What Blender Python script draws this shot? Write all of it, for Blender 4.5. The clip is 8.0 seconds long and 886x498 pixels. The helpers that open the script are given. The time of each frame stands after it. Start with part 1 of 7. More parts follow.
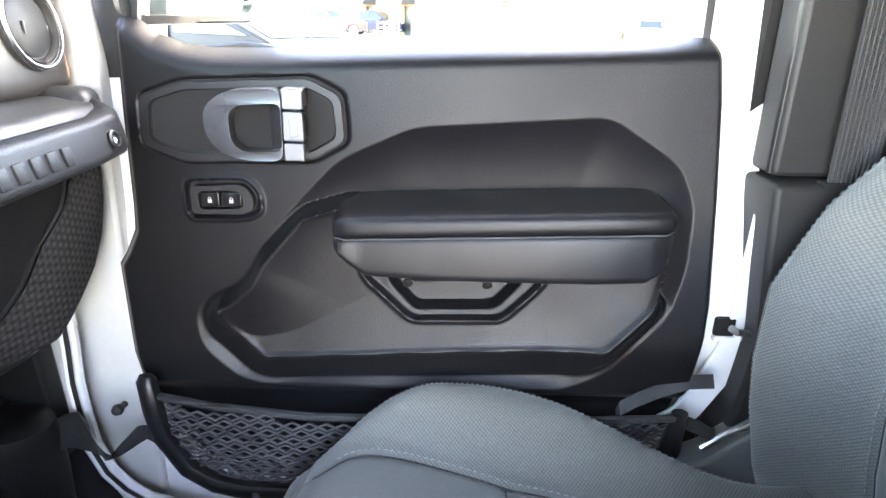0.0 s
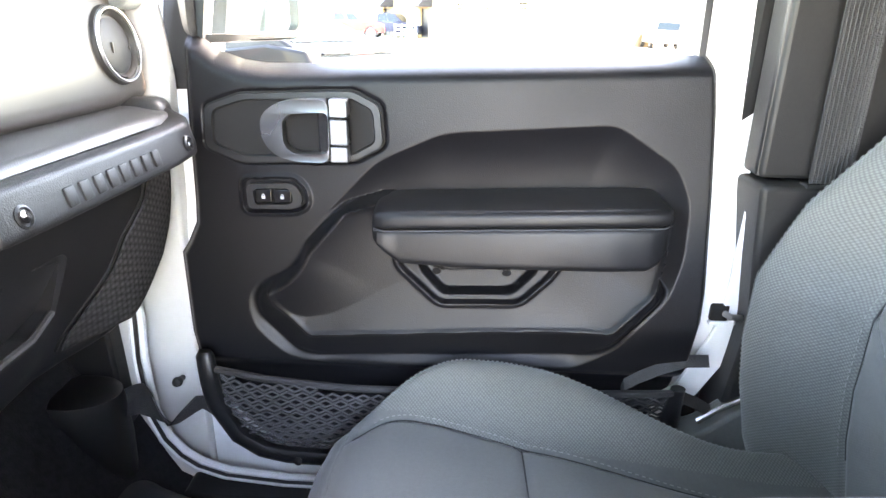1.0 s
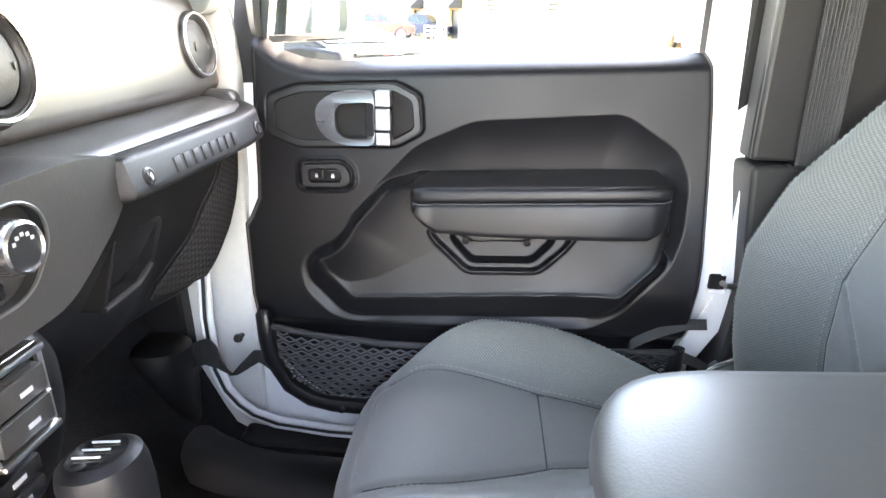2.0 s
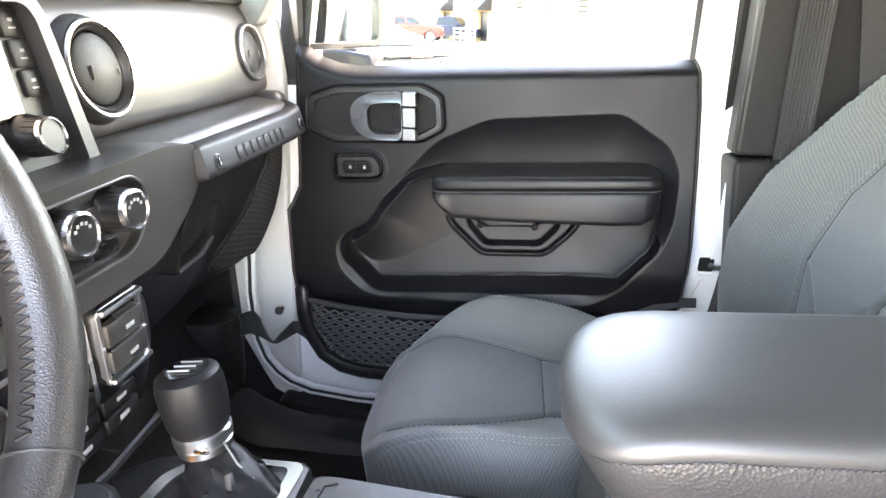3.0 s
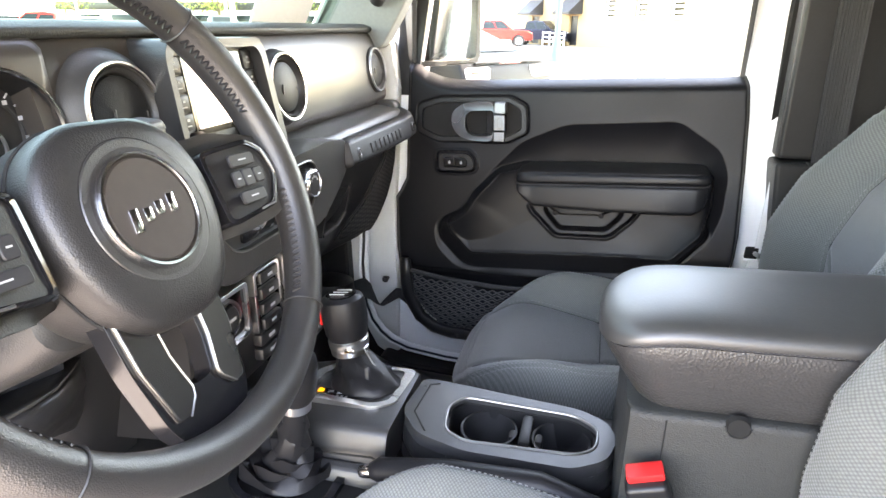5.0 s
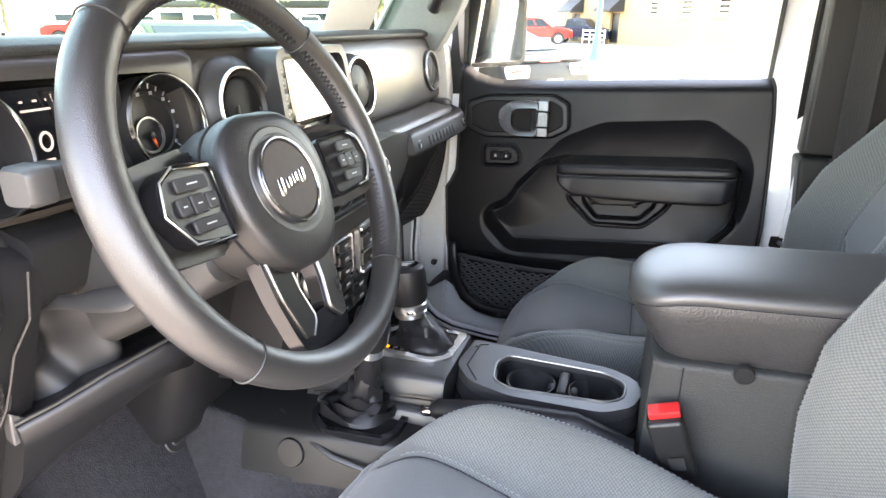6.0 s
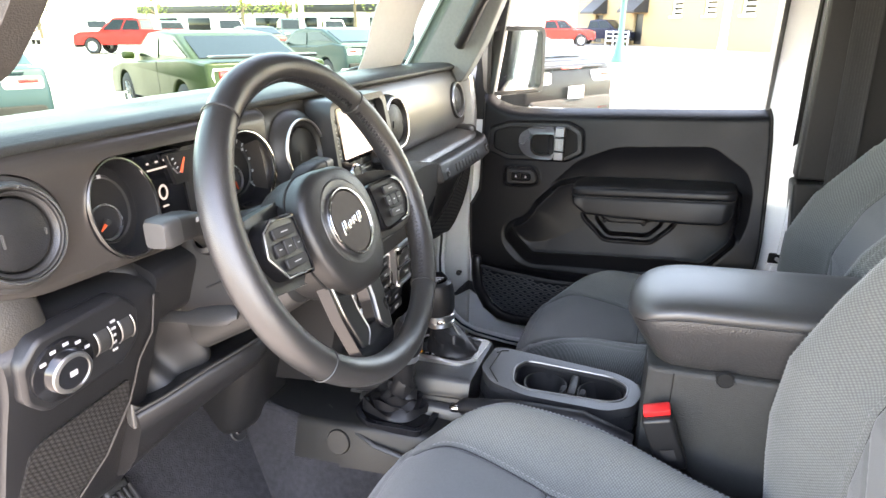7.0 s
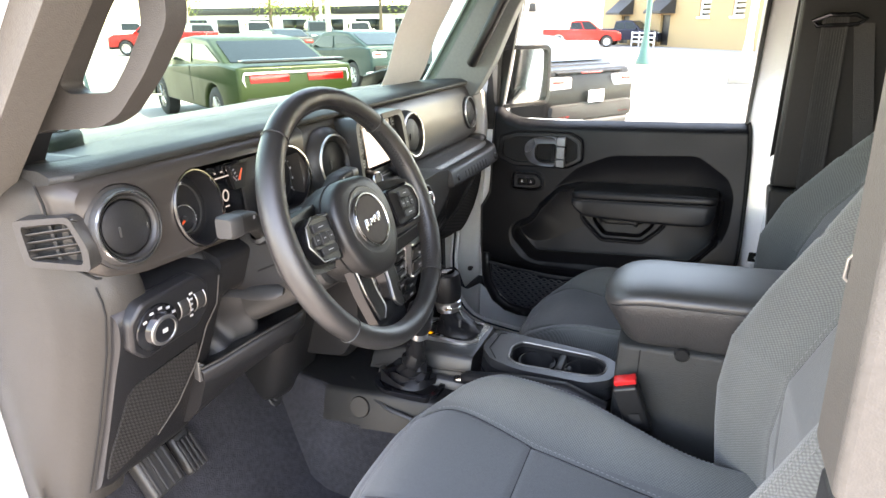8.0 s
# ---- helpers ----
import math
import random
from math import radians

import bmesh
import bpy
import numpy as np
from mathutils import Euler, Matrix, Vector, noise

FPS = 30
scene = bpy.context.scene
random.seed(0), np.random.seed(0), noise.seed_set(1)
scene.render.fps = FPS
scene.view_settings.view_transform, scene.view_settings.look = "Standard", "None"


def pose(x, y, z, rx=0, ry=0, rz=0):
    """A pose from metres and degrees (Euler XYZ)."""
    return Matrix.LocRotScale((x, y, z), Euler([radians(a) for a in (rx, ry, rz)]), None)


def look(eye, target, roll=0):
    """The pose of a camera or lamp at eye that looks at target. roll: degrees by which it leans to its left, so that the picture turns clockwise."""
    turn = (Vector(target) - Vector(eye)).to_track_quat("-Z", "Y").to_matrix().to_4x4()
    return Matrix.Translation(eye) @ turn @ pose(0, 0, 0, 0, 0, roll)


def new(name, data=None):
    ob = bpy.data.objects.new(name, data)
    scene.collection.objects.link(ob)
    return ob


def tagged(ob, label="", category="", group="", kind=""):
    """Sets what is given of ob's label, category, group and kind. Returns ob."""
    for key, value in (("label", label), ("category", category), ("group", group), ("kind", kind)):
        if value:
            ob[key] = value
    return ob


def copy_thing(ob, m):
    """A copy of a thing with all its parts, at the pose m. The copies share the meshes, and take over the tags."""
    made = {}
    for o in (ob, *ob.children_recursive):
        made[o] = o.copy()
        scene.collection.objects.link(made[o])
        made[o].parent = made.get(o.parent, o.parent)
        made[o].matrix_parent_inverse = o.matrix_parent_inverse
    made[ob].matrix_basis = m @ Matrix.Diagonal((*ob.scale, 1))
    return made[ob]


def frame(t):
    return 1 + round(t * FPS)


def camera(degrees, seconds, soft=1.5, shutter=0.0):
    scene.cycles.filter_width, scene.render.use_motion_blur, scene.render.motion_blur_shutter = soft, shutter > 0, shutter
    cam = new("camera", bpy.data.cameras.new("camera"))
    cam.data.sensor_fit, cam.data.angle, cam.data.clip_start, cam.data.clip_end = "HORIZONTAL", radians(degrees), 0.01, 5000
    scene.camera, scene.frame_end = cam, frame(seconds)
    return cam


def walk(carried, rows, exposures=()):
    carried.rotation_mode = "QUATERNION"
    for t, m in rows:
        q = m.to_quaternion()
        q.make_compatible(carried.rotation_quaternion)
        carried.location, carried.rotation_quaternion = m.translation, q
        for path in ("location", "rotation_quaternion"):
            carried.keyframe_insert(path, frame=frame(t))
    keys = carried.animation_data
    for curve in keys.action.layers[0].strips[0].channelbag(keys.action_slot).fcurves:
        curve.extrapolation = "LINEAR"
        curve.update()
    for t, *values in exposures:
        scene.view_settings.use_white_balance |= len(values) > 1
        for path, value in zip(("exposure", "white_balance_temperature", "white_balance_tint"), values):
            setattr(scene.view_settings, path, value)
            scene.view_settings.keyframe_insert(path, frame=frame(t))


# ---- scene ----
cam = camera(73.6, 8.0)
PATH = [
    (0, (0.003, -0.097, 1.368), (0.024, 1.768, 0.646), 1.6),
    (0.5, (-0.002, -0.145, 1.376), (-0.002, 1.721, 0.655), 1.6),
    (1, (-0.012, -0.199, 1.391), (-0.042, 1.668, 0.673), 1.5),
    (1.5, (-0.018, -0.265, 1.396), (-0.078, 1.6, 0.676), 1.4),
    (2, (-0.011, -0.336, 1.393), (-0.131, 1.527, 0.676), 1.3),
    (3.5, (0.025, -0.53, 1.418), (-0.238, 1.321, 0.707), 1.0),
    (4, (0.028, -0.584, 1.427), (-0.312, 1.255, 0.717), 0.8),
    (4.5, (0.035, -0.649, 1.439), (-0.371, 1.177, 0.731), 0.7),
    (5.8, (0.06, -0.847, 1.46), (-0.504, 0.935, 0.75), 0.6),
    (6, (0.057, -0.874, 1.466), (-0.524, 0.902, 0.752), 0.6),
    (6.5, (0.065, -0.937, 1.51), (-0.554, 0.826, 0.798), 0.3),
    (7, (0.089, -1.001, 1.551), (-0.561, 0.752, 0.842), 0.0),
    (7.5, (0.13, -1.075, 1.582), (-0.552, 0.667, 0.876), -0.2),
    (8, (0.184, -1.16, 1.608), (-0.538, 0.566, 0.901), -0.2),
]
EXPOSURES = [(0, 6.58, 8600, 22), (2, 6.38, 9300, 22), (4, 5.76, 9500, 22), (6, 5.16, 9400, 22), (7, 4.94, 9300, 22), (8, 4.48, 9300, 21)]
walk(cam, [(t, look(eye, target, roll)) for t, eye, target, roll in PATH], EXPOSURES)

# ---------- light ----------
world = bpy.data.worlds.new("world")
scene.world = world
world.use_nodes = True
wn = world.node_tree.nodes
sky = wn.new("ShaderNodeTexSky")
sky.sky_type, sky.sun_disc = "NISHITA", False
sky.sun_elevation, sky.sun_rotation = radians(58.5), radians(74)
wn["Background"].inputs[1].default_value = 0.15
world.node_tree.links.new(sky.outputs[0], wn["Background"].inputs[0])
SUN_FROM = Vector((0.50, 0.14, 0.85))
sun = new("sun", bpy.data.lights.new("sun", "SUN"))
sun.data.energy, sun.data.angle, sun.data.color = 1.7, radians(0.5), (1.0, 0.95, 0.88)
sun.rotation_mode = "QUATERNION"
sun.rotation_quaternion = SUN_FROM.to_track_quat("Z", "Y")


# ---------- materials ----------
def mat(name, col, rough=0.5, metal=0.0, bump=0.0, size=400.0, vary=0.12, coat=0.0, spec=0.5, big=6.0):
    """A surface with fine relief (size: cells a metre) and two scales of variation in tone and gloss."""
    m = bpy.data.materials.new(name)
    m.use_nodes = True
    n, l = m.node_tree.nodes, m.node_tree.links
    b = n["Principled BSDF"]
    co = n.new("ShaderNodeTexCoord")
    n1, n2 = n.new("ShaderNodeTexNoise"), n.new("ShaderNodeTexNoise")
    n1.inputs["Scale"].default_value, n2.inputs["Scale"].default_value = big, size * 0.25
    n1.inputs["Detail"].default_value = 5
    for k in (n1, n2):
        l.new(co.outputs["Object"], k.inputs["Vector"])
    add = n.new("ShaderNodeMath")
    add.operation = "ADD"
    l.new(n1.outputs["Fac"], add.inputs[0])
    l.new(n2.outputs["Fac"], add.inputs[1])
    mr = n.new("ShaderNodeMapRange")
    mr.inputs[1].default_value, mr.inputs[2].default_value = 0.6, 1.4
    mr.inputs[3].default_value, mr.inputs[4].default_value = 1 - vary, 1 + vary
    l.new(add.outputs[0], mr.inputs[0])
    mul = n.new("ShaderNodeVectorMath")
    mul.operation = "SCALE"
    mul.inputs[0].default_value = col
    l.new(mr.outputs[0], mul.inputs["Scale"])
    l.new(mul.outputs[0], b.inputs["Base Color"])
    rr = n.new("ShaderNodeMapRange")
    rr.inputs[1].default_value, rr.inputs[2].default_value = 0.3, 0.7
    rr.inputs[3].default_value, rr.inputs[4].default_value = max(0.02, rough - 0.06), min(1, rough + 0.06)
    l.new(n1.outputs["Fac"], rr.inputs[0])
    l.new(rr.outputs[0], b.inputs["Roughness"])
    b.inputs["Metallic"].default_value = metal
    b.inputs["Specular IOR Level"].default_value = spec
    b.inputs["Coat Weight"].default_value = coat
    b.inputs["Coat Roughness"].default_value = 0.05
    if bump:
        v = n.new("ShaderNodeTexVoronoi")
        v.inputs["Scale"].default_value = size
        l.new(co.outputs["Object"], v.inputs["Vector"])
        bp = n.new("ShaderNodeBump")
        bp.inputs["Strength"].default_value, bp.inputs["Distance"].default_value = bump, 0.001
        l.new(v.outputs["Distance"], bp.inputs["Height"])
        l.new(bp.outputs[0], b.inputs["Normal"])
    return m


def cloth(name, col, pitch=0.0022, bump=0.6, vary=0.2, flat=True):
    """Woven seat cloth: a fine grid of raised dots in tone and relief (flat: laid by the mesh's own map)."""
    m = mat(name, col, 0.9, bump=0.0, size=900, vary=0.1, spec=0.25)
    n, l = m.node_tree.nodes, m.node_tree.links
    b = n["Principled BSDF"]
    co = n["Texture Coordinate"]
    mp = n.new("ShaderNodeMapping")
    mp.inputs["Rotation"].default_value = (0, 0, 0.78) if flat else (0.4, 0.5, 0.78)
    l.new(co.outputs["UV" if flat else "Object"], mp.inputs[0])
    v = n.new("ShaderNodeTexVoronoi")
    v.voronoi_dimensions = "2D" if flat else "3D"
    v.inputs["Scale"].default_value, v.inputs["Randomness"].default_value = 1 / pitch, 0.12
    l.new(mp.outputs[0], v.inputs["Vector"])
    bp = n.new("ShaderNodeBump")
    bp.inputs["Strength"].default_value, bp.inputs["Distance"].default_value = bump, 0.0015
    bp.invert = True
    l.new(v.outputs["Distance"], bp.inputs["Height"])
    l.new(bp.outputs[0], b.inputs["Normal"])
    mr = n.new("ShaderNodeMapRange")
    mr.inputs[1].default_value, mr.inputs[2].default_value = 0.1, 0.7
    mr.inputs[3].default_value, mr.inputs[4].default_value = 1 + vary, 1 - vary
    l.new(v.outputs["Distance"], mr.inputs[0])
    src = b.inputs["Base Color"].links[0].from_socket
    mu = n.new("ShaderNodeVectorMath")
    mu.operation = "SCALE"
    l.new(src, mu.inputs[0])
    l.new(mr.outputs[0], mu.inputs["Scale"])
    l.new(mu.outputs[0], b.inputs["Base Color"])
    b.inputs["Sheen Weight"].default_value = 0.25
    b.inputs["Sheen Roughness"].default_value = 0.5
    return m


def glass(name, tint=(0.93, 0.96, 0.94)):
    m = bpy.data.materials.new(name)
    m.use_nodes = True
    n, l = m.node_tree.nodes, m.node_tree.links
    n.remove(n["Principled BSDF"])
    tr, gl, mx, fr, po, ma = (n.new(k) for k in ("ShaderNodeBsdfTransparent", "ShaderNodeBsdfGlossy", "ShaderNodeMixShader", "ShaderNodeLayerWeight", "ShaderNodeMath", "ShaderNodeMath"))
    tr.inputs[0].default_value = (*tint, 1)
    gl.inputs["Roughness"].default_value = 0.01
    fr.inputs[0].default_value = 0.5
    po.operation, ma.operation = "POWER", "MULTIPLY_ADD"
    po.inputs[1].default_value, ma.inputs[1].default_value, ma.inputs[2].default_value = 5, 0.4, 0.006
    l.new(fr.outputs["Facing"], po.inputs[0])
    l.new(po.outputs[0], ma.inputs[0])
    l.new(ma.outputs[0], mx.inputs[0])
    l.new(tr.outputs[0], mx.inputs[1])
    l.new(gl.outputs[0], mx.inputs[2])
    l.new(mx.outputs[0], n["Material Output"].inputs[0])
    return m


def glow(name, col, strength):
    m = bpy.data.materials.new(name)
    m.use_nodes = True
    b = m.node_tree.nodes["Principled BSDF"]
    b.inputs["Base Color"].default_value = (0.02, 0.02, 0.02, 1)
    b.inputs["Emission Color"].default_value = (*col, 1)
    b.inputs["Emission Strength"].default_value = strength
    return m


M_DOOR = mat("door_plastic", (0.0066, 0.0066, 0.0078), 0.40, bump=0.22, size=700, spec=0.22)
M_BLACK = mat("black_plastic", (0.0100, 0.0100, 0.0108), 0.40, bump=0.15, size=900, spec=0.42)
M_TRIM = mat("grey_trim_plastic", (0.024, 0.0235, 0.0230), 0.42, bump=0.2, size=700, spec=0.42)
M_GLOSS = mat("gloss_black", (0.008, 0.008, 0.009), 0.12, vary=0.05)
M_PAD = mat("soft_dash_pad", (0.024, 0.025, 0.0245), 0.52, bump=0.5, size=600, spec=0.3)
M_FACE = mat("dash_face_satin", (0.044, 0.0378, 0.0335), 0.39, metal=0.25, vary=0.05, size=1500, bump=0.05)
M_CONS = mat("console_plastic", (0.022, 0.022, 0.0225), 0.36, bump=0.2, size=800, spec=0.5)
M_MOULD = mat("dash_moulding", (0.030, 0.0285, 0.027), 0.42, bump=0.2, size=700, spec=0.4)
M_BAR = mat("grab_bar_rubber", (0.0125, 0.0125, 0.013), 0.50, bump=0.25, size=700, spec=0.26)
M_LEATHER = mat("black_leather", (0.0078, 0.0078, 0.0090), 0.42, bump=0.12, size=800, vary=0.1, spec=0.26)
M_LID = mat("lid_leatherette", (0.034, 0.033, 0.032), 0.47, bump=0.07, size=420, vary=0.10, spec=0.95, big=1.5)
M_LID2 = mat("lid_side_leatherette", (0.030, 0.029, 0.029), 0.42, bump=0.55, size=330, vary=0.15, spec=0.5)
M_BADGE = mat("bronze_badge", (0.035, 0.028, 0.024), 0.55, spec=0.3)
M_TRAY = mat("satin_tray_plastic", (0.026, 0.026, 0.027), 0.32, bump=0.1, size=900)
M_END = mat("brown_grey_end_trim", (0.024, 0.022, 0.0195), 0.45, bump=0.25, size=600, spec=0.35)
M_TUNNEL = mat("tunnel_plastic", (0.0105, 0.0105, 0.0105), 0.46, bump=0.2, size=700, spec=0.3)
M_TRIM_L = mat("vent_slat_plastic", (0.055, 0.053, 0.05), 0.35)
M_WHEEL = mat("wheel_leather", (0.019, 0.018, 0.0175), 0.37, bump=0.22, size=900, spec=0.72)
M_HUB = mat("hub_leatherette", (0.0150, 0.0143, 0.0140), 0.40, bump=0.25, size=800, spec=0.55)
M_BPIL = mat("charcoal_pillar_trim", (0.0160, 0.0158, 0.0158), 0.46, bump=0.2, size=700, spec=0.32)
M_LEG = mat("dark_satin_leg", (0.115, 0.112, 0.108), 0.24, metal=0.9, vary=0.04)
M_SEAM2 = mat("dark_seam_thread", (0.022, 0.023, 0.024), 0.8)
M_CLOTH = cloth("seat_cloth_weave", (0.106, 0.110, 0.105), 0.0034, 0.7, 0.34)
M_CLOTH2 = cloth("seat_cloth_fine", (0.094, 0.097, 0.094), 0.0016, 0.25, 0.08)
M_THREAD = mat("grey_thread", (0.17, 0.17, 0.165), 0.8)
M_SEAM = mat("dark_thread", (0.05, 0.05, 0.055), 0.7)
M_WHITE = mat("white_body_paint", (0.78, 0.79, 0.79), 0.25, coat=0.6, vary=0.02)
# driver-side pillar trim: sun and warm ground bounce are put into its colour
M_PILLAR = mat("sunlit_pillar_trim", (0.085, 0.077, 0.068), 0.5, bump=0.3, size=600, spec=0.35)
M_LOOP = mat("grab_loop_rubber", (0.046, 0.042, 0.038), 0.45, bump=0.3, size=600, spec=0.4)
# passenger-side copy of the pillar trim, made lighter to offset its shade
M_PILLAR_R = mat("lightened_pillar_trim", (0.13, 0.14, 0.132), 0.55, bump=0.3, size=600)
M_HANDLE = mat("brushed_handle", (0.28, 0.28, 0.29), 0.29, metal=1.0, vary=0.05)
M_BELT = mat("belt_webbing", (0.026, 0.026, 0.027), 0.6, bump=0.8, size=500)
M_SATIN = mat("satin_silver", (0.62, 0.62, 0.62), 0.28, metal=1.0, vary=0.04)
M_SPOKE = mat("spoke_satin", (0.23, 0.225, 0.215), 0.38, metal=0.9, vary=0.04)
M_CHROME = mat("bright_chrome", (0.8, 0.8, 0.8), 0.12, metal=1.0, vary=0.03)
M_RUBBER = mat("black_rubber", (0.012, 0.012, 0.013), 0.6, size=300)
M_CARPET = mat("black_carpet", (0.024, 0.024, 0.027), 0.95, bump=1.0, size=380, vary=0.35, spec=0.1)
M_WEB = mat("seat_belt_webbing", (0.02, 0.02, 0.021), 0.7, bump=0.6, size=700)
M_NET = mat("net_cord", (0.06, 0.06, 0.063), 0.7, bump=0.3, size=900)
M_RED = mat("red_plastic", (0.65, 0.02, 0.02), 0.35, vary=0.05)
M_MARK = mat("white_marking", (0.35, 0.35, 0.35), 0.6, vary=0.04)
M_GLASS = glass("window_glass")
M_WSGLASS = glass("windshield_glass", (0.70, 0.79, 0.73))
M_TINTED = glass("tinted_rear_glass", (0.22, 0.24, 0.23))
M_MIRROR = mat("mirror_silver", (0.9, 0.9, 0.9), 0.02, metal=1.0, vary=0.0)
M_PAPER = mat("white_paper", (0.7, 0.7, 0.68), 0.8, vary=0.04)
# near-black: stands for the shade inside gaps and openings, also black trim
M_HOLE = mat("shade_black", (0.004, 0.004, 0.004), 0.9)



def map_cloth(ob, a, b):
    """Lay the cloth's map over two of the axes, in metres."""
    lay = ob.data.uv_layers.new(name="weave")
    for lp in ob.data.loops:
        c = ob.data.vertices[lp.vertex_index].co
        lay.data[lp.index].uv = (c[a], c[b])


# ---------- mesh helpers ----------
def thing(name, at, label, category, group="", kind=""):
    e = new(name)
    e.location, e.empty_display_size = at, 0.05
    return tagged(e, label, category, group, kind)


def part(name, bm, material, parent=None, label="", angle=38, bevel=0.0, seg=2):
    """One mesh object of a bmesh that is built in the world's place."""
    me = bpy.data.meshes.new(name)
    bmesh.ops.remove_doubles(bm, verts=bm.verts, dist=1e-6)
    bmesh.ops.recalc_face_normals(bm, faces=bm.faces)
    bm.to_mesh(me)
    bm.free()
    for m in material if isinstance(material, (list, tuple)) else (material,):
        me.materials.append(m)
    for p in me.polygons:
        p.use_smooth = True
    me.set_sharp_from_angle(angle=radians(angle))
    ob = new(name, me)
    if parent is not None:
        ob.parent = parent
        if parent.type == "EMPTY":
            ob.matrix_parent_inverse = Matrix.Translation(-parent.location)
    if label:
        ob["label"] = label
    if bevel:
        md = ob.modifiers.new("edges", "BEVEL")
        md.width, md.segments, md.limit_method, md.angle_limit = bevel, seg, "ANGLE", radians(40)
    return ob


def solo(name, bm, material, label, category, group="", kind="", **kw):
    return tagged(part(name, bm, material, None, **kw), label, category, group, kind)


def P3(axis, a, b, d):
    return {"x": (d, a, b), "y": (a, d, b), "z": (a, b, d)}[axis]


def rnd(pts, r, n=5):
    """A polygon with its corners rounded by r."""
    out, k = [], len(pts)
    for i, p in enumerate(pts):
        p = Vector(p)
        a, b = Vector(pts[i - 1]) - p, Vector(pts[(i + 1) % k]) - p
        q = min(r, a.length * 0.48, b.length * 0.48)
        s, e = p + a.normalized() * q, p + b.normalized() * q
        for j in range(n + 1):
            u = j / n
            out.append(tuple(s * (1 - u) ** 2 + p * 2 * u * (1 - u) + e * u * u))
    return out


def oval(cx, cy, rx, ry, n=32):
    return [(cx + rx * math.cos(2 * math.pi * i / n), cy + ry * math.sin(2 * math.pi * i / n)) for i in range(n)]


def prism(bm, pts, axis, d0, d1, holes=()):
    """A plate of the outline pts across an axis from d0 to d1, with openings through it."""
    from mathutils.geometry import tessellate_polygon
    loops = [list(pts)] + [list(h) for h in holes]
    lo = [[bm.verts.new(P3(axis, *p, d0)) for p in lp] for lp in loops]
    hi = [[bm.verts.new(P3(axis, *p, d1)) for p in lp] for lp in loops]
    for a, b in zip(lo, hi):
        for i in range(len(a)):
            j = (i + 1) % len(a)
            bm.faces.new((a[i], a[j], b[j], b[i]))
    if not holes:
        bm.faces.new(lo[0][::-1]), bm.faces.new(hi[0])
    else:
        fl, fh = sum(lo, []), sum(hi, [])
        for t in tessellate_polygon([[Vector((*p, 0)) for p in lp] for lp in loops]):
            bm.faces.new([fl[i] for i in t][::-1])
            bm.faces.new([fh[i] for i in t])
    return bm


def plate(pts, axis, d0, d1, holes=()):
    return prism(bmesh.new(), pts, axis, d0, d1, holes)


def basis(ax):
    ax = Vector(ax).normalized()
    u = ax.orthogonal().normalized()
    return u, ax.cross(u), ax


def lathe(bm, prof, at, ax, n=36, closed=False):
    """prof: (radius, height) along the axis ax from at."""
    u, v, w = basis(ax)
    at = Vector(at)
    rows = []
    for r, h in prof:
        rows.append([bm.verts.new(at + w * h + (u * math.cos(2 * math.pi * i / n) + v * math.sin(2 * math.pi * i / n)) * max(r, 1e-5)) for i in range(n)])
    pairs = list(zip(rows, rows[1:])) + ([(rows[-1], rows[0])] if closed else [])
    for a, b in pairs:
        for i in range(n):
            j = (i + 1) % n
            bm.faces.new((a[i], a[j], b[j], b[i]))
    return bm


def turned(prof, at, ax, n=36, closed=False):
    return lathe(bmesh.new(), prof, at, ax, n, closed)


def tube(bm, pts, r, n=8, closed=False, flat=1.0):
    """A round (or flattened) bar along points; r may be a list."""
    pts = [Vector(p) for p in pts]
    k = len(pts)
    rows, u = [], None
    for i, p in enumerate(pts):
        a = pts[(i - 1) % k] if closed or i else p
        b = pts[(i + 1) % k] if closed or i < k - 1 else p
        d = (b - a).normalized()
        u = (d.orthogonal() if u is None else u - d * u.dot(d)).normalized()
        v = d.cross(u)
        q = r[i] if isinstance(r, (list, tuple)) else r
        rows.append([bm.verts.new(p + (u * math.cos(2 * math.pi * j / n) + v * math.sin(2 * math.pi * j / n) * flat) * q) for j in range(n)])
    for a, b in list(zip(rows, rows[1:])) + ([(rows[-1], rows[0])] if closed else []):
        for j in range(n):
            h = (j + 1) % n
            bm.faces.new((a[j], a[h], b[h], b[j]))
    if not closed:
        bm.faces.new(rows[0][::-1]), bm.faces.new(rows[-1])
    return bm


def bar(pts, r, n=8, closed=False, flat=1.0):
    return tube(bmesh.new(), pts, r, n, closed, flat)


def rbox(bm, c, s, r=0.004, seg=2, turn=None):
    """A box of size s round c with rounded edges."""
    m = Matrix.Translation(c) @ (turn or Matrix.Identity(4)) @ Matrix.Diagonal((*s, 1))
    vs = bmesh.ops.create_cube(bm, size=1, matrix=m)["verts"]
    if r:
        es = list({e for v in vs for e in v.link_edges})
        bmesh.ops.bevel(bm, geom=es, offset=min(r, min(s) * 0.45), segments=seg, profile=0.5, affect="EDGES")
    return bm


def block(c, s, r=0.004, seg=2, turn=None):
    return rbox(bmesh.new(), c, s, r, seg, turn)


def loft(bm, rings, closed=True, caps=True):
    rows = [[bm.verts.new(p) for p in ring] for ring in rings]
    k = len(rows[0])
    for a, b in zip(rows, rows[1:]):
        for i in range(k if closed else k - 1):
            j = (i + 1) % k
            bm.faces.new((a[i], a[j], b[j], b[i]))
    if caps and closed:
        bm.faces.new(rows[0][::-1]), bm.faces.new(rows[-1])
    return bm


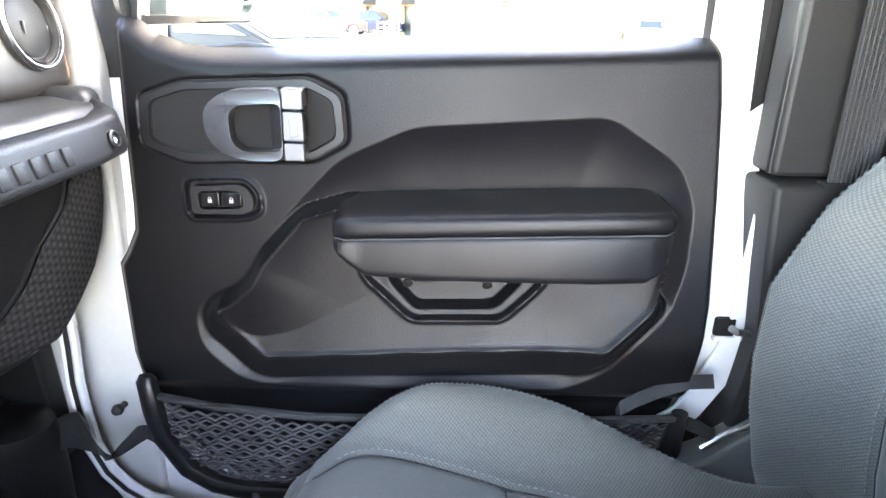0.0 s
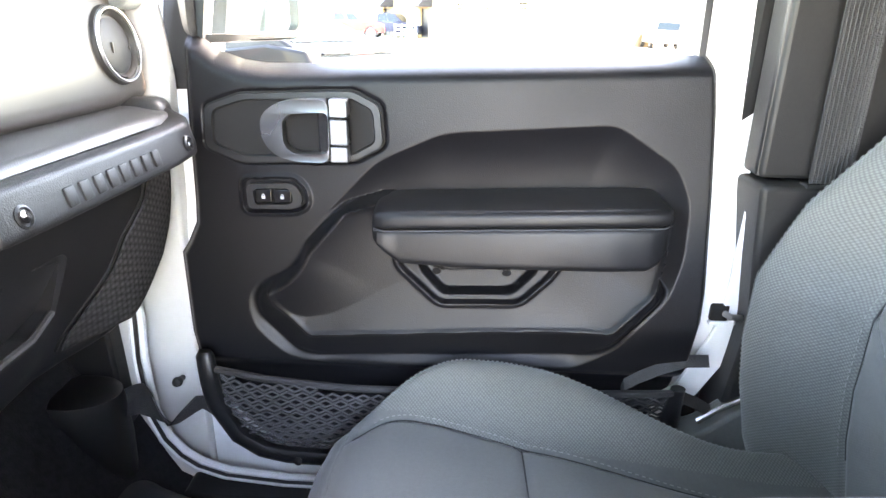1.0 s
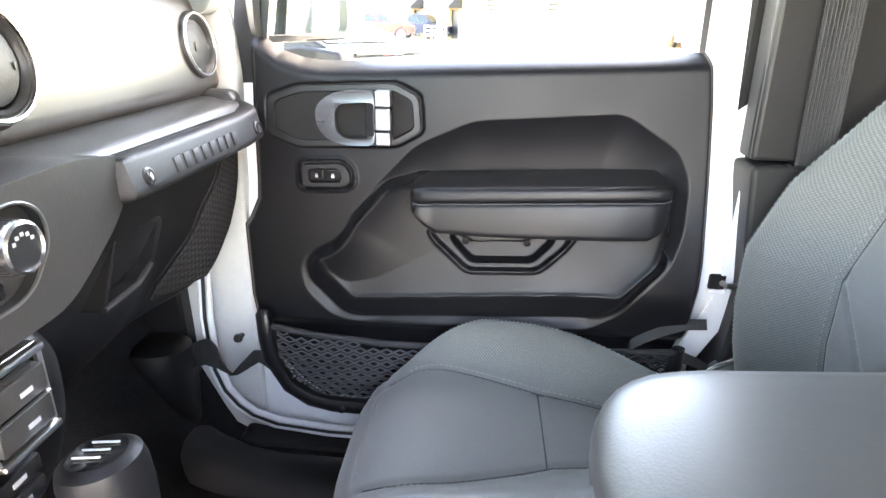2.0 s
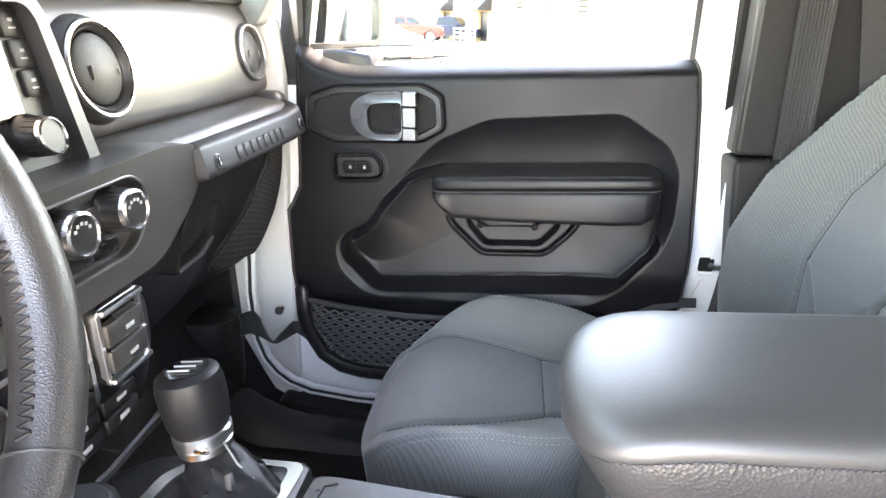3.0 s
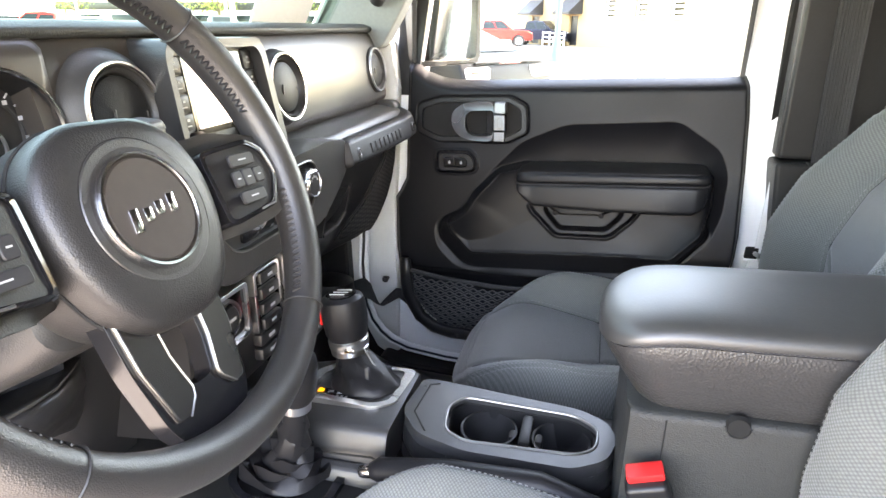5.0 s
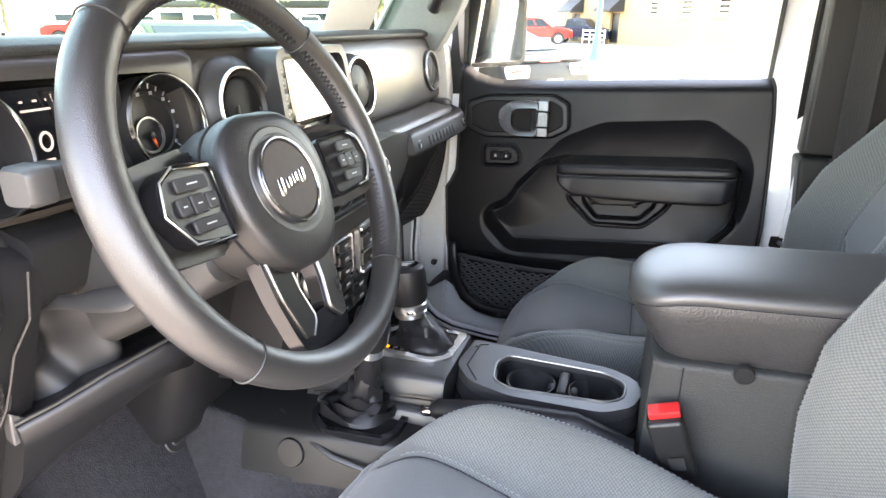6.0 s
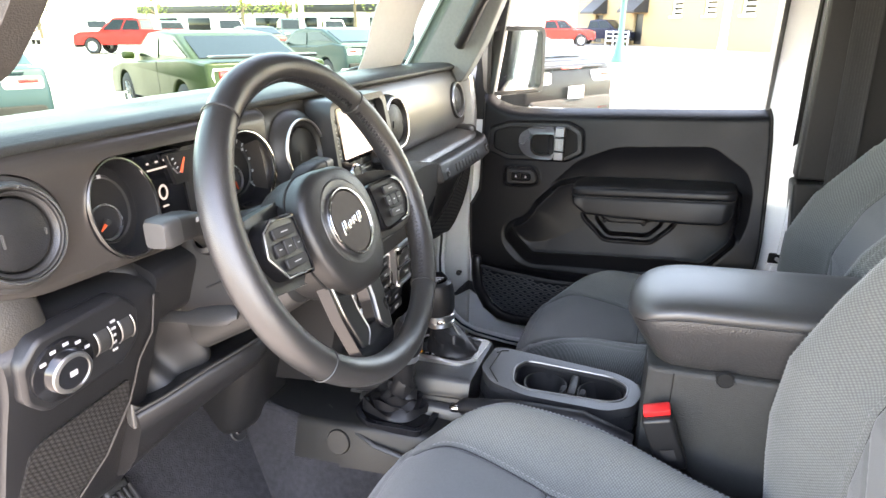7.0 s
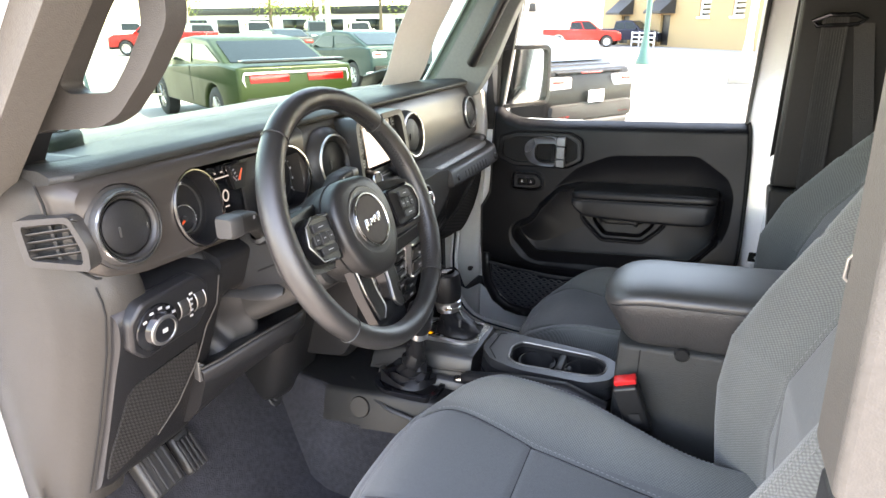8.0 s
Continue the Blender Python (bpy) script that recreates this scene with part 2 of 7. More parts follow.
def sheet(f, us, vs, thick=None):
    """A surface f(u, v) over two lists of numbers."""
    bm = bmesh.new()
    g = [[bm.verts.new(f(u, v)) for v in vs] for u in us]
    for a, b in zip(g, g[1:]):
        for j in range(len(vs) - 1):
            bm.faces.new((a[j], b[j], b[j + 1], a[j + 1]))
    if thick:
        bmesh.ops.recalc_face_normals(bm, faces=bm.faces)
        bmesh.ops.solidify(bm, geom=bm.faces[:], thickness=thick)
    return bm


def span(a, b, n):
    return [a + (b - a) * i / (n - 1) for i in range(n)]


def ramp(a, b, x):
    t = min(1, max(0, (x - a) / (b - a)))
    return t * t * (3 - 2 * t)


def lerp(table, x):
    """Straight steps between (x, value) pairs."""
    for (a, p), (b, q) in zip(table, table[1:]):
        if x <= b:
            return p + (q - p) * max(0, (x - a)) / (b - a)
    return table[-1][1]


def inside(pts, x, y):
    """The signed distance to a polygon's edge, positive inside."""
    best, odd = 9.0, False
    for (x0, y0), (x1, y1) in zip(pts, pts[1:] + pts[:1]):
        dx, dy = x1 - x0, y1 - y0
        t = min(1, max(0, ((x - x0) * dx + (y - y0) * dy) / (dx * dx + dy * dy + 1e-12)))
        best = min(best, math.hypot(x - x0 - t * dx, y - y0 - t * dy))
        if (y0 > y) != (y1 > y) and x < x0 + (y - y0) / (y1 - y0) * dx:
            odd = not odd
    return best if odd else -best


# ---------- passenger door ----------
DY = 0.640


def ramp_a(a, b, x):
    t = np.clip((x - a) / (b - a), 0, 1)
    return t * t * (3 - 2 * t)


def inside_a(pts, x, y):
    """inside() for arrays."""
    best, odd = np.full(x.shape, 9.0), np.zeros(x.shape, bool)
    for (x0, y0), (x1, y1) in zip(pts, pts[1:] + pts[:1]):
        dx, dy = x1 - x0, y1 - y0
        t = np.clip(((x - x0) * dx + (y - y0) * dy) / (dx * dx + dy * dy + 1e-12), 0, 1)
        best = np.minimum(best, np.hypot(x - x0 - t * dx, y - y0 - t * dy))
        if y1 != y0:
            odd ^= ((y0 > y) != (y1 > y)) & (x < x0 + (y - y0) / (y1 - y0) * dx)
    return np.where(odd, best, -best)


def door_panel():
    recess = rnd([(-.248, 1.052), (-.240, 1.072), (-.179, 1.143), (-.124, 1.200), (-.029, 1.243), (.215, 1.261), (.308, 1.203), (.334, 1.150),
                  (.338, 1.060), (.325, .996), (.252, .902), (.190, .868), (-.206, .856), (-.280, .876), (-.326, .925), (-.332, .978), (-.306, 1.012), (-.272, 1.024)], .020, 3)
    module = rnd([(-.272, 1.026), (-.250, 1.048), (-.240, 1.070), (-.172, 1.130), (-.105, 1.146), (-.082, 1.128), (.300, 1.140), (.306, 1.072), (.296, 1.008), (.240, .941), (-.233, .921), (-.281, .972), (-.290, 1.012)], .010, 3)
    slot = rnd([(-.100, 1.055), (-.090, 1.034), (-.030, .976), (.097, .979), (.144, 1.026), (.160, 1.055)], .014, 3)
    inner = rnd([(-.066, 1.055), (-.062, 1.030), (-.024, .988), (.088, .992), (.122, 1.029), (.126, 1.055)], .012, 3)
    step = rnd([(-.060, 1.055), (-.050, 1.038), (-.024, 1.022), (.068, 1.025), (.100, 1.040), (.108, 1.055)], .010, 3)
    lock = rnd([(-.322, 1.168), (-.246, 1.172), (-.229, 1.154), (-.229, 1.130), (-.246, 1.121), (-.322, 1.119)], .012)
    bez = rnd([(-.370, 1.276), (-.316, 1.295), (-.155, 1.303), (-.113, 1.283), (-.109, 1.220), (-.153, 1.196), (-.320, 1.190), (-.374, 1.213)], .012)
    left = [(.68, -.30), (.70, -.325), (.72, -.352), (.78, -.403), (.84, -.424), (.906, -.433), (1.045, -.433), (1.063, -.421), (1.095, -.405), (1.131, -.402), (1.256, -.397), (1.37, -.391)]
    right = [(.68, .25), (.72, .30), (.782, .346), (.874, .382), (.951, .389), (1.005, .387), (1.158, .370), (1.278, .354), (1.338, .343), (1.40, .325)]
    top = [(-.395, 1.374), (-.372, 1.361), (-.349, 1.345), (-.316, 1.334), (-.283, 1.330), (-.19, 1.332), (.001, 1.341), (.204, 1.350), (.36, 1.358)]

    def tab(t, x):
        return np.interp(x, [p[0] for p in t], [p[1] for p in t])
    n, m = 330, 290
    u, v = np.meshgrid(np.linspace(0, 1, n), np.linspace(0, 1, m), indexing="ij")
    z = .69 + v * .670
    x = tab(left, z) + u * (tab(right, z) - tab(left, z))
    zt = tab(top, x)
    z = .69 + v * (zt - .69)
    wide = tab(right, z) - tab(left, z)
    x = tab(left, z) + u * wide
    y = np.full(x.shape, DY)
    y += .036 * (1 - np.sqrt(np.maximum(0, 1 - ramp_a(zt - .034, zt, z) ** 2)))
    d = inside_a(recess, x, z)
    y += .046 * (1 - np.exp(-np.maximum(0, d) / .060))
    w = .008 + .042 * (1 - ramp_a(.985, 1.035, z))
    mo = inside_a(module, x, z)
    y -= (.036 + .010 * (1 - ramp_a(-.25, .1, x))) * np.clip(1 + mo / w, 0, 1) * ramp_a(0, .02, d)
    y -= .0022 * np.exp(-((mo - .001) / .0035) ** 2) * ramp_a(0, .01, d)
    si = inside_a(slot, x, z)
    y -= .004 * ramp_a(-.007, .000, si) - .010 * ramp_a(.001, .006, si)
    y += .020 * ramp_a(0, .007, inside_a(inner, x, z)) - .012 * ramp_a(0, .006, inside_a(step, x, z))
    li = inside_a(lock, x, z)
    y -= .004 * ramp_a(-.008, -.004, li) - .008 * ramp_a(-.002, .002, li)
    y += .005 * ramp_a(-.002, .002, inside_a(bez, x, z))
    y += .012 * (1 - ramp_a(0, .012, u * wide)) + .02 * ramp_a(-.012, 0, (u - 1) * wide)
    y += .012 * (1 - ramp_a(.845, .868, z))
    y += .004 * np.exp(-((z - .850) / .006) ** 2) * (x > .02)
    co = np.stack([x, y, z], -1)
    bm = bmesh.new()
    g = [[bm.verts.new(p) for p in row] for row in co.tolist()]
    for a, b in zip(g, g[1:]):
        for j in range(m - 1):
            bm.faces.new((a[j], b[j], b[j + 1], a[j + 1]))
    return bm


door = thing("door_1", (0, .69, .62), "closed white passenger door with black moulded inner panel", "door", kind="structure")
shell = [(-.600, 1.80), (-.620, .92), (-.605, .80), (-.570, .70), (-.50, .61), (-.42, .570), (-.25, .555), (.20, .565), (.29, .610), (.35, .662), (.410, .725), (.450, .80), (.463, .923), (.454, 1.036), (.446, 1.106), (.423, 1.293), (.418, 1.396), (.388, 1.80)]
shell = rnd(shell, .05, 3)
WIN = rnd([(-.380, 1.318), (.322, 1.334), (.310, 1.70), (-.315, 1.70)], .02, 4)
part("door_shell", plate(shell, "y", .694, .760, [WIN]), M_WHITE, door, "white painted sheet steel", bevel=.009, seg=3)
part("inner_panel", door_panel(), M_DOOR, door, "black grained plastic", angle=50)
wf = [(-.440, 1.29), (.332, 1.30), (.322, 1.72), (-.375, 1.72)]
part("window_frame", plate(rnd(wf, .02, 4), "y", .672, .715, [WIN]), M_BLACK, door, bevel=.003)
part("window_pane", plate(WIN, "y", .722, .726), M_GLASS, door, "clear window glass").visible_shadow = False
part("window_seal", bar([(-.36, .703, 1.322), (-.2, .703, 1.322), (.05, .703, 1.328), (.32, .703, 1.338)], .005), M_RUBBER, door)

# handle
bez = rnd([(-.365, 1.272), (-.315, 1.290), (-.157, 1.298), (-.119, 1.279), (-.115, 1.224), (-.156, 1.201), (-.319, 1.195), (-.369, 1.215)], .010)
dish = rnd([(-.356, 1.268), (-.312, 1.283), (-.160, 1.290), (-.128, 1.274), (-.124, 1.228), (-.159, 1.208), (-.316, 1.203), (-.359, 1.220)], .010)
part("bezel_gap", plate([(-.24 + (x + .24) * 1.03, 1.246 + (z - 1.246) * 1.06) for x, z in bez], "y", DY - .001, DY + .010), M_HOLE, door)
hb = part("handle_bezel", plate(bez, "y", DY - .007, DY + .012, [dish]), M_BLACK, door, bevel=.003)


def dish_pan(a, b):
    return [(-.24 + (x + .24) * a, 1.246 + (z - 1.246) * b) for x, z in dish]


part("bezel_dish", loft(bmesh.new(), [[(x, y, z) for x, z in dish_pan(a, b)] for a, b, y in ((1, 1, DY - .004), (.93, .82, DY + .006), (.90, .76, DY + .009), (.5, .4, DY + .010), (.02, .02, DY + .010))], caps=False), M_BLACK, hb)
part("pull_cup", plate(rnd([(-.256, 1.262), (-.240, 1.271), (-.180, 1.274), (-.180, 1.213), (-.238, 1.210), (-.256, 1.224)], .008), "y", DY + .002, DY + .008), M_DOOR, hb)
h_o = rnd([(-.284, 1.262), (-.264, 1.280), (-.238, 1.287), (-.186, 1.289), (-.186, 1.203), (-.236, 1.202), (-.266, 1.209), (-.283, 1.230)], .014, 6)
h_i = rnd([(-.252, 1.258), (-.240, 1.268), (-.1865, 1.2725), (-.1865, 1.215), (-.236, 1.212), (-.252, 1.224)], .010, 5)
hm = plate(h_o, "y", DY - .022, DY - .004, [h_i])
for v in hm.verts:
    v.co.y -= .010 * ramp(-.284, -.19, v.co.x) * (v.co.y < DY - .010)
part("pull_handle", hm, M_HANDLE, hb, "satin silver pull handle", bevel=.0055, seg=4)
for z0, z1 in ((1.2645, 1.2895), (1.2270, 1.2630), (1.2025, 1.2255)):
    part("handle_hinge", plate(rnd([(-.1855, z0), (-.1855, z1), (-.1605, z1), (-.1595, z0)], .003, 3), "y", DY - .031, DY - .004), M_HANDLE, hb, bevel=.002)
part("lock_tab", plate(rnd([(-.176, 1.231), (-.178, 1.255), (-.167, 1.258), (-.165, 1.234)], .002, 3), "y", DY - .0325, DY - .030, [rnd([(-.1745, 1.2335), (-.1762, 1.253), (-.1685, 1.2555), (-.1668, 1.2365)], .0015, 3)]), M_SPOKE, hb, "small silver lock tab")
part("lever", plate(rnd([(-.205, 1.212), (-.205, 1.273), (-.190, 1.274), (-.190, 1.211)], .004, 3), "y", DY - .012, DY + .004), M_GLOSS, hb, bevel=.002)

# lock switch
lk_o = rnd([(-.316, 1.162), (-.247, 1.166), (-.235, 1.151), (-.235, 1.134), (-.247, 1.127), (-.316, 1.125)], .010)
lk_i = rnd([(-.307, 1.155), (-.256, 1.158), (-.248, 1.149), (-.249, 1.136), (-.256, 1.133), (-.305, 1.131)], .007)
ls = part("lock_switch", plate(lk_o, "y", DY - .008, DY + .012, [lk_i]), M_BLACK, door, bevel=.003)
for x0, x1 in ((-.3045, -.2795), (-.2775, -.2505)):
    bt = part("button", plate(rnd([(x0, 1.1335), (x0, 1.1545), (x1, 1.1555), (x1, 1.1350)], .004, 4), "y", DY - .006, DY + .010), M_GLOSS, ls, bevel=.0015)
    xm = (x0 + x1) / 2
    pad = block((xm, DY - .0066, 1.1428), (.0050, .001, .0042), 0)
    part("padlock_mark", tube(pad, [(xm + .0018 * math.cos(a), DY - .0064, 1.1448 + .003 * math.sin(a)) for a in span(0, math.pi, 7)], .0005, 5), M_MARK, ls)

# armrest
bmA, bmB = bmesh.new(), bmesh.new()
AY = .566


def arm_ring(x, z0, z1, y0, y1, r):
    return [(x, a, b) for a, b in rnd([(y0, z0), (y1, z0), (y1, z1 + .006), (y0, z1)], r, 5)]


def arm_seam(x):
    return 1.119 + .018 * (x + .12) / .41


xs = [-.1245, -.1225, -.117, -.106, -.085, 0, .1, .2, .262, .280, .288, .2905]
ins = [.016, .009, .004, .001, 0, 0, 0, 0, .0006, .004, .010, .017]
loft(bmA, [arm_ring(x, arm_seam(x) + .0006, arm_seam(x) + .026 - i * .5, AY + i, .672, .010) for x, i in zip(xs, ins)])
low = [1.106, 1.102, 1.094, 1.080, 1.066, 1.062, 1.062, 1.063, 1.066, 1.076, 1.088, 1.104]
loft(bmB, [arm_ring(x, z, arm_seam(x) - .0006, AY + .001 + i + .010 * max(0, (z < 1.09)), .672, .012) for x, z, i in zip(xs, low, ins)])
part("armrest_pad", bmA, M_LEATHER, door, "stitched black leatherette pad")
part("armrest_body", bmB, M_LEATHER, door, "black leatherette")
part("stitching", bar([(x, AY + .0005 + .014 * (1 - ramp(-.1245, -.11, x)) + .014 * ramp(.276, .2905, x), arm_seam(x)) for x in span(-.1225, .2885, 30)], .0011, 6), M_SEAM, door)
for x in (-.034, .072):
    part("pull_screw", turned([(0, 0), (.006, 0), (.007, .003), (0, .004)], (x, .628, 1.040), (0, -1, -.4), 12), M_BLACK, door)

# net pocket
part("pocket_rim", bar([(-.396, .604, .898), (-.396, .602, .890), (-.393, .601, .84), (-.387, .601, .80), (-.356, .601, .742), (-.318, .601, .715), (-.275, .601, .705), (-.20, .601, .702), (.20, .602, .704), (.30, .602, .725), (.345, .603, .79), (.350, .603, .862)], [.009, .0135, .0145, .015, .015, .015, .015, .015, .015, .015, .015, .010], 12, flat=1.3), M_BLACK, door, "black plastic pocket rim")
part("net_hem", bar([(-.380, .598, .868), (-.30, .592, .858), (-.17, .590, .848), (.1, .590, .848), (.345, .598, .856)], .006, 8), M_WEB, door)
net = bmesh.new()
npoly = [(-.384, .868), (-.380, .82), (-.345, .752), (-.285, .714), (-.185, .710), (.20, .710), (.29, .732), (.335, .79), (.345, .855), (.10, .848), (-.17, .848), (-.30, .858)]


def net_y(x, z):
    return .602 - .016 * ramp(.71, .79, z) * ramp(-.42, -.3, x) * (1 - ramp(.25, .36, x))


cell_w, cell_h = .024, .0064
r = 0
z = .705
while z < .870:
    x = -.42 + (cell_w / 2 if r % 2 else 0)
    while x < .35:
        corners = [(x, z), (x + cell_w * .5, z + cell_h), (x + cell_w, z), (x + cell_w * .5, z - cell_h)]
        for a, b in zip(corners[:2], corners[1:3]):
            if inside(npoly, *a) > 0 and inside(npoly, *b) > 0:
                tube(net, [(a[0], net_y(*a), a[1]), (b[0], net_y(*b), b[1])], .0019, 4)
                lo = (b[0], 2 * z - b[1]) if b[1] > z else (b[0], b[1])
                a2, b2 = (a[0], 2 * z - a[1]), (b[0], 2 * z - b[1])
                if inside(npoly, *a2) > 0 and inside(npoly, *b2) > 0:
                    tube(net, [(a2[0], net_y(*a2), a2[1]), (b2[0], net_y(*b2), b2[1])], .0019, 4)
        x += cell_w
    z += cell_h * 2
    r += 1
part("mesh_net", net, M_NET, door, "black elastic mesh net")["kind"] = "stuff"
part("rim_bolt", turned([(0, 0), (.006, 0), (.007, .004), (0, .006)], (-.255, .586, .705), (0, -1, .3), 12), M_RUBBER, door)

# latch on the door's rear edge
# near-black block stands for the shaded latch hole in the door edge
lt = part("latch_plate", block((.431, .692, .955), (.030, .012, .030), .004), M_HOLE, door)
part("latch_lip", block((.431, .689, .937), (.032, .012, .008), .003), M_WHITE, lt)


def warp_door(ob):
    """Lean the door outward towards its top and front, scaled about a camera position to fit its view."""
    for v in ob.data.vertices:
        x, y, z = v.co
        a = ramp(.80, .95, z)
        k = (y - .12 * (a * x + (1 - a) * min(x, .06) + .05) + .14 * (a * z + (1 - a) * .99 - 1.15) + .265) / (y + .265)
        v.co = (-.018 + (x + .018) * k, k * (y + .265) - .265, 1.396 + (z - 1.396) * k)


for o in door.children_recursive:
    warp_door(o)


# ---------- dashboard ----------
dash = thing("dashboard", (-.55, 0, .75), "dark dashboard with satin face panel and round vents", "dashboard")
YL, YR = -.705, .690


def swept(prof, y0, y1, n=40, end=.03, k0=.12):
    """A closed (x, z) profile drawn along the car's width, drawn in a little at both ends."""
    cx = sum(p[0] for p in prof) / len(prof)
    cz = sum(p[1] for p in prof) / len(prof)
    rings = []
    for y in [y0, y0 + end * .25, y0 + end] + span(y0 + end * 2, y1 - end * 2, n) + [y1 - end, y1 - end * .25, y1]:
        k = 1 - k0 * (1 - ramp(0, end, min(y - y0, y1 - y))) ** 1.5
        rings.append([(cx + (x - cx) * k, y, cz + (z - cz) * k) for x, z in prof])
    return loft(bmesh.new(), rings)


pad = rnd([(-.94, 1.405), (-.62, 1.446), (-.535, 1.4505), (-.508, 1.4495), (-.490, 1.442), (-.492, 1.433), (-.54, 1.424), (-.94, 1.37)], .008, 4)
part("top_pad", swept(pad, YL - .005, YR + .005, end=.02), M_PAD, dash, "grey soft grained top pad")
face = rnd([(-.53, 1.434), (-.503, 1.436), (-.487, 1.412), (-.476, 1.36), (-.468, 1.282), (-.484, 1.266), (-.60, 1.266), (-.60, 1.43)], .012, 4)
part("face_panel", swept(face, -.262, YR, end=.05, k0=.03), M_FACE, dash, "satin bronze-grey face panel")
# speaker pod on the driver's corner of the pad
pod_o = rnd([(-.86, -.712), (-.86, -.60), (-.80, -.52), (-.72, -.505), (-.655, -.545), (-.628, -.63), (-.622, -.712)], .03)
pod = part("speaker_pod", plate(pod_o, "z", 1.425, 1.4655), M_PAD, dash, "low grained speaker cover", bevel=.010, seg=4)
part("speaker_mesh", plate(rnd([(-.84, -.700), (-.84, -.61), (-.79, -.545), (-.72, -.528), (-.672, -.560), (-.648, -.635), (-.642, -.700)], .02), "z", 1.46, 1.4662), M_BLACK, pod, "black perforated speaker mesh")
for i in range(12):
    part("rib", block((-.658 - .0135 * i, -.625 + .0015 * i, 1.4664), (.0045, .118 - .004 * i, .002), .0006), M_PAD, pod)


def vent(y, z, x, r, flare=1.30, back=.030):
    """Round vent: sloped outer cone, bright thin ring, stepped bowl and a dark round shutter."""
    ax = Vector((1, 0, .14))
    v = part("air_vent", turned([(r * .80, -.022), (r * .84, -.006), (r * .955, .004), (r * 1.02, .005), (r * 1.08, .003), (r * (.5 + .5 * flare), -.003), (r * flare * .98, -back * .4), (r * flare, -back)], (x, y, z), ax, 64), M_MOULD, dash, "round vent with satin rim")
    part("rim", turned([(r * .975, .0045), (r * .985, .0075), (r * 1.025, .0078), (r * 1.045, .0040)], (x, y, z), ax, 64), M_SATIN, v, "thin bright ring")
    part("inner_ring", turned([(r * .815, -.0015), (r * .835, .0012), (r * .90, .0042), (r * .91, .0020), (r * .84, -.006)], (x, y, z), ax, 48), M_TRIM, v)
    part("shutter", turned([(0, .0015), (r * .70, .0010), (r * .760, -.001), (r * .772, -.006), (r * .772, -.016), (0, -.016)], (x, y, z), ax, 48), M_BAR, v)
    part("throat", turned([(0, -.020), (r * .96, -.020)], (x, y, z), ax, 40), M_HOLE, v)
    part("tab", block((x + .003, y - r * .30, z - r * .05), (.003, .0018, r * .30), .0006), M_TRIM_L, v)
    part("tab", block((x + .002, y + r * .62, z - r * .10), (.003, .0018, r * .14), .0006), M_TRIM_L, v)
    return v


vent(-.649, 1.366, -.470, .0455, 1.24, .012)
vent(-.172, 1.354, -.462, .0530, 1.36)
vent(.192, 1.350, -.464, .0530, 1.20)
vent(.634, 1.350, -.474, .0470, 1.20)

# one raised panel round the driver's vent and the instruments
VP = rnd([(-.716, 1.350), (-.715, 1.424), (-.700, 1.4395), (-.66, 1.4415), (-.50, 1.440), (-.236, 1.440), (-.236, 1.278), (-.50, 1.286), (-.570, 1.2950), (-.640, 1.2975), (-.694, 1.312), (-.712, 1.332)], .016)
G1, G2 = (-.522, 1.356, .0455, .0580), (-.302, 1.352, .0600, .0570)


def arch(g, a0, a1, n, grow=0.0):
    return [(g[0] + (g[2] + grow) * math.sin(a), g[1] + (g[3] + grow) * math.cos(a)) for a in span(radians(a0), radians(a1), n)]


recess = arch(G1, -180, 0, 28, .001) + arch(G2, 0, 180, 28, .001)


def vp_x(y, z):
    """Front of the panel: leans back and rolls over at its top and outer edges."""
    e = max(0, (z - 1.412) / .028) ** 2 * .022 + max(0, (-.690 - y) / .026) ** 2 * .020
    return -.474 - .10 * max(0, z - 1.34) * .6 - e + .012 * ramp(1.34, 1.28, z) * ramp(-.50, -.56, y)


def vp_in(d):
    return [(-.476 + (y + .476) * (1 - d / .24), 1.364 + (z - 1.364) * (1 - d / .078)) for y, z in VP]


vp = prism(bmesh.new(), vp_in(.012), "x", -.006, 0, [recess, oval(-.649, 1.366, .0560, .0560, 48)])
loft(vp, [[(x, y, z) for y, z in vp_in(d)] for d, x in ((.012, 0), (.006, -.001), (.002, -.004), (0, -.010), (0, -.050))], caps=False)
for v in vp.verts:
    v.co.x += vp_x(v.co.y, v.co.z)
loft(vp, [[(vp_x(y, z) + d, y, z) for y, z in recess] for d in (-.002, -.060)], caps=False)
part("vent_panel", vp, M_FACE, dash, "rounded satin panel round vent and instruments")
part("panel_seam", bar([(vp_x(y, z) - .0135, y - .0012, z) for y, z in ((-.7165, 1.432), (-.718, 1.41), (-.718, 1.355), (-.714, 1.332), (-.696, 1.311), (-.640, 1.2955))], .0018, 6), M_HOLE, dash)

# passenger side: ledge, grab bar, glove box
ledge = rnd([(-.52, 1.270), (-.462, 1.270), (-.418, 1.262), (-.408, 1.250), (-.43, 1.238), (-.52, 1.236)], .006, 3)
part("lower_ledge", swept(ledge, .10, YR - .03, end=.02), M_MOULD, dash, "satin ledge under the face")


def bar_ring(y, x, z, k):
    """The bar's section: a rounded block whose face leans up a little."""
    c, s_ = math.cos(.25), math.sin(.25)
    return [(x + (a * c - b * s_) * k, y, z + (a * s_ + b * c) * k) for a, b in rnd([(-.020, -.024), (.022, -.024), (.022, .020), (.012, .026), (-.020, .026)], .010, 4)]


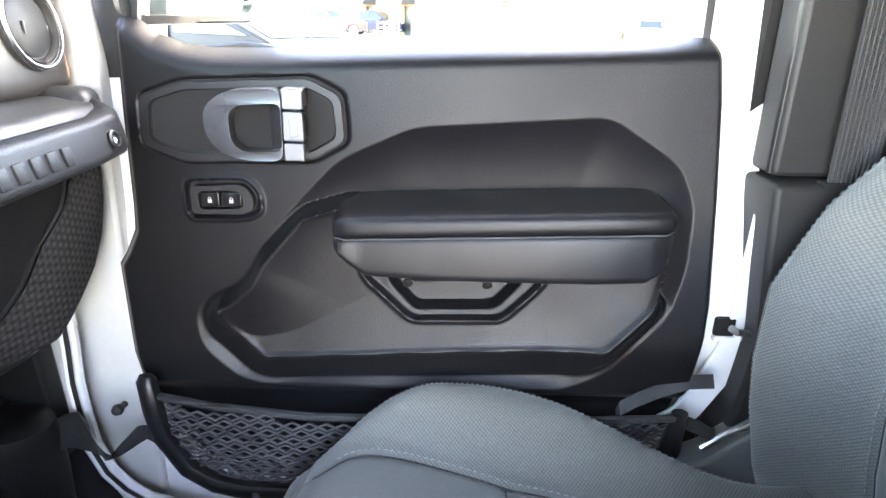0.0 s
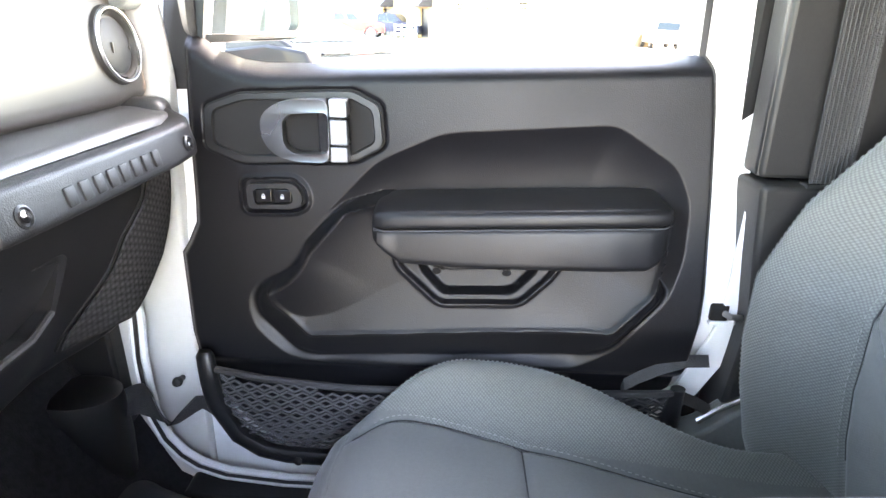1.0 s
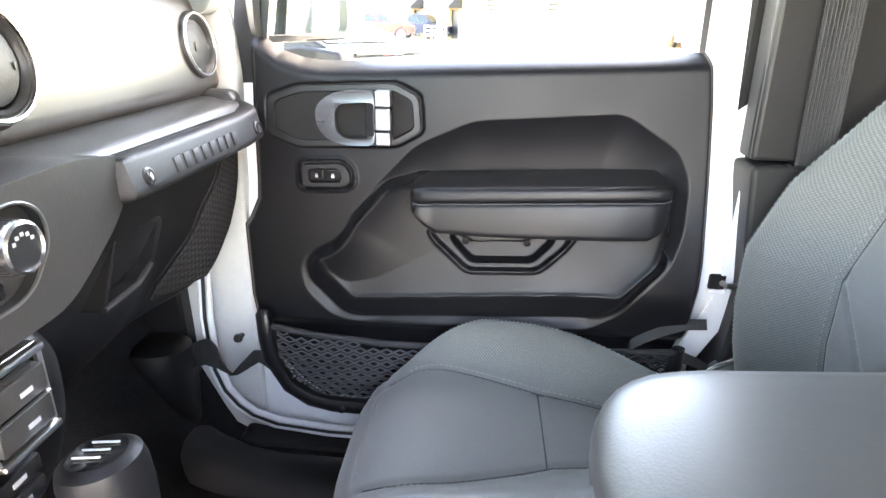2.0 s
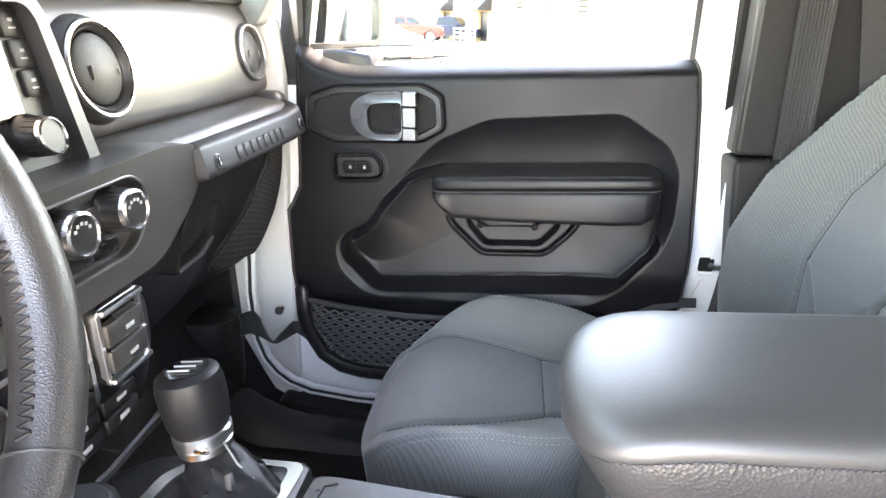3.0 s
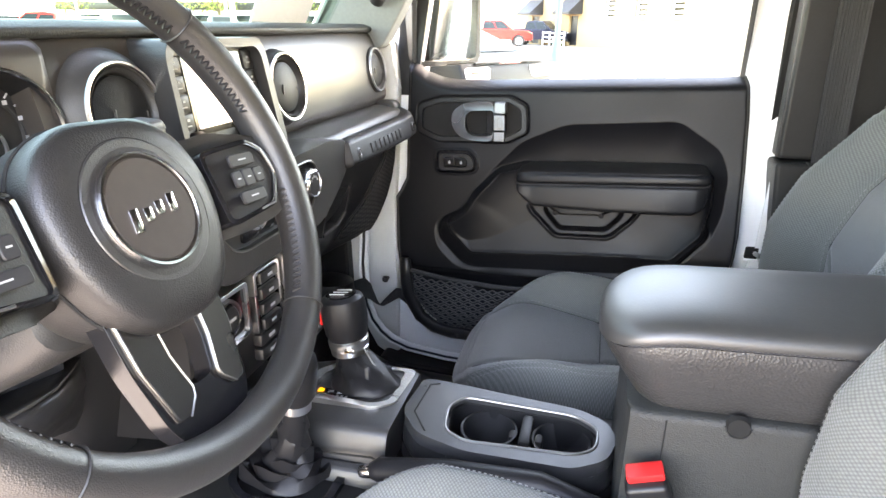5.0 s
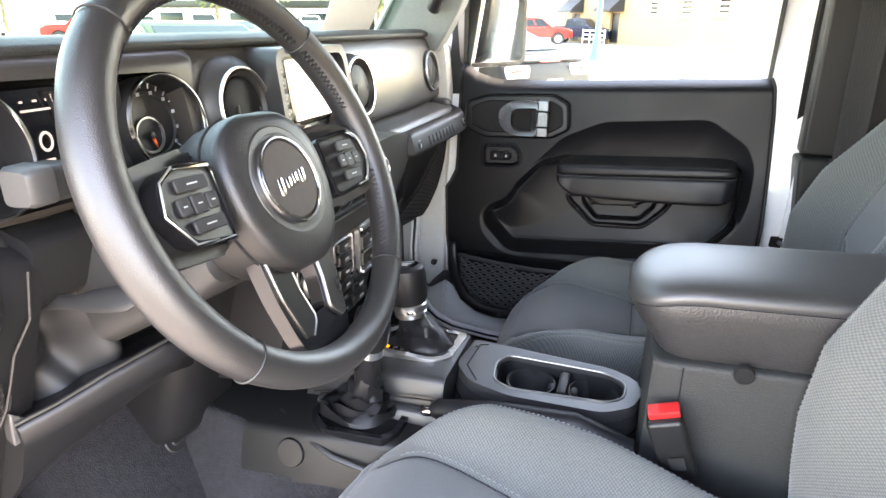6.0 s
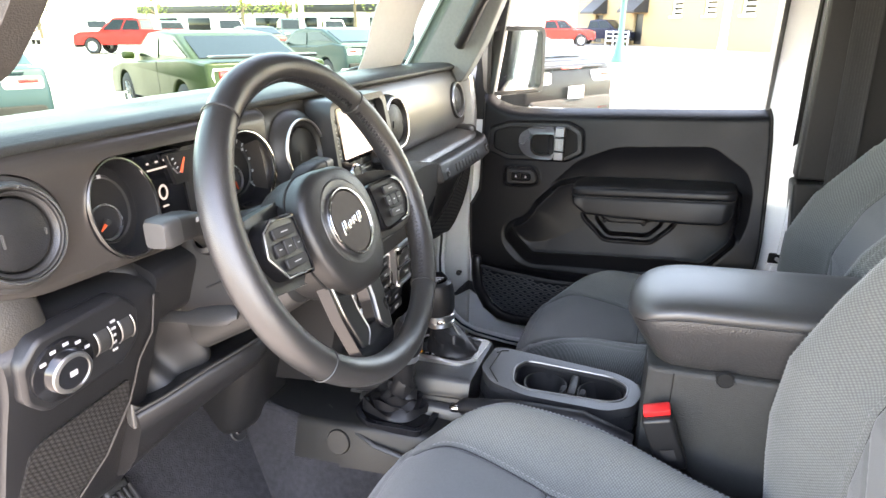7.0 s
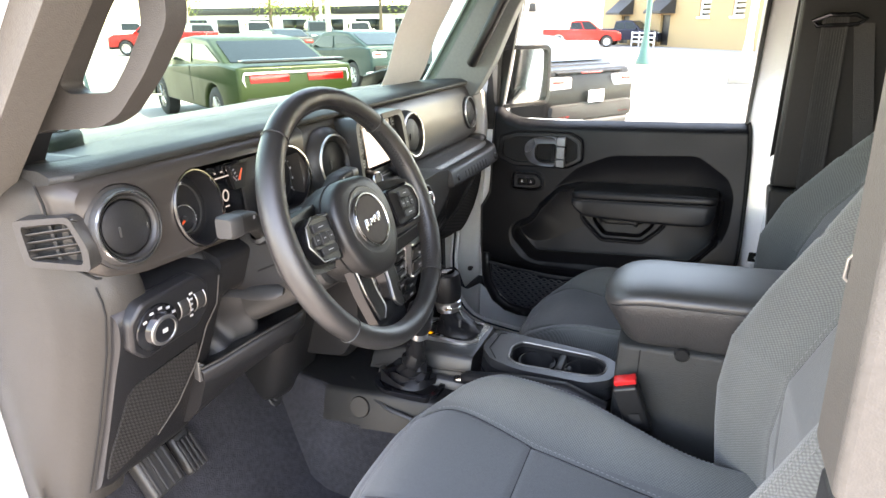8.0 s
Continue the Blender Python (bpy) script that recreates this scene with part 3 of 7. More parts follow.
gpath = [(.216, -.470, 1.236, .9), (.218, -.425, 1.235, .95), (.221, -.398, 1.233, .98), (.227, -.389, 1.232, 1), (.24, -.387, 1.232, 1), (.30, -.386, 1.231, 1), (.42, -.386, 1.230, 1), (.54, -.387, 1.229, 1), (.60, -.391, 1.230, 1), (.630, -.405, 1.233, 1), (.652, -.435, 1.240, 1), (.662, -.475, 1.248, .9)]
gb = part("grab_bar", loft(bmesh.new(), [bar_ring(*q) for q in gpath]), M_BAR, dash, "dark grey grab bar with raised lettering blocks", bevel=0)
GN = Vector((.969, 0, .247))
for gy in (.256, .574):
    c = Vector((-.3655, gy, 1.232))
    part("bolt_recess", turned([(0, .0005), (.0075, .0005), (.0085, .003), (.0105, .002), (.011, -.004)], c, GN, 20), M_BLACK, gb)
    part("bolt", turned([(0, .0035), (.0055, .003), (.006, -.004)], c, GN, 16), M_CHROME, gb)
for i in range(8):
    part("raised_mark", block((-.3640, .318 + i * .0235, 1.232), (.005, .0150, .019), .0015, 2, Matrix.Rotation(-.25, 4, "Y")), M_BAR, gb)
part("end_block", block((-.475, .655, 1.245), (.10, .05, .070), .018, 4), M_TRIM, dash)


def glove_y(z):
    return lerp([(.86, .16), (.90, .30), (.93, .40), (.955, .49), (.968, .545), (.985, .582), (1.02, .626), (1.05, .657), (1.09, .677), (1.13, .685), (1.24, .688)], z)


def glove_x(y, z):
    return -.438 - (.17 - .11 * ramp(.42, .58, y)) * ((1.24 - z) / .38) ** 1.8 - .022 * max(0, 1 - (glove_y(z) - y) / .045) ** 2


gl = part("glove_box", sheet(lambda v, u: (glove_x(.12 + u * (glove_y(.875 + v * .365) - .12), .875 + v * .365), .12 + u * (glove_y(.875 + v * .365) - .12), .875 + v * .365), span(0, 1, 50), span(0, 1, 60), .03), M_BLACK, dash, "black glove box and lower panel")
GRILLE_L = [(.98, .452), (1.007, .456), (1.035, .474), (1.074, .508), (1.114, .530), (1.152, .578), (1.20, .600)]
part("grille_ridge", bar([(glove_x(lerp(GRILLE_L, z) - .004, z) + .001, lerp(GRILLE_L, z) - .004, z) for z in span(.985, 1.20, 24)], .0022, 6), M_BLACK, gl)
M_GRILLE = cloth("perforated_plastic", (.030, .030, .032), .0075, 1.0, .75, False)
M_GRILLE.node_tree.nodes["Principled BSDF"].inputs["Sheen Weight"].default_value = 0


def patch(y0, y1):
    def f(v, u):
        z = .985 + v * .213
        a, b = lerp(GRILLE_L, z), glove_y(z) - .016
        y = a + u * max(.002, b - a)
        return (glove_x(y, z) + .004, y, z)
    return sheet(f, span(0, 1, 30), span(0, 1, 16), .003)


part("speaker_grille", patch(0, 1), M_GRILLE, gl, "ribbed perforated grille")
lt_o = [(.264, 1.056), (.302, 1.122), (.328, 1.146), (.420, 1.132), (.424, 1.124), (.385, 1.074), (.345, 1.058)]
lt_i = [(.276, 1.062), (.309, 1.120), (.331, 1.139), (.410, 1.127), (.378, 1.078), (.342, 1.064)]
lo = part("latch_frame", plate(rnd(lt_o, .008), "x", -.495, -.455, [rnd(lt_i, .006)]), M_BLACK, gl, bevel=.003)
# lighter plastic paints in the reflection at the bowl's bottom
part("latch_back", plate(rnd(lt_i, .006), "x", -.500, -.488), M_TRAY, lo, "latch bowl, lighter for its reflected light")
part("latch_grip", plate(rnd([(.335, 1.100), (.340, 1.136), (.408, 1.126), (.392, 1.102)], .006), "x", -.492, -.470), M_BLACK, lo, bevel=.004)
part("latch_lip", bar([(-.4555, .270, 1.0605), (-.4555, .342, 1.0625), (-.4555, .380, 1.077)], .0045, 8), M_TRIM, lo)
part("latch_key", turned([(0, .004), (.007, .003), (.008, -.002)], (-.470, .370, 1.114), (1, 0, 0), 18), M_SATIN, lo)

# instruments in the recess
cl = part("instrument_panel", block((-.525, -.412, 1.355), (.02, .335, .125), .006), M_GLOSS, dash, "gloss black instrument panel")
GA = Vector((1, 0, .16))
GU = Vector((-.16, 0, 1)).normalized()
red = mat("orange_needle", (.8, .10, .03), .5)


def dial_set(g, sub, needle_to, first, last, count):
    """Gauge squeezed to an oval that fits the camera's view: bowl, bright ring, dial, scale, small inner dial and
    needle.
    """
    gy, gz, ry, rz = g
    at = (-.474, gy, gz)
    k = ry / rz

    def squeeze(bm):
        for v in bm.verts:
            v.co.y = gy + (v.co.y - gy) * k
        return bm
    ga = part("gauge", squeeze(turned([(rz * .84, -.046), (rz * .87, -.034), (rz * .93, -.010), (rz * .955, .002), (rz * .985, .002), (rz, -.006), (rz, -.046)], at, GA, 56)), M_BLACK, cl)
    part("gauge_ring", squeeze(turned([(rz * .950, .0015), (rz * .962, .0052), (rz * .992, .0052), (rz * 1.010, .0008)], at, GA, 64)), M_CHROME, ga, "bright bezel ring")
    part("dial", squeeze(turned([(0, -.030), (rz * .90, -.030)], at, GA, 48)), M_BLACK, ga)
    part("dial_step", squeeze(turned([(rz * .62, -.0295), (rz * .64, -.0265), (rz * .67, -.0265), (rz * .69, -.0295)], at, GA, 48)), M_TRIM, ga)
    o = Vector(at) - GA.normalized() * .0292

    def dp(ang, r, c=0.0):
        return o + Vector((0, 1, 0)) * (r * math.sin(ang) * k) + GU * (r * math.cos(ang)) + GA.normalized() * c
    sc = dp(*sub)
    part("sub_dial_ring", turned([(.0190, 0), (.0196, .0022), (.0218, .0022), (.0224, 0)], sc, GA, 40), M_SATIN, ga)
    for i in range(count):
        a = radians(first + (last - first) * i / (count - 1))
        part("tick", bar([dp(a, rz * .76, .0012), dp(a, rz * .86, .0012)], .0009, 4), M_MARK, ga)
        if i % 2 == 0:
            part("scale_mark", block(dp(a, rz * .66, .0045), (.0008, .0044, .0040), 0), M_MARK, ga)
    part("needle", bar([sc + GA.normalized() * .003, sc + needle_to + GA.normalized() * .004], [.0026, .0010], 6), red, ga, "orange needle")
    part("needle_cap", turned([(0, .006), (.0035, .0055), (.0045, .001)], sc, GA, 18), M_TRIM, ga)


dial_set(G1, (radians(-150), .016), Vector((0, -.010, -.008)), -130, 0, 9)
dial_set(G2, (radians(-160), .012), Vector((0, .006, -.016)), -130, 130, 19)
dsp = part("display", plate(rnd([(-.475, 1.306), (-.483, 1.404), (-.408, 1.404), (-.400, 1.306)], .004), "x", -.520, -.492), M_GLOSS, cl)
lit = glow("display_light", (.9, .92, 1), .035)
zero = turned([(.0072, 0), (.0072, .0008), (.0100, .0008), (.0100, 0)], (-.4915, -.447, 1.354), (1, 0, 0), 28, True)
for v in zero.verts:
    v.co.y = -.447 + (v.co.y + .447) * .72
part("speed_figure", zero, lit, dsp)
for yy, zz, w_ in ((-.464, 1.393, .003), (-.450, 1.393, .004), (-.436, 1.393, .006), (-.448, 1.3845, .036), (-.446, 1.336, .009), (-.437, 1.316, .016)):
    part("display_mark", block((-.4912, yy, zz), (.001, w_, .0020), 0), lit, dsp)
fg = part("fuel_gauge", plate([(-.4285, 1.360), (-.4400, 1.400), (-.396, 1.400), (-.408, 1.360)], "x", -.4915, -.4850), M_BLACK, cl)
part("gauge_arc", bar([(-.4845, -.438 + .0010 * i * i * .5, 1.399 - .005 * i) for i in range(6)], .0010, 5), M_SATIN, fg)
part("needle", bar([(-.4840, -.420, 1.374), (-.4840, -.411, 1.392)], [.0022, .0009], 6), red, fg)
for i in range(4):
    part("tick", bar([(-.4845, -.432 + .003 * i, 1.392 - .006 * i), (-.4845, -.429 + .003 * i, 1.394 - .006 * i)], .0009, 4), M_MARK, fg)
part("cluster_side", plate(rnd([(-.404, 1.304), (-.412, 1.404), (-.352, 1.404), (-.352, 1.304)], .004), "x", -.52, -.488), M_TRIM, cl, "matt panel between display and gauge")

# radio
rd_o = rnd([(-.126, 1.246), (-.122, 1.412), (-.112, 1.430), (.080, 1.430), (.094, 1.414), (.112, 1.248)], .012)
rd_i = rnd([(-.114, 1.262), (-.113, 1.404), (-.104, 1.418), (.070, 1.418), (.080, 1.406), (.094, 1.264)], .008)
rd = part("radio", plate(rd_o, "x", -.53, -.440, [rd_i]), M_CONS, dash, "radio with a white screen and side keys", bevel=.007, seg=3)
fc = part("front", plate(rd_i, "x", -.53, -.458), M_BLACK, rd)
part("screen_frame", plate(rnd([(-.078, 1.314), (-.078, 1.412), (.047, 1.412), (.047, 1.314)], .005), "x", -.458, -.4555), M_GLOSS, rd)
part("screen", plate(rnd([(-.072, 1.322), (-.072, 1.406), (.041, 1.406), (.041, 1.322)], .003), "x", -.4555, -.4545), glow("screen_light", (1, 1, 1), .08), rd, "lit white screen")
for sg in (-1, 1):
    for i in range(4 if sg < 0 else 3):
        yk = (-.0935 if sg < 0 else .064) + (.0005 if sg < 0 else .0025) * i
        zk = 1.400 - (.0225 if sg < 0 else .0270) * i
        k = part("side_key", block((-.4565, yk, zk), (.005, .022, .0205 if sg < 0 else .025), .0015), M_BLACK, fc)
        part("key_mark", block((-.4538, yk, zk + .003), (.0008, .005, .0030), 0), M_MARK, fc)
        part("key_mark", block((-.4538, yk, zk - .004), (.0008, .008, .0016), 0), M_MARK, fc)
    kc = (-.458, -.082 if sg < 0 else .042, 1.300)
    kb = part("knob", turned([(.0200, 0), (.0205, .008), (.0186, .011), (.0178, .026), (.0150, .029), (0, .029)], kc, (1, 0, .05), 32), M_BLACK, rd)
    part("knob_ring", turned([(.0148, .0285), (.0156, .0308), (.0174, .0296), (.0181, .0255)], kc, (1, 0, .05), 32), M_SATIN, kb)
    for i in range(20):
        a = 2 * math.pi * i / 20
        part("grip", bar([(-.446, kc[1] + .0186 * math.cos(a), kc[2] + .0186 * math.sin(a)), (-.433, kc[1] + .0181 * math.cos(a), kc[2] + .001 + .0181 * math.sin(a))], .0009, 4), M_RUBBER, kb)
part("key_strip", block((-.456, -.0135, 1.296), (.006, .085, .012), .003), M_BLACK, fc)
part("strip_mark", block((-.4527, -.0135, 1.2955), (.0008, .050, .002), 0), M_MARK, fc)
for ob in [rd] + rd.children_recursive:
    for v in ob.data.vertices:
        if v.co.x + ob.matrix_basis.translation.x > -.50:
            v.co.x += .13 * max(0, 1.42 - v.co.z)

# moulding with the climate controls
mo = [(-.210, 1.262), (.160, 1.270), (.222, 1.262), (.238, 1.246), (.240, 1.226), (.212, 1.196), (.160, 1.164), (.120, 1.144), (-.140, 1.140), (-.180, 1.160), (-.222, 1.235)]
mi = [(-.135, 1.250), (.092, 1.253), (.114, 1.238), (.116, 1.210), (.090, 1.180), (.070, 1.172), (-.096, 1.172), (-.122, 1.180), (-.150, 1.210)]
cm = part("control_moulding", plate(rnd(mo, .022), "x", -.50, -.378, [rnd(mi, .014)]), M_MOULD, dash, "dark grey moulding round the controls", bevel=.012, seg=3)
cp = part("control_panel", plate(rnd(mi, .014), "x", -.50, -.391), M_TRIM, cm, "satin grey control panel")
part("panel_edge", bar([(-.3785, y, z) for y, z in rnd(mi, .014)], .0017, 6, True), M_SPOKE, cm, "satin frame line")
for i, ky in enumerate((-.090, -.012, .066)):
    kc = (-.391, ky, 1.222)
    kb = part("climate_knob", turned([(.025, -.006), (.0255, .004), (.0225, .008), (.0215, .028), (.0185, .031), (0, .031)], kc, (1, 0, .05), 36), M_BLACK, cp, "knurled climate knob")
    part("knob_ring", turned([(.0178, .0305), (.0188, .0335), (.0212, .0318), (.0220, .027)], kc, (1, 0, .05), 36), M_SATIN, kb)
    for j in range(24):
        a = 2 * math.pi * j / 24
        part("grip", bar([(-.382, ky + .0228 * math.cos(a), 1.2225 + .0228 * math.sin(a)), (-.364, ky + .0218 * math.cos(a), 1.2233 + .0218 * math.sin(a))], .0009, 4), M_RUBBER, kb)
    for j in range(5):
        a = radians(-60 + 30 * j)
        part("knob_mark", block((-.3595, ky + .011 * math.sin(a), 1.2235 + .011 * math.cos(a)), (.0008, .003, .003), 0), M_MARK, kb)
for ky in (-.051, .027):
    rk = part("rocker", block((-.3895, ky, 1.222), (.012, .034, .026), .003), M_MOULD, cp)
    part("rocker_mark", block((-.3832, ky, 1.223), (.0008, .006, .004), 0), M_MARK, rk)
for i in range(4):
    part("lower_rocker", block((-.3895, -.072 + .040 * i, 1.186), (.010, .037, .015), .003), M_GLOSS, cp)

# lower stack with sockets and switches
stack = rnd([(-.62, 1.12), (-.440, 1.12), (-.418, 1.09), (-.420, 1.02), (-.440, .95), (-.47, .90), (-.62, .88)], .02, 3)
sk = part("centre_panel", swept(stack, -.175, .150, 12, end=.02), M_BLACK, dash, "black lower centre panel")


def square(y0, y1, z0, z1, x):
    """A silver-edged square panel on the lower stack."""
    o = [(y0, z0), (y0, z1), (y1, z1), (y1, z0)]
    q = .006
    i = [(y0 + q, z0 + q), (y0 + q, z1 - q), (y1 - q, z1 - q), (y1 - q, z0 + q)]
    f = part("panel_frame", plate(rnd(o, .008), "x", x - .03, x, [rnd(i, .005)]), M_SATIN, sk, "satin panel frame", bevel=.0015)
    part("panel", plate(rnd(i, .005), "x", x - .03, x - .004), M_GLOSS, f)
    return f


f1 = square(-.160, -.062, 1.032, 1.112, -.408)
part("socket_ring", turned([(.022, -.004), (.024, .004), (.027, .004), (.029, -.004)], (-.410, -.112, 1.075), (1, 0, 0), 32), M_SATIN, f1)
part("socket_cap", turned([(0, .006), (.018, .006), (.021, .002), (.021, -.004)], (-.410, -.112, 1.075), (1, 0, 0), 28), M_BLACK, f1)
part("cap_mark", block((-.4035, -.112, 1.075), (.0008, .020, .004), 0), M_MARK, f1)
f2 = square(-.052, .018, 1.020, 1.118, -.404)
for i in range(4):
    part("switch", block((-.404, -.017, 1.106 - .0245 * i), (.010, .048, .018), .003), M_BLACK, f2)
    part("switch_mark", block((-.3985, -.017, 1.106 - .0245 * i), (.0008, .012, .004), 0), M_MARK, f2)
f3 = square(.022, .096, 1.036, 1.126, -.394)
part("top_lip", block((-.393, .059, 1.1215), (.012, .070, .008), .003), M_SATIN, f3, "satin lip")
part("bottom_lip", block((-.393, .059, 1.0405), (.012, .070, .007), .003), M_SATIN, f3, "satin lip")
part("card_slot", block((-.393, .062, 1.110), (.006, .030, .0045), .001), M_HOLE, f3)
for zz in (1.0935, 1.062):
    pdr = part("port_door", block((-.395, .059, zz), (.012, .062, .027), .003), M_MOULD, f3)
    part("door_mark", block((-.3886, .064, zz - .002), (.0008, .014, .0045), 0), M_MARK, pdr)
part("split_line", block((-.3885, .059, 1.0778), (.003, .060, .0014), 0), M_SATIN, f3)
for i, (yy, zz) in enumerate(((-.01, 1.002), (.055, 1.002), (-.01, .978), (.055, .978))):
    b = part("aux_switch", block((-.418, yy, zz), (.016, .058, .019), .003), M_BLACK, sk)
    part("switch_mark", block((-.4095, yy, zz), (.0008, .016, .005), 0), M_MARK, b)
part("tray_lip", bar([(-.40, -.165, .955), (-.40, 0, .940), (-.40, .14, .945)], .006, 8), M_BLACK, sk)

# driver's end: side cap, side vent, light switch, knee panels
XF = [(.90, -.605), (.94, -.588), (1.06, -.535), (1.20, -.480), (1.27, -.462), (1.34, -.482), (1.41, -.496), (1.46, -.512)]


def cap_ring(z):
    xf = lerp(XF, z)
    pts = [(xf, -.640), (xf, -.668), (xf - .008, -.694), (xf - .030, -.715), (xf - .070, -.728), (-.66, -.738), (-.705, -.738), (-.72, -.70), (-.72, -.64)]
    e = .030 * max(0, (z - 1.415) / .036) ** 2.2
    return [(x - e * (x > -.70), y + e * (y < -.65) * .8, z) for x, y in rnd(pts, .012, 3)]


part("end_cap", loft(bmesh.new(), [cap_ring(z) for z in span(.90, 1.41, 22) + span(1.415, 1.451, 8)]), M_END, dash, "brown-grey dash end")
part("cap_seam", bar([(lerp(XF, z) - .012, -.7005, z) for z in span(.93, 1.30, 20)], .0013, 5), M_HOLE, dash)
# side vent, facing the door opening
sv_n = Vector((.35, -.94, 0)).normalized()
sv_u = Vector((.94, .35, 0)).normalized()
SVC = Vector((-.508, -.7185, 1.366))


def svp(a, b, c):
    return SVC + sv_u * a + Vector((0, 0, 1)) * b + sv_n * c


def svplate(pts, c0, c1, holes=()):
    bm = plate(pts, "z", c0, c1, holes)
    for v in bm.verts:
        v.co = svp(*v.co)
    return bm


so = rnd([(-.036, -.030), (-.040, .028), (.030, .034), (.046, -.006), (.044, -.036)], .008)
si = rnd([(-.028, -.022), (-.031, .021), (.026, .026), (.037, -.006), (.036, -.027)], .006)
sv = part("side_vent", svplate(so, -.034, .013, [si]), M_MOULD, dash, "side vent with five slats", bevel=.003)
# near-black plate just behind the slats paints in the throat's shade
part("throat", svplate(si, -.034, -.001), M_HOLE, sv)
for i in range(5):
    b = block((0, 0, 0), (.064, .0018, .008), .0007)
    for v in b.verts:
        v.co = svp(v.co.x + .003, -.017 + .0100 * i + v.co.y + .16 * v.co.x + .55 * v.co.z, .0065 + v.co.z)
    part("slat", b, M_MOULD, sv)
part("blade", svplate([(.000, -.024), (-.004, .022), (.000, .023), (.004, -.024)], -.001, .003), M_TRIM, sv)

low = rnd([(-.66, 1.285), (-.50, 1.280), (-.458, 1.262), (-.462, 1.225), (-.488, 1.165), (-.530, 1.06), (-.585, .93), (-.64, .90), (-.68, .93)], .02, 4)
part("knee_panel", swept(low, -.695, -.505, 10, end=.02, k0=.05), M_BLACK, dash, "black lower dash panel")
KN = Vector((.99, 0, -.14)).normalized()
KU = Vector((.14, 0, .99)).normalized()
LSC = Vector((-.458, -.624, 1.228))


def lsp(a, b, c):
    return LSC + Vector((0, 1, 0)) * a + KU * b + KN * c


def lsplate(pts, c0, c1, holes=()):
    bm = plate(pts, "z", c0, c1, holes)
    for v in bm.verts:
        v.co = lsp(*v.co)
    return bm


lso = rnd([(-.066, .020), (-.046, .042), (.052, .046), (.072, .026), (.072, -.014), (.050, -.038), (-.046, -.044), (-.066, -.022)], .008)
lsw = part("light_switch", lsplate(lso, -.020, .006), M_BLACK, dash, "headlamp switch with a silver-rimmed knob", bevel=.004)
lkc = lsp(-.026, -.001, .006)
lk = part("knob", turned([(.034, 0), (.0335, .004), (.0245, .0065), (.0225, .014), (.0205, .0160), (0, .0160)], lkc, KN, 40), M_GLOSS, lsw)
part("knob_ring", turned([(.0170, .0158), (.0178, .0176), (.0212, .0168), (.0228, .0125), (.0236, .0085)], lkc, KN, 40), M_SPOKE, lk, "satin knob ring")
for i in range(5):
    a = radians(-50 + 28 * i)
    b = block((0, 0, 0), (.006, .0035, .0008), 0)
    for v in b.verts:
        v.co = lsp(-.026 + .0290 * math.sin(a) + v.co.x, -.001 + .0290 * math.cos(a) + v.co.y, .0118 + v.co.z)
    part("symbol", b, M_MARK, lsw)
b = block((0, 0, 0), (.008, .006, .0008), 0)
for v in b.verts:
    v.co = lsp(-.026 + v.co.x, -.001 + v.co.y, .0224 + v.co.z)
part("symbol", b, M_MARK, lk)
for yy in (.022, .052):
    wl_ = part("thumb_wheel", turned([(.019, -.007), (.020, -.006), (.020, .006), (.019, .007), (0, .007)], lsp(yy, .004, -.008), (0, 1, 0), 28), M_TRIM, lsw, "ridged dimmer wheel")
    for sg in (-1, 1):
        part("wheel_edge", bar([lsp(yy + sg * .0085, .004 + .020 * math.sin(q), -.008 + .0202 * math.cos(q)) for q in span(-.8, .8, 9)], .0009, 5), M_SPOKE, wl_)
for i in range(5):
    b = block((0, 0, 0), (.006, .003, .0008), 0)
    for v in b.verts:
        v.co = lsp(.037 + v.co.x, .022 - .009 * i + v.co.y, .0066 + v.co.z)
    part("symbol", b, M_MARK, lsw)


# speaker grille below it
def knee_x(z):
    return lerp([(.90, -.600), (.93, -.585), (1.06, -.530), (1.165, -.488), (1.225, -.462)], z) + .0035


gp = [(-.690, 1.010), (-.672, 1.120), (-.655, 1.130), (-.545, 1.140), (-.540, 1.100), (-.562, 1.030), (-.602, .985), (-.690, .955)]
M_KGRILLE = cloth("speaker_mesh", (.017, .016, .0155), .0046, 1.0, .85, False)
M_KGRILLE.node_tree.nodes["Principled BSDF"].inputs["Sheen Weight"].default_value = 0
bm = plate(rnd(gp, .008), "x", -.004, 0)
bmesh.ops.subdivide_edges(bm, edges=bm.edges[:], cuts=3)
for v in bm.verts:
    v.co.x += knee_x(v.co.z)
part("speaker_grille", bm, M_KGRILLE, dash, "perforated plastic speaker mesh")
part("grille_edge", bar([(knee_x(z) + .001, y, z) for y, z in ((-.520, 1.250), (-.522, 1.20), (-.535, 1.165), (-.537, 1.13), (-.540, 1.10), (-.565, 1.025), (-.60, .98))], .0016, 6), M_TRIM, dash)

# opening under the column, knee bolster
bol = [(-.535, -.004, .000), (-.50, .012, .006), (-.45, .032, .018), (-.40, .056, .030), (-.37, .066, .034), (-.34, .060, .030), (-.30, .034, .020), (-.26, .004, .008), (-.24, -.02, .000)]
bprof = rnd([(-.62, .945), (-.560, .960), (-.525, 1.000), (-.502, 1.055), (-.504, 1.074), (-.516, 1.077), (-.575, 1.055), (-.62, 1.05)], .012, 4)
part("bolster", loft(bmesh.new(), [[(x + dx_ * ramp(.94, 1.05, z), y, z + dz_) for x, z in bprof] for y, dx_, dz_ in bol]), M_BLACK, dash, "black knee bolster below the column")
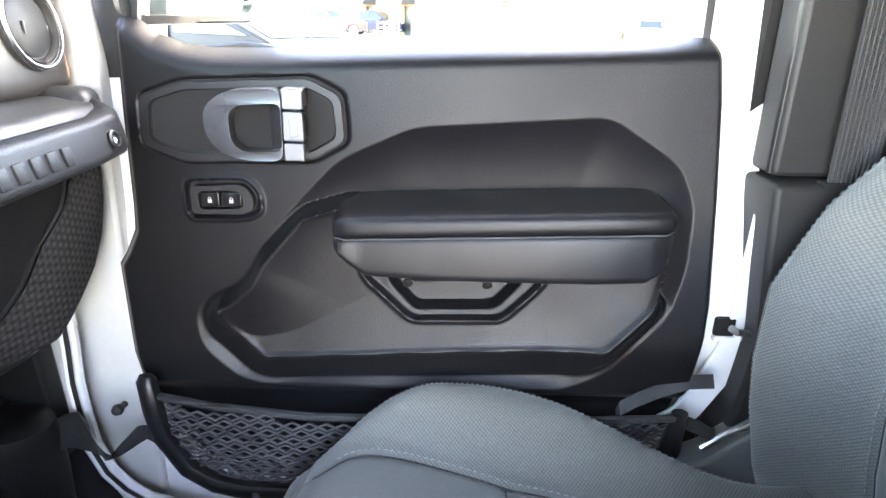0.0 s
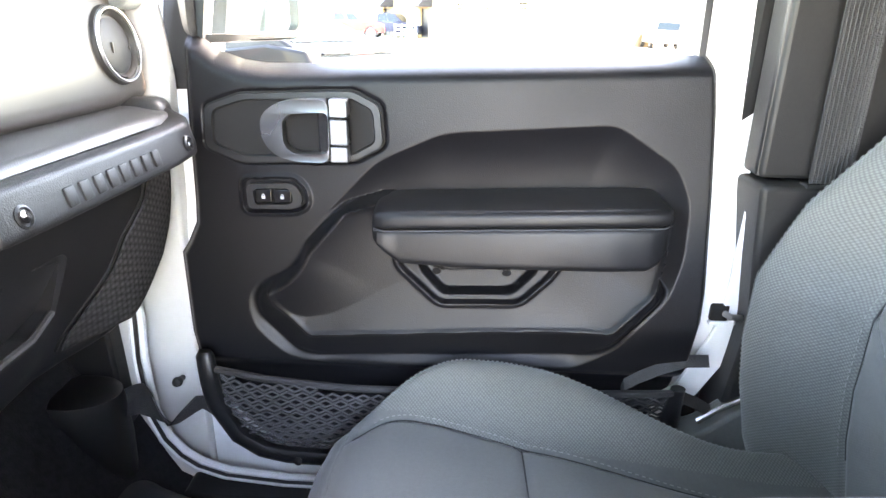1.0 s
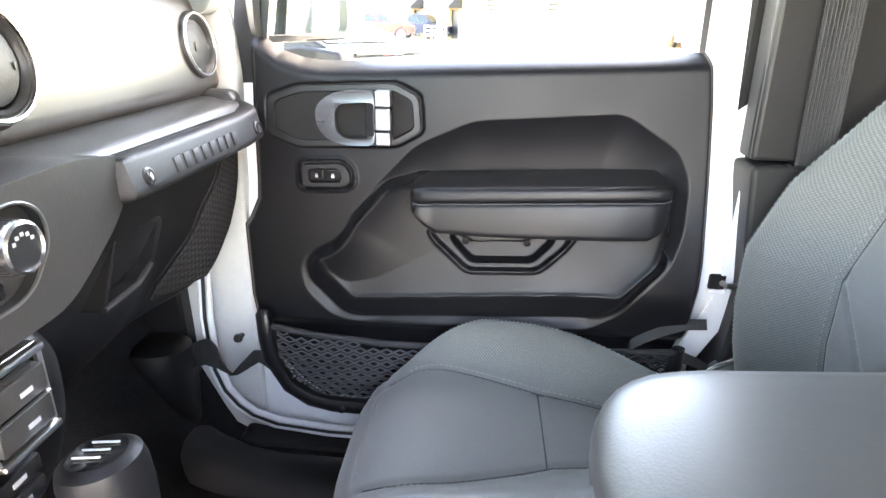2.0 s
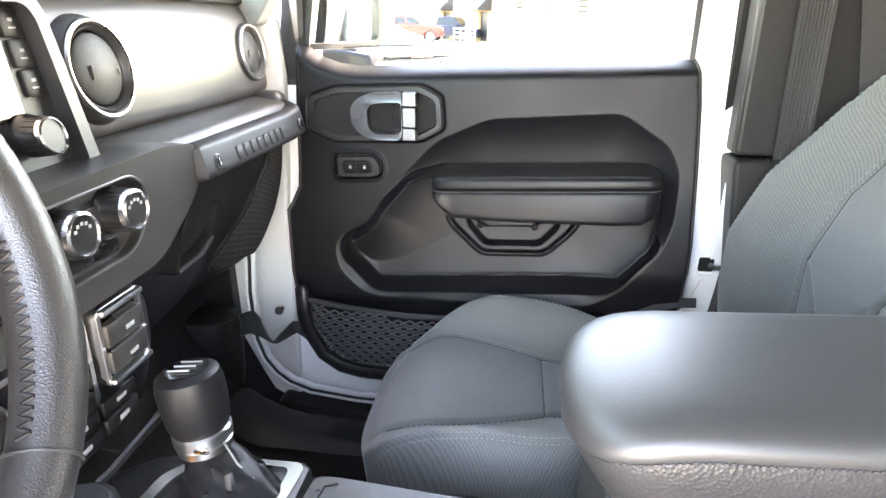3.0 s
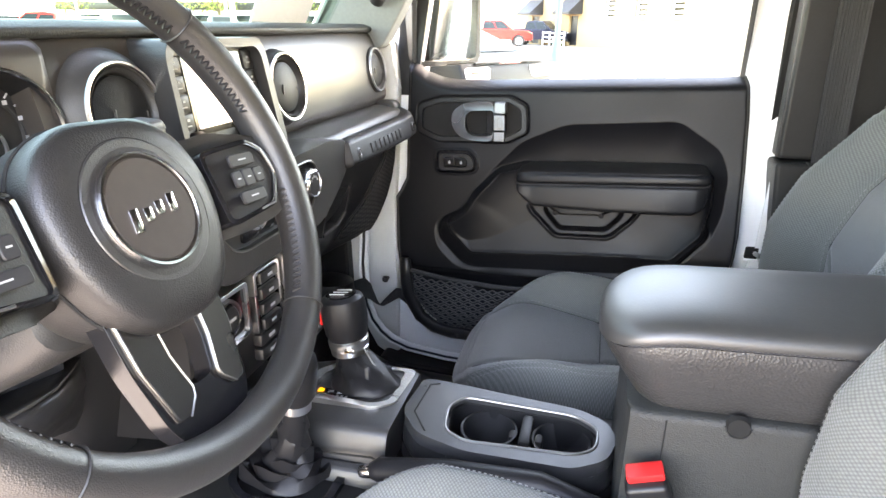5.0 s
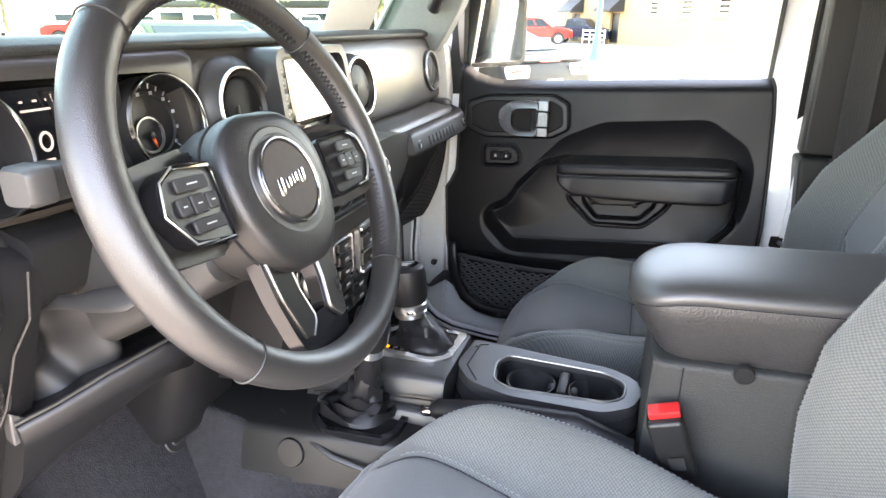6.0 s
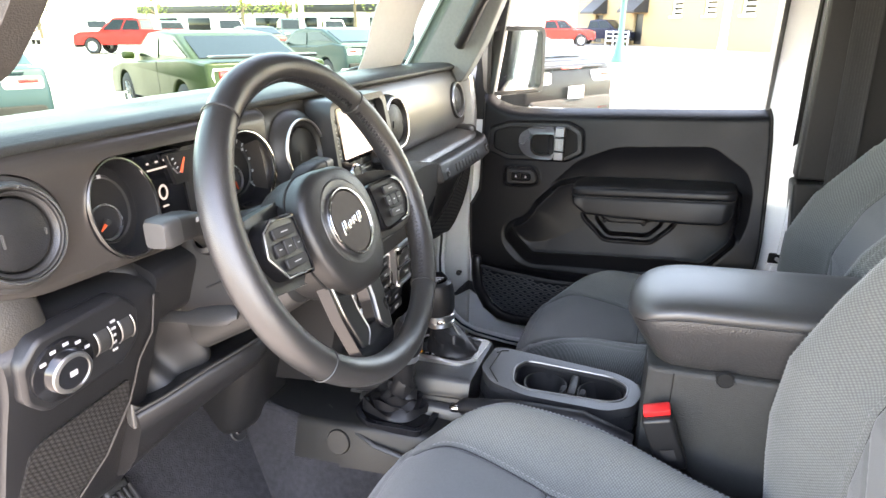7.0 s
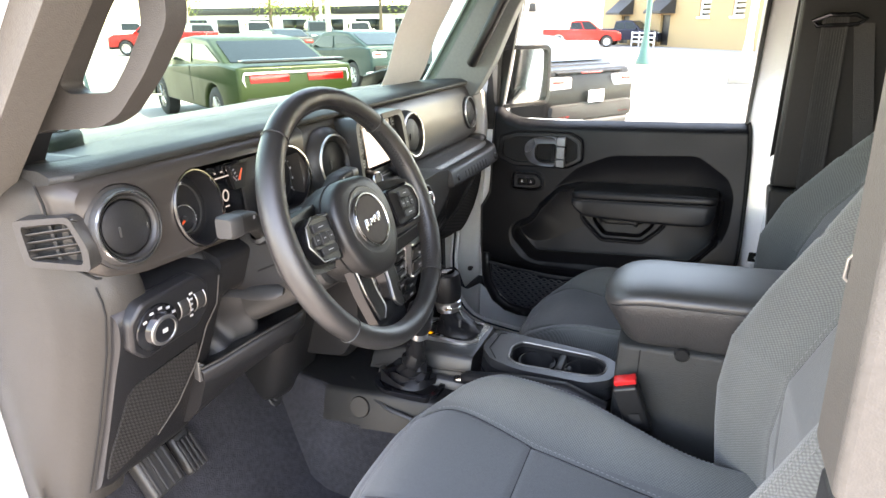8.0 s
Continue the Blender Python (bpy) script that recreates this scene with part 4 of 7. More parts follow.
part("bolster_edge", bar([(-.507 + dx_, y, 1.0785 + dz_) for y, dx_, dz_ in bol[:-1]], .0022, 6), M_TRIM, dash)
# pale wedge added where sun brightens the bolster's corner
part("bolster_tab", loft(bmesh.new(), [[(-.524, -.540, 1.060), (-.524, -.508, 1.060), (-.530, -.535, 1.092)], [(-.512, -.541, 1.054), (-.506, -.506, 1.060), (-.514, -.536, 1.092)]]), M_TRIM_L, dash, "pale end wedge whose colour stands for sun on the corner", bevel=.002)
# solid near-black block put in for the shade of the opening under the column
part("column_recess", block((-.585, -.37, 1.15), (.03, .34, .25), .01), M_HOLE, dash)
part("knee_side", loft(bmesh.new(), [[(x, y, z) for x, z in rnd([(-.74, .80), (-.60 - e_, .80), (-.548 - e_, .97), (-.49 - e_, 1.14), (-.462, 1.26), (-.60, 1.27)], .03, 4)] for y, e_ in ((-.262, .05), (-.255, .025), (-.24, .008), (-.215, 0), (-.17, 0), (-.13, 0))]), M_BLACK, dash, "black panel between column and tunnel")
part("switch_side", loft(bmesh.new(), [[(x, y, z) for x, z in rnd([(-.60, 1.16), (-.478, 1.20), (-.458, 1.27), (-.50, 1.285), (-.60, 1.285)], .012, 3)] for y in (-.51, -.45, -.42)]), M_BLACK, dash)


# ---------- seats ----------
RIDGE = [(.76, .450), (.84, .418), (.93, .396), (1.0, .386), (1.09, .386), (1.13, .402), (1.19, .427), (1.22, .450), (1.264, .484), (1.307, .515), (1.334, .540), (1.40, .595), (1.50, .668), (1.60, .73)]
RIDGE_D = [(.76, .33), (.84, .305), (.95, .290), (1.02, .284), (1.116, .292), (1.217, .334), (1.32, .385), (1.411, .425), (1.50, .465), (1.60, .51)]


def seat(yc, dx, dz, ridge, taper, lab, yb):
    """A bucket seat round the line y = yc, moved by dx along the car."""
    s = thing("front_seat", (.10 + dx, yc, .62), lab, "car seat", "front seats")

    def seam_k(u):
        return lerp([(0, .66), (.14, .62), (.48, .34), (1, .24)], u)

    def cushion(u, k, lift=0.0):
        # u runs from the nose (below 0: its front face) to the back, k across (beyond 1: the side walls)
        a, sg = abs(k), (1 if k > 0 else -1)
        uu = max(0, u)
        w = .243 - .070 * (1 - ramp(0, .42, uu)) ** 2.2 - taper * ramp(.40, .98, uu)
        side, nose = max(0, a - 1), max(0, -u)
        am = min(a, 1)
        x = -.192 + dx + .60 * (uu + .06 * (am ** 4) * (1 - ramp(0, .5, uu)))
        y = yc + sg * w * (am - .05 * max(0, am - .9) ** 2 / .01 * .1 + .03 * math.sin(min(side, .2) / .2 * math.pi))
        front = (1 - ramp(0, .26, uu)) ** 2
        z = .872 + dz - .050 * front - .022 * uu - (taper - .08) * .5 * ramp(.5, 1, uu)
        ks = seam_k(uu)
        up = .046 * ramp(.05, .34, uu) * (1 - .55 * ramp(.55, 1.0, uu)) + .008
        z += up * ramp(ks, .84, am)
        z -= .060 * max(0, (am - .84) / .16) ** 2
        z -= .0045 * math.exp(-((am - ks) * w / .005) ** 2) * ramp(.02, .10, uu)
        z -= .0045 * math.exp(-((u - .47) * .6 / .005) ** 2) * (am < ks)
        z -= .0025 * math.exp(-((am - .87) * w / .004) ** 2)
        z -= .0030 * math.exp(-((u - .035) * .6 / .004) ** 2)
        z -= .022 * max(0, (.08 - uu) / .08) ** 2
        z -= side * .50 + nose * .42
        x += .05 * nose
        return (x, y, z + lift)
    us = span(-.42, -.03, 8) + span(-.02, 1.16, 136)
    ks = span(-1.5, -1.02, 10) + span(-1, 1, 150) + span(1.02, 1.5, 10)
    bm = sheet(cushion, us, ks, .012)
    for f in bm.faces:
        c = f.calc_center_median()
        f.material_index = 0 if abs(c.y - yc) < .243 * seam_k(min(1, max(0, (c.x - dx + .192) / .6))) else 1
    map_cloth(part("cushion", bm, [M_CLOTH2, M_CLOTH], s, "charcoal cloth cushion, woven side bolsters"), 0, 1)
    st = bmesh.new()

    def dashes(f, ts):
        for a, b in zip(ts[::2], ts[1::2]):
            tube(st, [f(a), f(b)], .0007, 4)
    for sg in (-1, 1):
        for kk in (.885, .855):
            dashes(lambda u: cushion(u, sg * kk, .0012), span(.06, .98, 150))
        dashes(lambda u: cushion(u, sg * (seam_k(u) + .03), .001), span(.12, .98, 120))
    dashes(lambda k: cushion(.05, k, .0012), span(-.85, .85, 110))
    sm = bmesh.new()
    for sg in (-1, 1):
        tube(sm, [cushion(u, sg * seam_k(u), .0002) for u in span(.07, .98, 70)], .0013, 5)
    tube(sm, [cushion(.47, k, .0002) for k in span(-seam_k(.47), seam_k(.47), 40)], .0013, 5)
    part("cushion_piping", sm, M_SEAM2, s, "dark sewn seams")
    part("cushion_stitching", st, M_THREAD, s, "pale grey stitches")["kind"] = "stuff"

    def back(z, k, lift=0.0):
        a, sg = abs(k), (1 if k > 0 else -1)
        side, am = max(0, a - 1), min(a, 1)
        w = .243 - .045 * ramp(1.12, 1.56, z)
        top = max(0, z - 1.50)
        x = lerp(ridge, z)
        ks = .36 + .10 * ramp(1.0, 1.4, z)
        x += .072 * (1 - ramp(ks, .84, am)) * (1 - .35 * ramp(1.25, 1.5, z))
        x += .050 * max(0, (am - .84) / .16) ** 2 + side * .5
        x += .0045 * math.exp(-((am - ks) * w / .005) ** 2)
        x += .0025 * math.exp(-((am - .88) * w / .004) ** 2)
        x += .0045 * math.exp(-((z - 1.10 + .30 * (ks - am)) / .005) ** 2) * (am < ks)
        x += .0040 * math.exp(-((z - 1.40 + .1 * am) / .005) ** 2)
        x += 9 * top * top
        y = yb + sg * w * am
        return (x - lift, y, z + lift * .3)
    zs = span(.76, 1.50, 136) + span(1.506, 1.585, 12)
    bm = sheet(back, zs, ks, .012)
    for f in bm.faces:
        c = f.calc_center_median()
        f.material_index = 0 if abs(c.y - yb) < .243 * (.36 + .10 * ramp(1.0, 1.4, c.z)) * (1 - .2 * ramp(1.12, 1.56, c.z)) else 1
    map_cloth(part("backrest", bm, [M_CLOTH2, M_CLOTH], s, "charcoal cloth backrest, woven side bolsters"), 2, 1)
    st = bmesh.new()
    for sg in (-1, 1):
        for kk in (.865, .90):
            dashes(lambda z: back(z, sg * kk, .0012), span(.90, 1.49, 150))
        dashes(lambda z: back(z, sg * (.36 + .10 * ramp(1.0, 1.4, z) + .03), .001), span(.90, 1.49, 120))
    sm = bmesh.new()
    for sg in (-1, 1):
        tube(sm, [back(z, sg * (.36 + .10 * ramp(1.0, 1.4, z)), .0002) for z in span(.90, 1.49, 60)], .0013, 5)
    part("backrest_piping", sm, M_SEAM2, s, "dark sewn seams")
    part("backrest_stitching", st, M_THREAD, s, "pale grey stitches")["kind"] = "stuff"
    part("back_shell", block((lerp(ridge, 1.2) + .17, yb, 1.17), (.06, .38, .50), .03, 3, Matrix.Rotation(.45, 4, "Y")), M_BLACK, s, "black plastic back shell")
    part("seat_base", block((.12 + dx, yc, .705), (.50, .40, .15), .03, 3), M_BLACK, s)
    for sg in (-1, 1):
        part("rail", block((.10 + dx, yc + sg * .19, .635), (.60, .04, .03), .006), M_SATIN, s, "steel seat rail")
    return s


def seat_hinge(s):
    """The hinge cover at the cushion's rear corner by the door, with its pull strap."""
    hc = part("hinge_cover", plate(rnd([(.27, .74), (.29, .795), (.312, .808), (.371, .829), (.408, .862), (.440, .885), (.50, .89), (.52, .74)], .014), "y", .535, .585), M_CLOTH2, s, "grey cloth cover with a steel edge", bevel=.010, seg=3)
    lp = [(.387, .848), (.364, .861), (.341, .870), (.310, .866), (.282, .858), (.262, .862), (.250, .874), (.254, .886), (.275, .900), (.305, .915), (.342, .929), (.375, .930)]
    part("pull_strap", sheet(lambda u, v: Vector((lerp([(i / 11, q[0]) for i, q in enumerate(lp)], u), .562 + .010 * u, lerp([(i / 11, q[1]) for i, q in enumerate(lp)], u))) + Vector((.12, .78, .60)) * ((v - .5) * .020), span(0, 1, 45), span(0, 1, 4), .0018), M_BELT, hc, "black webbing pull loop")
    part("rail_end", bar([(.362, .545, .842), (.392, .545, .866), (.440, .545, .892)], .0045, 8), M_SATIN, hc)


seat_p = seat(.365, 0, 0, RIDGE, .125, "grey woven cloth bucket seat beside the closed door", .312)
seat_hinge(seat_p)
seat(-.365, -.10, .027, RIDGE_D, .082, "grey woven cloth bucket seat behind the steering wheel", -.365)


# ---------- centre console ----------
con = thing("centre_console", (0, -.02, .62), "black plastic centre console with two cup holders", "console")
tun = [(-.82, -.17, .17, .90), (-.62, -.195, .15, .852), (-.50, -.212, .14, .850), (-.40, -.215, .13, .862), (-.34, -.212, .12, .868), (-.20, -.195, .11, .865), (.0, -.16, .11, .862), (.12, -.13, .12, .86)]
tb = loft(bmesh.new(), [[(x, a, b) for a, b in rnd([(y0 - .07, .62), (y1 + .03, .62), (y1, z), (y0, z), (y0 - .020, z - .068)], .012, 4)] for x, y0, y1, z in tun])
for f in tb.faces:
    c = f.calc_center_median()
    f.material_index = 1 if c.z < .785 or (c.x < -.50 and c.y < -.13) else 0
part("tunnel_cover", tb, [M_TUNNEL, M_CARPET], con, "plastic tunnel cover with carpeted flanks")
up = [(-.44, -.100, .060, .900), (-.38, -.104, .062, .928), (-.34, -.106, .062, .938), (-.20, -.108, .058, .946), (-.190, -.108, .052, .944), (-.150, -.108, .036, .925), (.06, -.106, .022, .908), (.100, -.080, .006, .900)]
hole = rnd([(-.124, -.026), (-.106, .003), (.053, .000), (.086, -.023), (.084, -.064), (.060, -.083), (-.087, -.094), (-.117, -.078)], .014)
ub = loft(bmesh.new(), [[(x, a, b) for a, b in rnd([(y0 - .020, .846), (y1 + .012, .84), (y1, z - .012), (y0 + .004, z - .012), (y0 - .004, z - .030)], .009, 3)] for x, y0, y1, z in up[:5]])
part("upper_body", ub, M_CONS, con, "dark grey console moulding")
top_o = rnd([(-.186, -.050), (-.178, .036), (-.150, .036), (.060, .018), (.098, -.002), (.112, -.036), (.098, -.082), (.056, -.110), (-.085, -.113), (-.152, -.094)], .016)
part("cup_tray", plate(top_o, "z", .914, .934, [hole]), M_TRAY, con, "satin black cup tray", bevel=.007, seg=4)


def skirt_ring(k, z):
    return [(max(-.188, -.035 + (x + .035) * k), -.037 + (y + .037) * k, z) for x, y in top_o]


part("tray_skirt", loft(bmesh.new(), [skirt_ring(1.00, .9135), skirt_ring(1.012, .908), skirt_ring(1.02, .892), skirt_ring(1.03, .872), skirt_ring(1.06, .850)], caps=False), M_CONS, con, "dark side of the cup tray")
part("skirt_line", bar(skirt_ring(1.027, .886), .0012, 5, True), M_HOLE, con)
hole_in = rnd([(-.120, -.026), (-.104, -.001), (.052, -.004), (.082, -.025), (.080, -.062), (.058, -.079), (-.085, -.090), (-.113, -.076)], .012)
well = part("cup_well", plate(hole, "z", .840, .926, [hole_in]), M_BLACK, con)
part("well_floor", plate(hole, "z", .838, .850), M_RUBBER, well)
for x in (-.062, .038):
    part("cup_ring", turned([(.030, 0), (.034, .006), (.037, .060), (.040, .060), (.040, 0)], (x, -.038, .858), (0, 0, 1), 28, True), M_RUBBER, well)
for x in (-.028, .008):
    part("cup_spring", block((x, -.038, .892), (.012, .020, .05), .005), M_RUBBER, well)
part("divider", block((-.010, -.038, .900), (.016, .064, .058), .005), M_BLACK, well)
part("tray_rim", bar([(x, y, .9343) for x, y in hole], .0020, 8, True), M_SPOKE, con, "satin rim")
part("tray_line", bar([(-.142, -.088, .9345), (-.168, -.050, .9345), (-.164, .020, .9345), (-.150, .026, .9345)], .0012, 5), M_HOLE, con)

# shifter
bz_o = rnd([(-.352, -.060), (-.345, .010), (-.315, .048), (-.200, .050), (-.194, .040), (-.200, -.042), (-.228, -.062)], .010)
bz_i = rnd([(-.338, -.048), (-.330, .008), (-.308, .040), (-.210, .041), (-.210, -.038), (-.232, -.052)], .010)
part("shift_surround", plate(bz_o, "z", .918, .937, [bz_i]), M_SATIN, con, "satin silver shifter surround", bevel=.004, seg=3)
part("shift_plate", plate(bz_i, "z", .912, .926), M_BLACK, con)
pr = part("gear_display", block((-.300, -.036, .928), (.052, .020, .008), .003), M_GLOSS, con, "gear display with a lit letter")
sh = thing("gear_shifter", (-.262, .005, .926), "gear shifter with a leather boot and silver collar", "gear lever")
boot = []
bprf = [(-.262, .002, .056, .043, .928), (-.262, .002, .055, .042, .936), (-.264, .003, .050, .038, .942), (-.268, .006, .044, .034, .950), (-.273, .009, .039, .031, .955), (-.278, .013, .034, .028, .962), (-.284, .017, .029, .025, .966), (-.289, .021, .026, .023, .971), (-.294, .025, .0225, .021, .974)]
for i, (cx, cy, rx, ry, z) in enumerate(bprf):
    w_ = math.sin(math.pi * i / 8)
    boot.append([(cx + rx * (1 + w_ * (.06 * math.sin(5 * t + i * 1.1) + .04 * math.sin(9 * t - i * 1.7))) * math.cos(t), cy + ry * (1 + w_ * (.06 * math.sin(4 * t + i * .9) + .03 * math.sin(11 * t + i))) * math.sin(t), z + w_ * (.0035 * math.sin(3 * t + i * 2) + .002 * math.sin(8 * t + i * 3))) for t in span(0, 2 * math.pi, 73)[:-1]])
part("boot", loft(bmesh.new(), boot), M_LEATHER, sh, "creased black leather boot", angle=60)
part("boot_seam", bar([(-.215, .000, .941), (-.232, .001, .952), (-.252, .006, .966), (-.270, .016, .984)], .0012, 5), M_THREAD, sh)
SA = Vector((-.13, .03, .99)).normalized()
SB = Vector((-.297, .026, .972))
part("collar", turned([(.0, -.008), (.022, -.008), (.0290, -.002), (.0300, .006), (.0275, .008), (.0310, .010), (.0315, .020), (.028, .024), (0, .024)], SB, SA, 36), M_SATIN, sh, "silver collar")
kn = part("knob", turned([(.0, .020), (.0290, .022), (.0330, .032), (.0352, .055), (.0350, .076), (.0325, .087), (.0260, .092), (.0, .0925)], SB, SA, 40), M_LEATHER, sh, "black leather-grain knob")
part("knob_cap", turned([(.0225, .0920), (.0235, .0935), (.021, .094), (0, .0938)], SB, SA, 32), M_GLOSS, kn)
for q in (-.010, 0, .010):
    part("cap_mark", bar([SB + SA * .0942 + Vector((-.012 + q * .2, q, q * -.03)), SB + SA * .0942 + Vector((.012 + q * .2, q, .003 + q * -.03))], .0010, 4), M_MARK, kn)
part("collar_badge", block(SB + SA * .013 + Vector((.012, -.0285, .001)), (.018, .004, .008), .002), M_CHROME, sh)
part("release_button", block(SB + SA * .052 + Vector((-.036, .002, 0)), (.010, .016, .030), .003), M_RED, sh, "red release button")
part("gear_mark", plate([(-.3235, -.040), (-.3235, -.030), (-.3155, -.032), (-.3155, -.038)], "z", .9322, .9330), glow("amber_light", (1, .45, .02), .08), pr)
for i in range(3):
    part("gear_mark", block((-.2905 + .007 * i, -.0425, .9325), (.0035, .003, .0008), 0), M_MARK, pr)



def lettering(name, text, at, right, up, height, material, parent):
    """Raised letters of the built-in font, laid along right and up from their middle."""
    cu = bpy.data.curves.new(name, "FONT")
    cu.body, cu.size, cu.align_x, cu.align_y, cu.extrude = text, height * 1.4, "CENTER", "CENTER", .0002
    tmp = bpy.data.objects.new(name, cu)
    me = bpy.data.meshes.new_from_object(tmp)
    bpy.data.objects.remove(tmp)
    bm = bmesh.new()
    bm.from_mesh(me)
    bpy.data.meshes.remove(me)
    r_, u_ = Vector(right).normalized(), Vector(up).normalized()
    n_ = r_.cross(u_)
    for v in bm.verts:
        v.co = Vector(at) + r_ * v.co.x + u_ * v.co.y + n_ * v.co.z
    return part(name, bm, material, parent)


for i, ch in enumerate("RND"):
    lettering("gear_letter", ch, (-.3045 + .0135 * i, -.0345 + .0005 * i, .9325), (.25, -1, 0), (1, .25, 0), .0085, M_MARK, pr)

# transfer case lever
t4 = thing("transfer_lever", (-.325, -.135, .866), "short transfer lever with a crumpled leather boot", "lever")
part("boot_frame", plate(rnd([(-.392, -.182), (-.394, -.116), (-.374, -.098), (-.270, -.098), (-.238, -.112), (-.240, -.182), (-.256, -.204), (-.348, -.210), (-.366, -.204)], .010), "z", .862, .875, [rnd([(-.381, -.178), (-.383, -.120), (-.370, -.107), (-.274, -.107), (-.250, -.118), (-.251, -.178), (-.262, -.194), (-.346, -.200), (-.360, -.196)], .008)]), M_GLOSS, t4, bevel=.003)
rings = []
prof_b = [(0, .066, .050, .872), (.06, .062, .046, .886), (.12, .050, .036, .883), (.2, .048, .037, .897), (.3, .034, .028, .896), (.38, .036, .029, .912), (.48, .025, .022, .916), (.58, .027, .023, .934), (.7, .018, .017, .944), (.8, .021, .019, .962), (.9, .015, .015, .978), (1, .015, .015, .995)]
for i, (u, rx, ry, z) in enumerate(prof_b):
    cx, cy = -.328 + .036 * u, -.140 - .021 * u
    rings.append([(cx + rx * (1 + .07 * math.sin(5 * t + i * 1.9) * (1 - .5 * u)) * math.cos(t), cy + ry * (1 + .07 * math.sin(4 * t + i * 1.3) * (1 - .5 * u)) * math.sin(t), z + (.006 * math.sin(3 * t + i * 2.4) + .002 * math.sin(7 * t + i)) * (0 < i < 11)) for t in span(0, 2 * math.pi, 61)[:-1]])
part("boot", loft(bmesh.new(), rings), M_LEATHER, t4, "crumpled black leather boot")
TA = Vector((.10, -.03, 1)).normalized()
TB = Vector((-.290, -.162, .995))
part("collar", turned([(.014, -.005), (.020, 0), (.020, .012), (0, .012)], TB, TA, 28), M_SATIN, t4)
part("knob", turned([(.020, .012), (.0255, .022), (.0275, .060), (.0245, .074), (.018, .080), (0, .081)], TB, TA, 32), M_LEATHER, t4)
part("tunnel_cap", turned([(.0, .003), (.022, .003), (.024, 0), (.024, -.004)], (-.405, -.2255, .828), (0, -.96, .28), 28), M_BLACK, con)

part("tunnel_trim", bar([(-.46, -.165, .853), (-.41, -.198, .854), (-.37, -.216, .850), (-.33, -.226, .840), (-.26, -.226, .828), (-.16, -.215, .815)], .0045, 8, flat=.6), M_TRIM, con, "satin trim line on the tunnel")
side_y = -.1255
part("upper_seam", bar([(-.42, side_y + .004, .872), (-.34, side_y - .000, .893), (-.205, side_y, .905), (-.178, side_y - .001, .893), (-.152, side_y - .002, .862)], .0016, 5), M_HOLE, con)
part("lower_trim", loft(bmesh.new(), [[(x, -.118 - d - k, z + h) for d, h in ((0, 0), (.012, -.004), (.020, -.018), (.020, -.030), (0, -.030))] for x, z, k in ((-.41, .872, -.002), (-.34, .884, .002), (-.20, .890, .004), (-.165, .880, .004), (-.14, .862, .004), (.02, .862, .002), (.09, .872, -.010))]), M_CONS, con, "stepped console side", bevel=.003)

# hand brake
hbk = thing("hand_brake", (-.05, -.15, .88), "hand brake lever with a silver button", "hand brake")
part("grip", bar([(-.195, -.148, .905), (-.185, -.148, .909), (-.09, -.148, .924), (.02, -.148, .932), (.10, -.148, .91)], [.011, .016, .018, .017, .014], 14), M_LEATHER, hbk)
part("button", turned([(0, -.016), (.008, -.015), (.0095, -.010), (.0095, .004)], (-.197, -.148, .904), (.97, 0, .2), 16), M_CHROME, hbk, "chrome push button")

# storage box and lid
box = thing("storage_armrest", (.36, 0, .62), "armrest storage box with padded leatherette lid", "armrest")
part("bin", loft(bmesh.new(), [[(x, a, b) for a, b in rnd([(-.134 + d, .64), (.060 - d, .64), (.064 - d, 1.050 + .05 * (x - .12)), (-.137 + d, 1.050 + .05 * (x - .12))], .010, 3)] for x, d in ((.108, .02), (.112, .006), (.124, 0), (.64, 0))]), M_PAD, box, "grained dark plastic bin")
LYC = -.037


def lid_loft(prof):
    """One half section (half width, height), drawn along the lid with a rounded nose that draws in below."""
    rings = []
    for x in [.0700, .0706, .0725, .0755, .080, .087, .096, .108, .122, .138] + span(.16, .50, 12):
        t = min(1, (x - .0698) / .062)
        k = (1 - (1 - t) ** 2.6) ** (1 / 2.6)
        up = .026 * (1 - (1 - min(1, (x - .07) / .11)) ** 2) + .055 * max(0, x - .18)
        ring = []
        for w, z in prof:
            back = .050 * max(0, (1.113 - z) / .075) ** 1.15 * (1 - min(1, (x - .07) / .30))
            zz = z + up * ramp(1.02, 1.10, z) - .012 * (1 - k) * (z > 1.115)
            ring.append((x + back, -w * k, zz))
        rings.append([(a, LYC + b, c) for a, b, c in ring] + [(a, LYC - b, c) for a, b, c in ring[::-1]])
    return loft(bmesh.new(), rings)


part("lid_pad", lid_loft([(.090, 1.1122), (.0985, 1.1125), (.1005, 1.117), (.0990, 1.124), (.0930, 1.130), (.080, 1.1345), (.058, 1.138), (.030, 1.1395), (.008, 1.140)]), M_LID, box, "padded black leatherette top")
part("lid_body", lid_loft([(.008, 1.038), (.060, 1.038), (.076, 1.039), (.084, 1.044), (.090, 1.056), (.0945, 1.074), (.0975, 1.092), (.0985, 1.104), (.0970, 1.1105), (.090, 1.1115), (.008, 1.1115)]), M_LID2, box, "black grained leatherette lid side")
st = bmesh.new()
for i in range(78):
    x = .100 + .0048 * i
    z = 1.1122 + .026 * (1 - (1 - min(1, (x - .07) / .11)) ** 2) + .055 * max(0, x - .18)
    kk = (1 - (1 - min(1, (x - .0698) / .062)) ** 2.6) ** (1 / 2.6)
    tube(st, [(x, LYC - .1000 * kk, z + .0018), (x + .0030, LYC - .1000 * kk, z + .0016 + .0002)], .0007, 4)
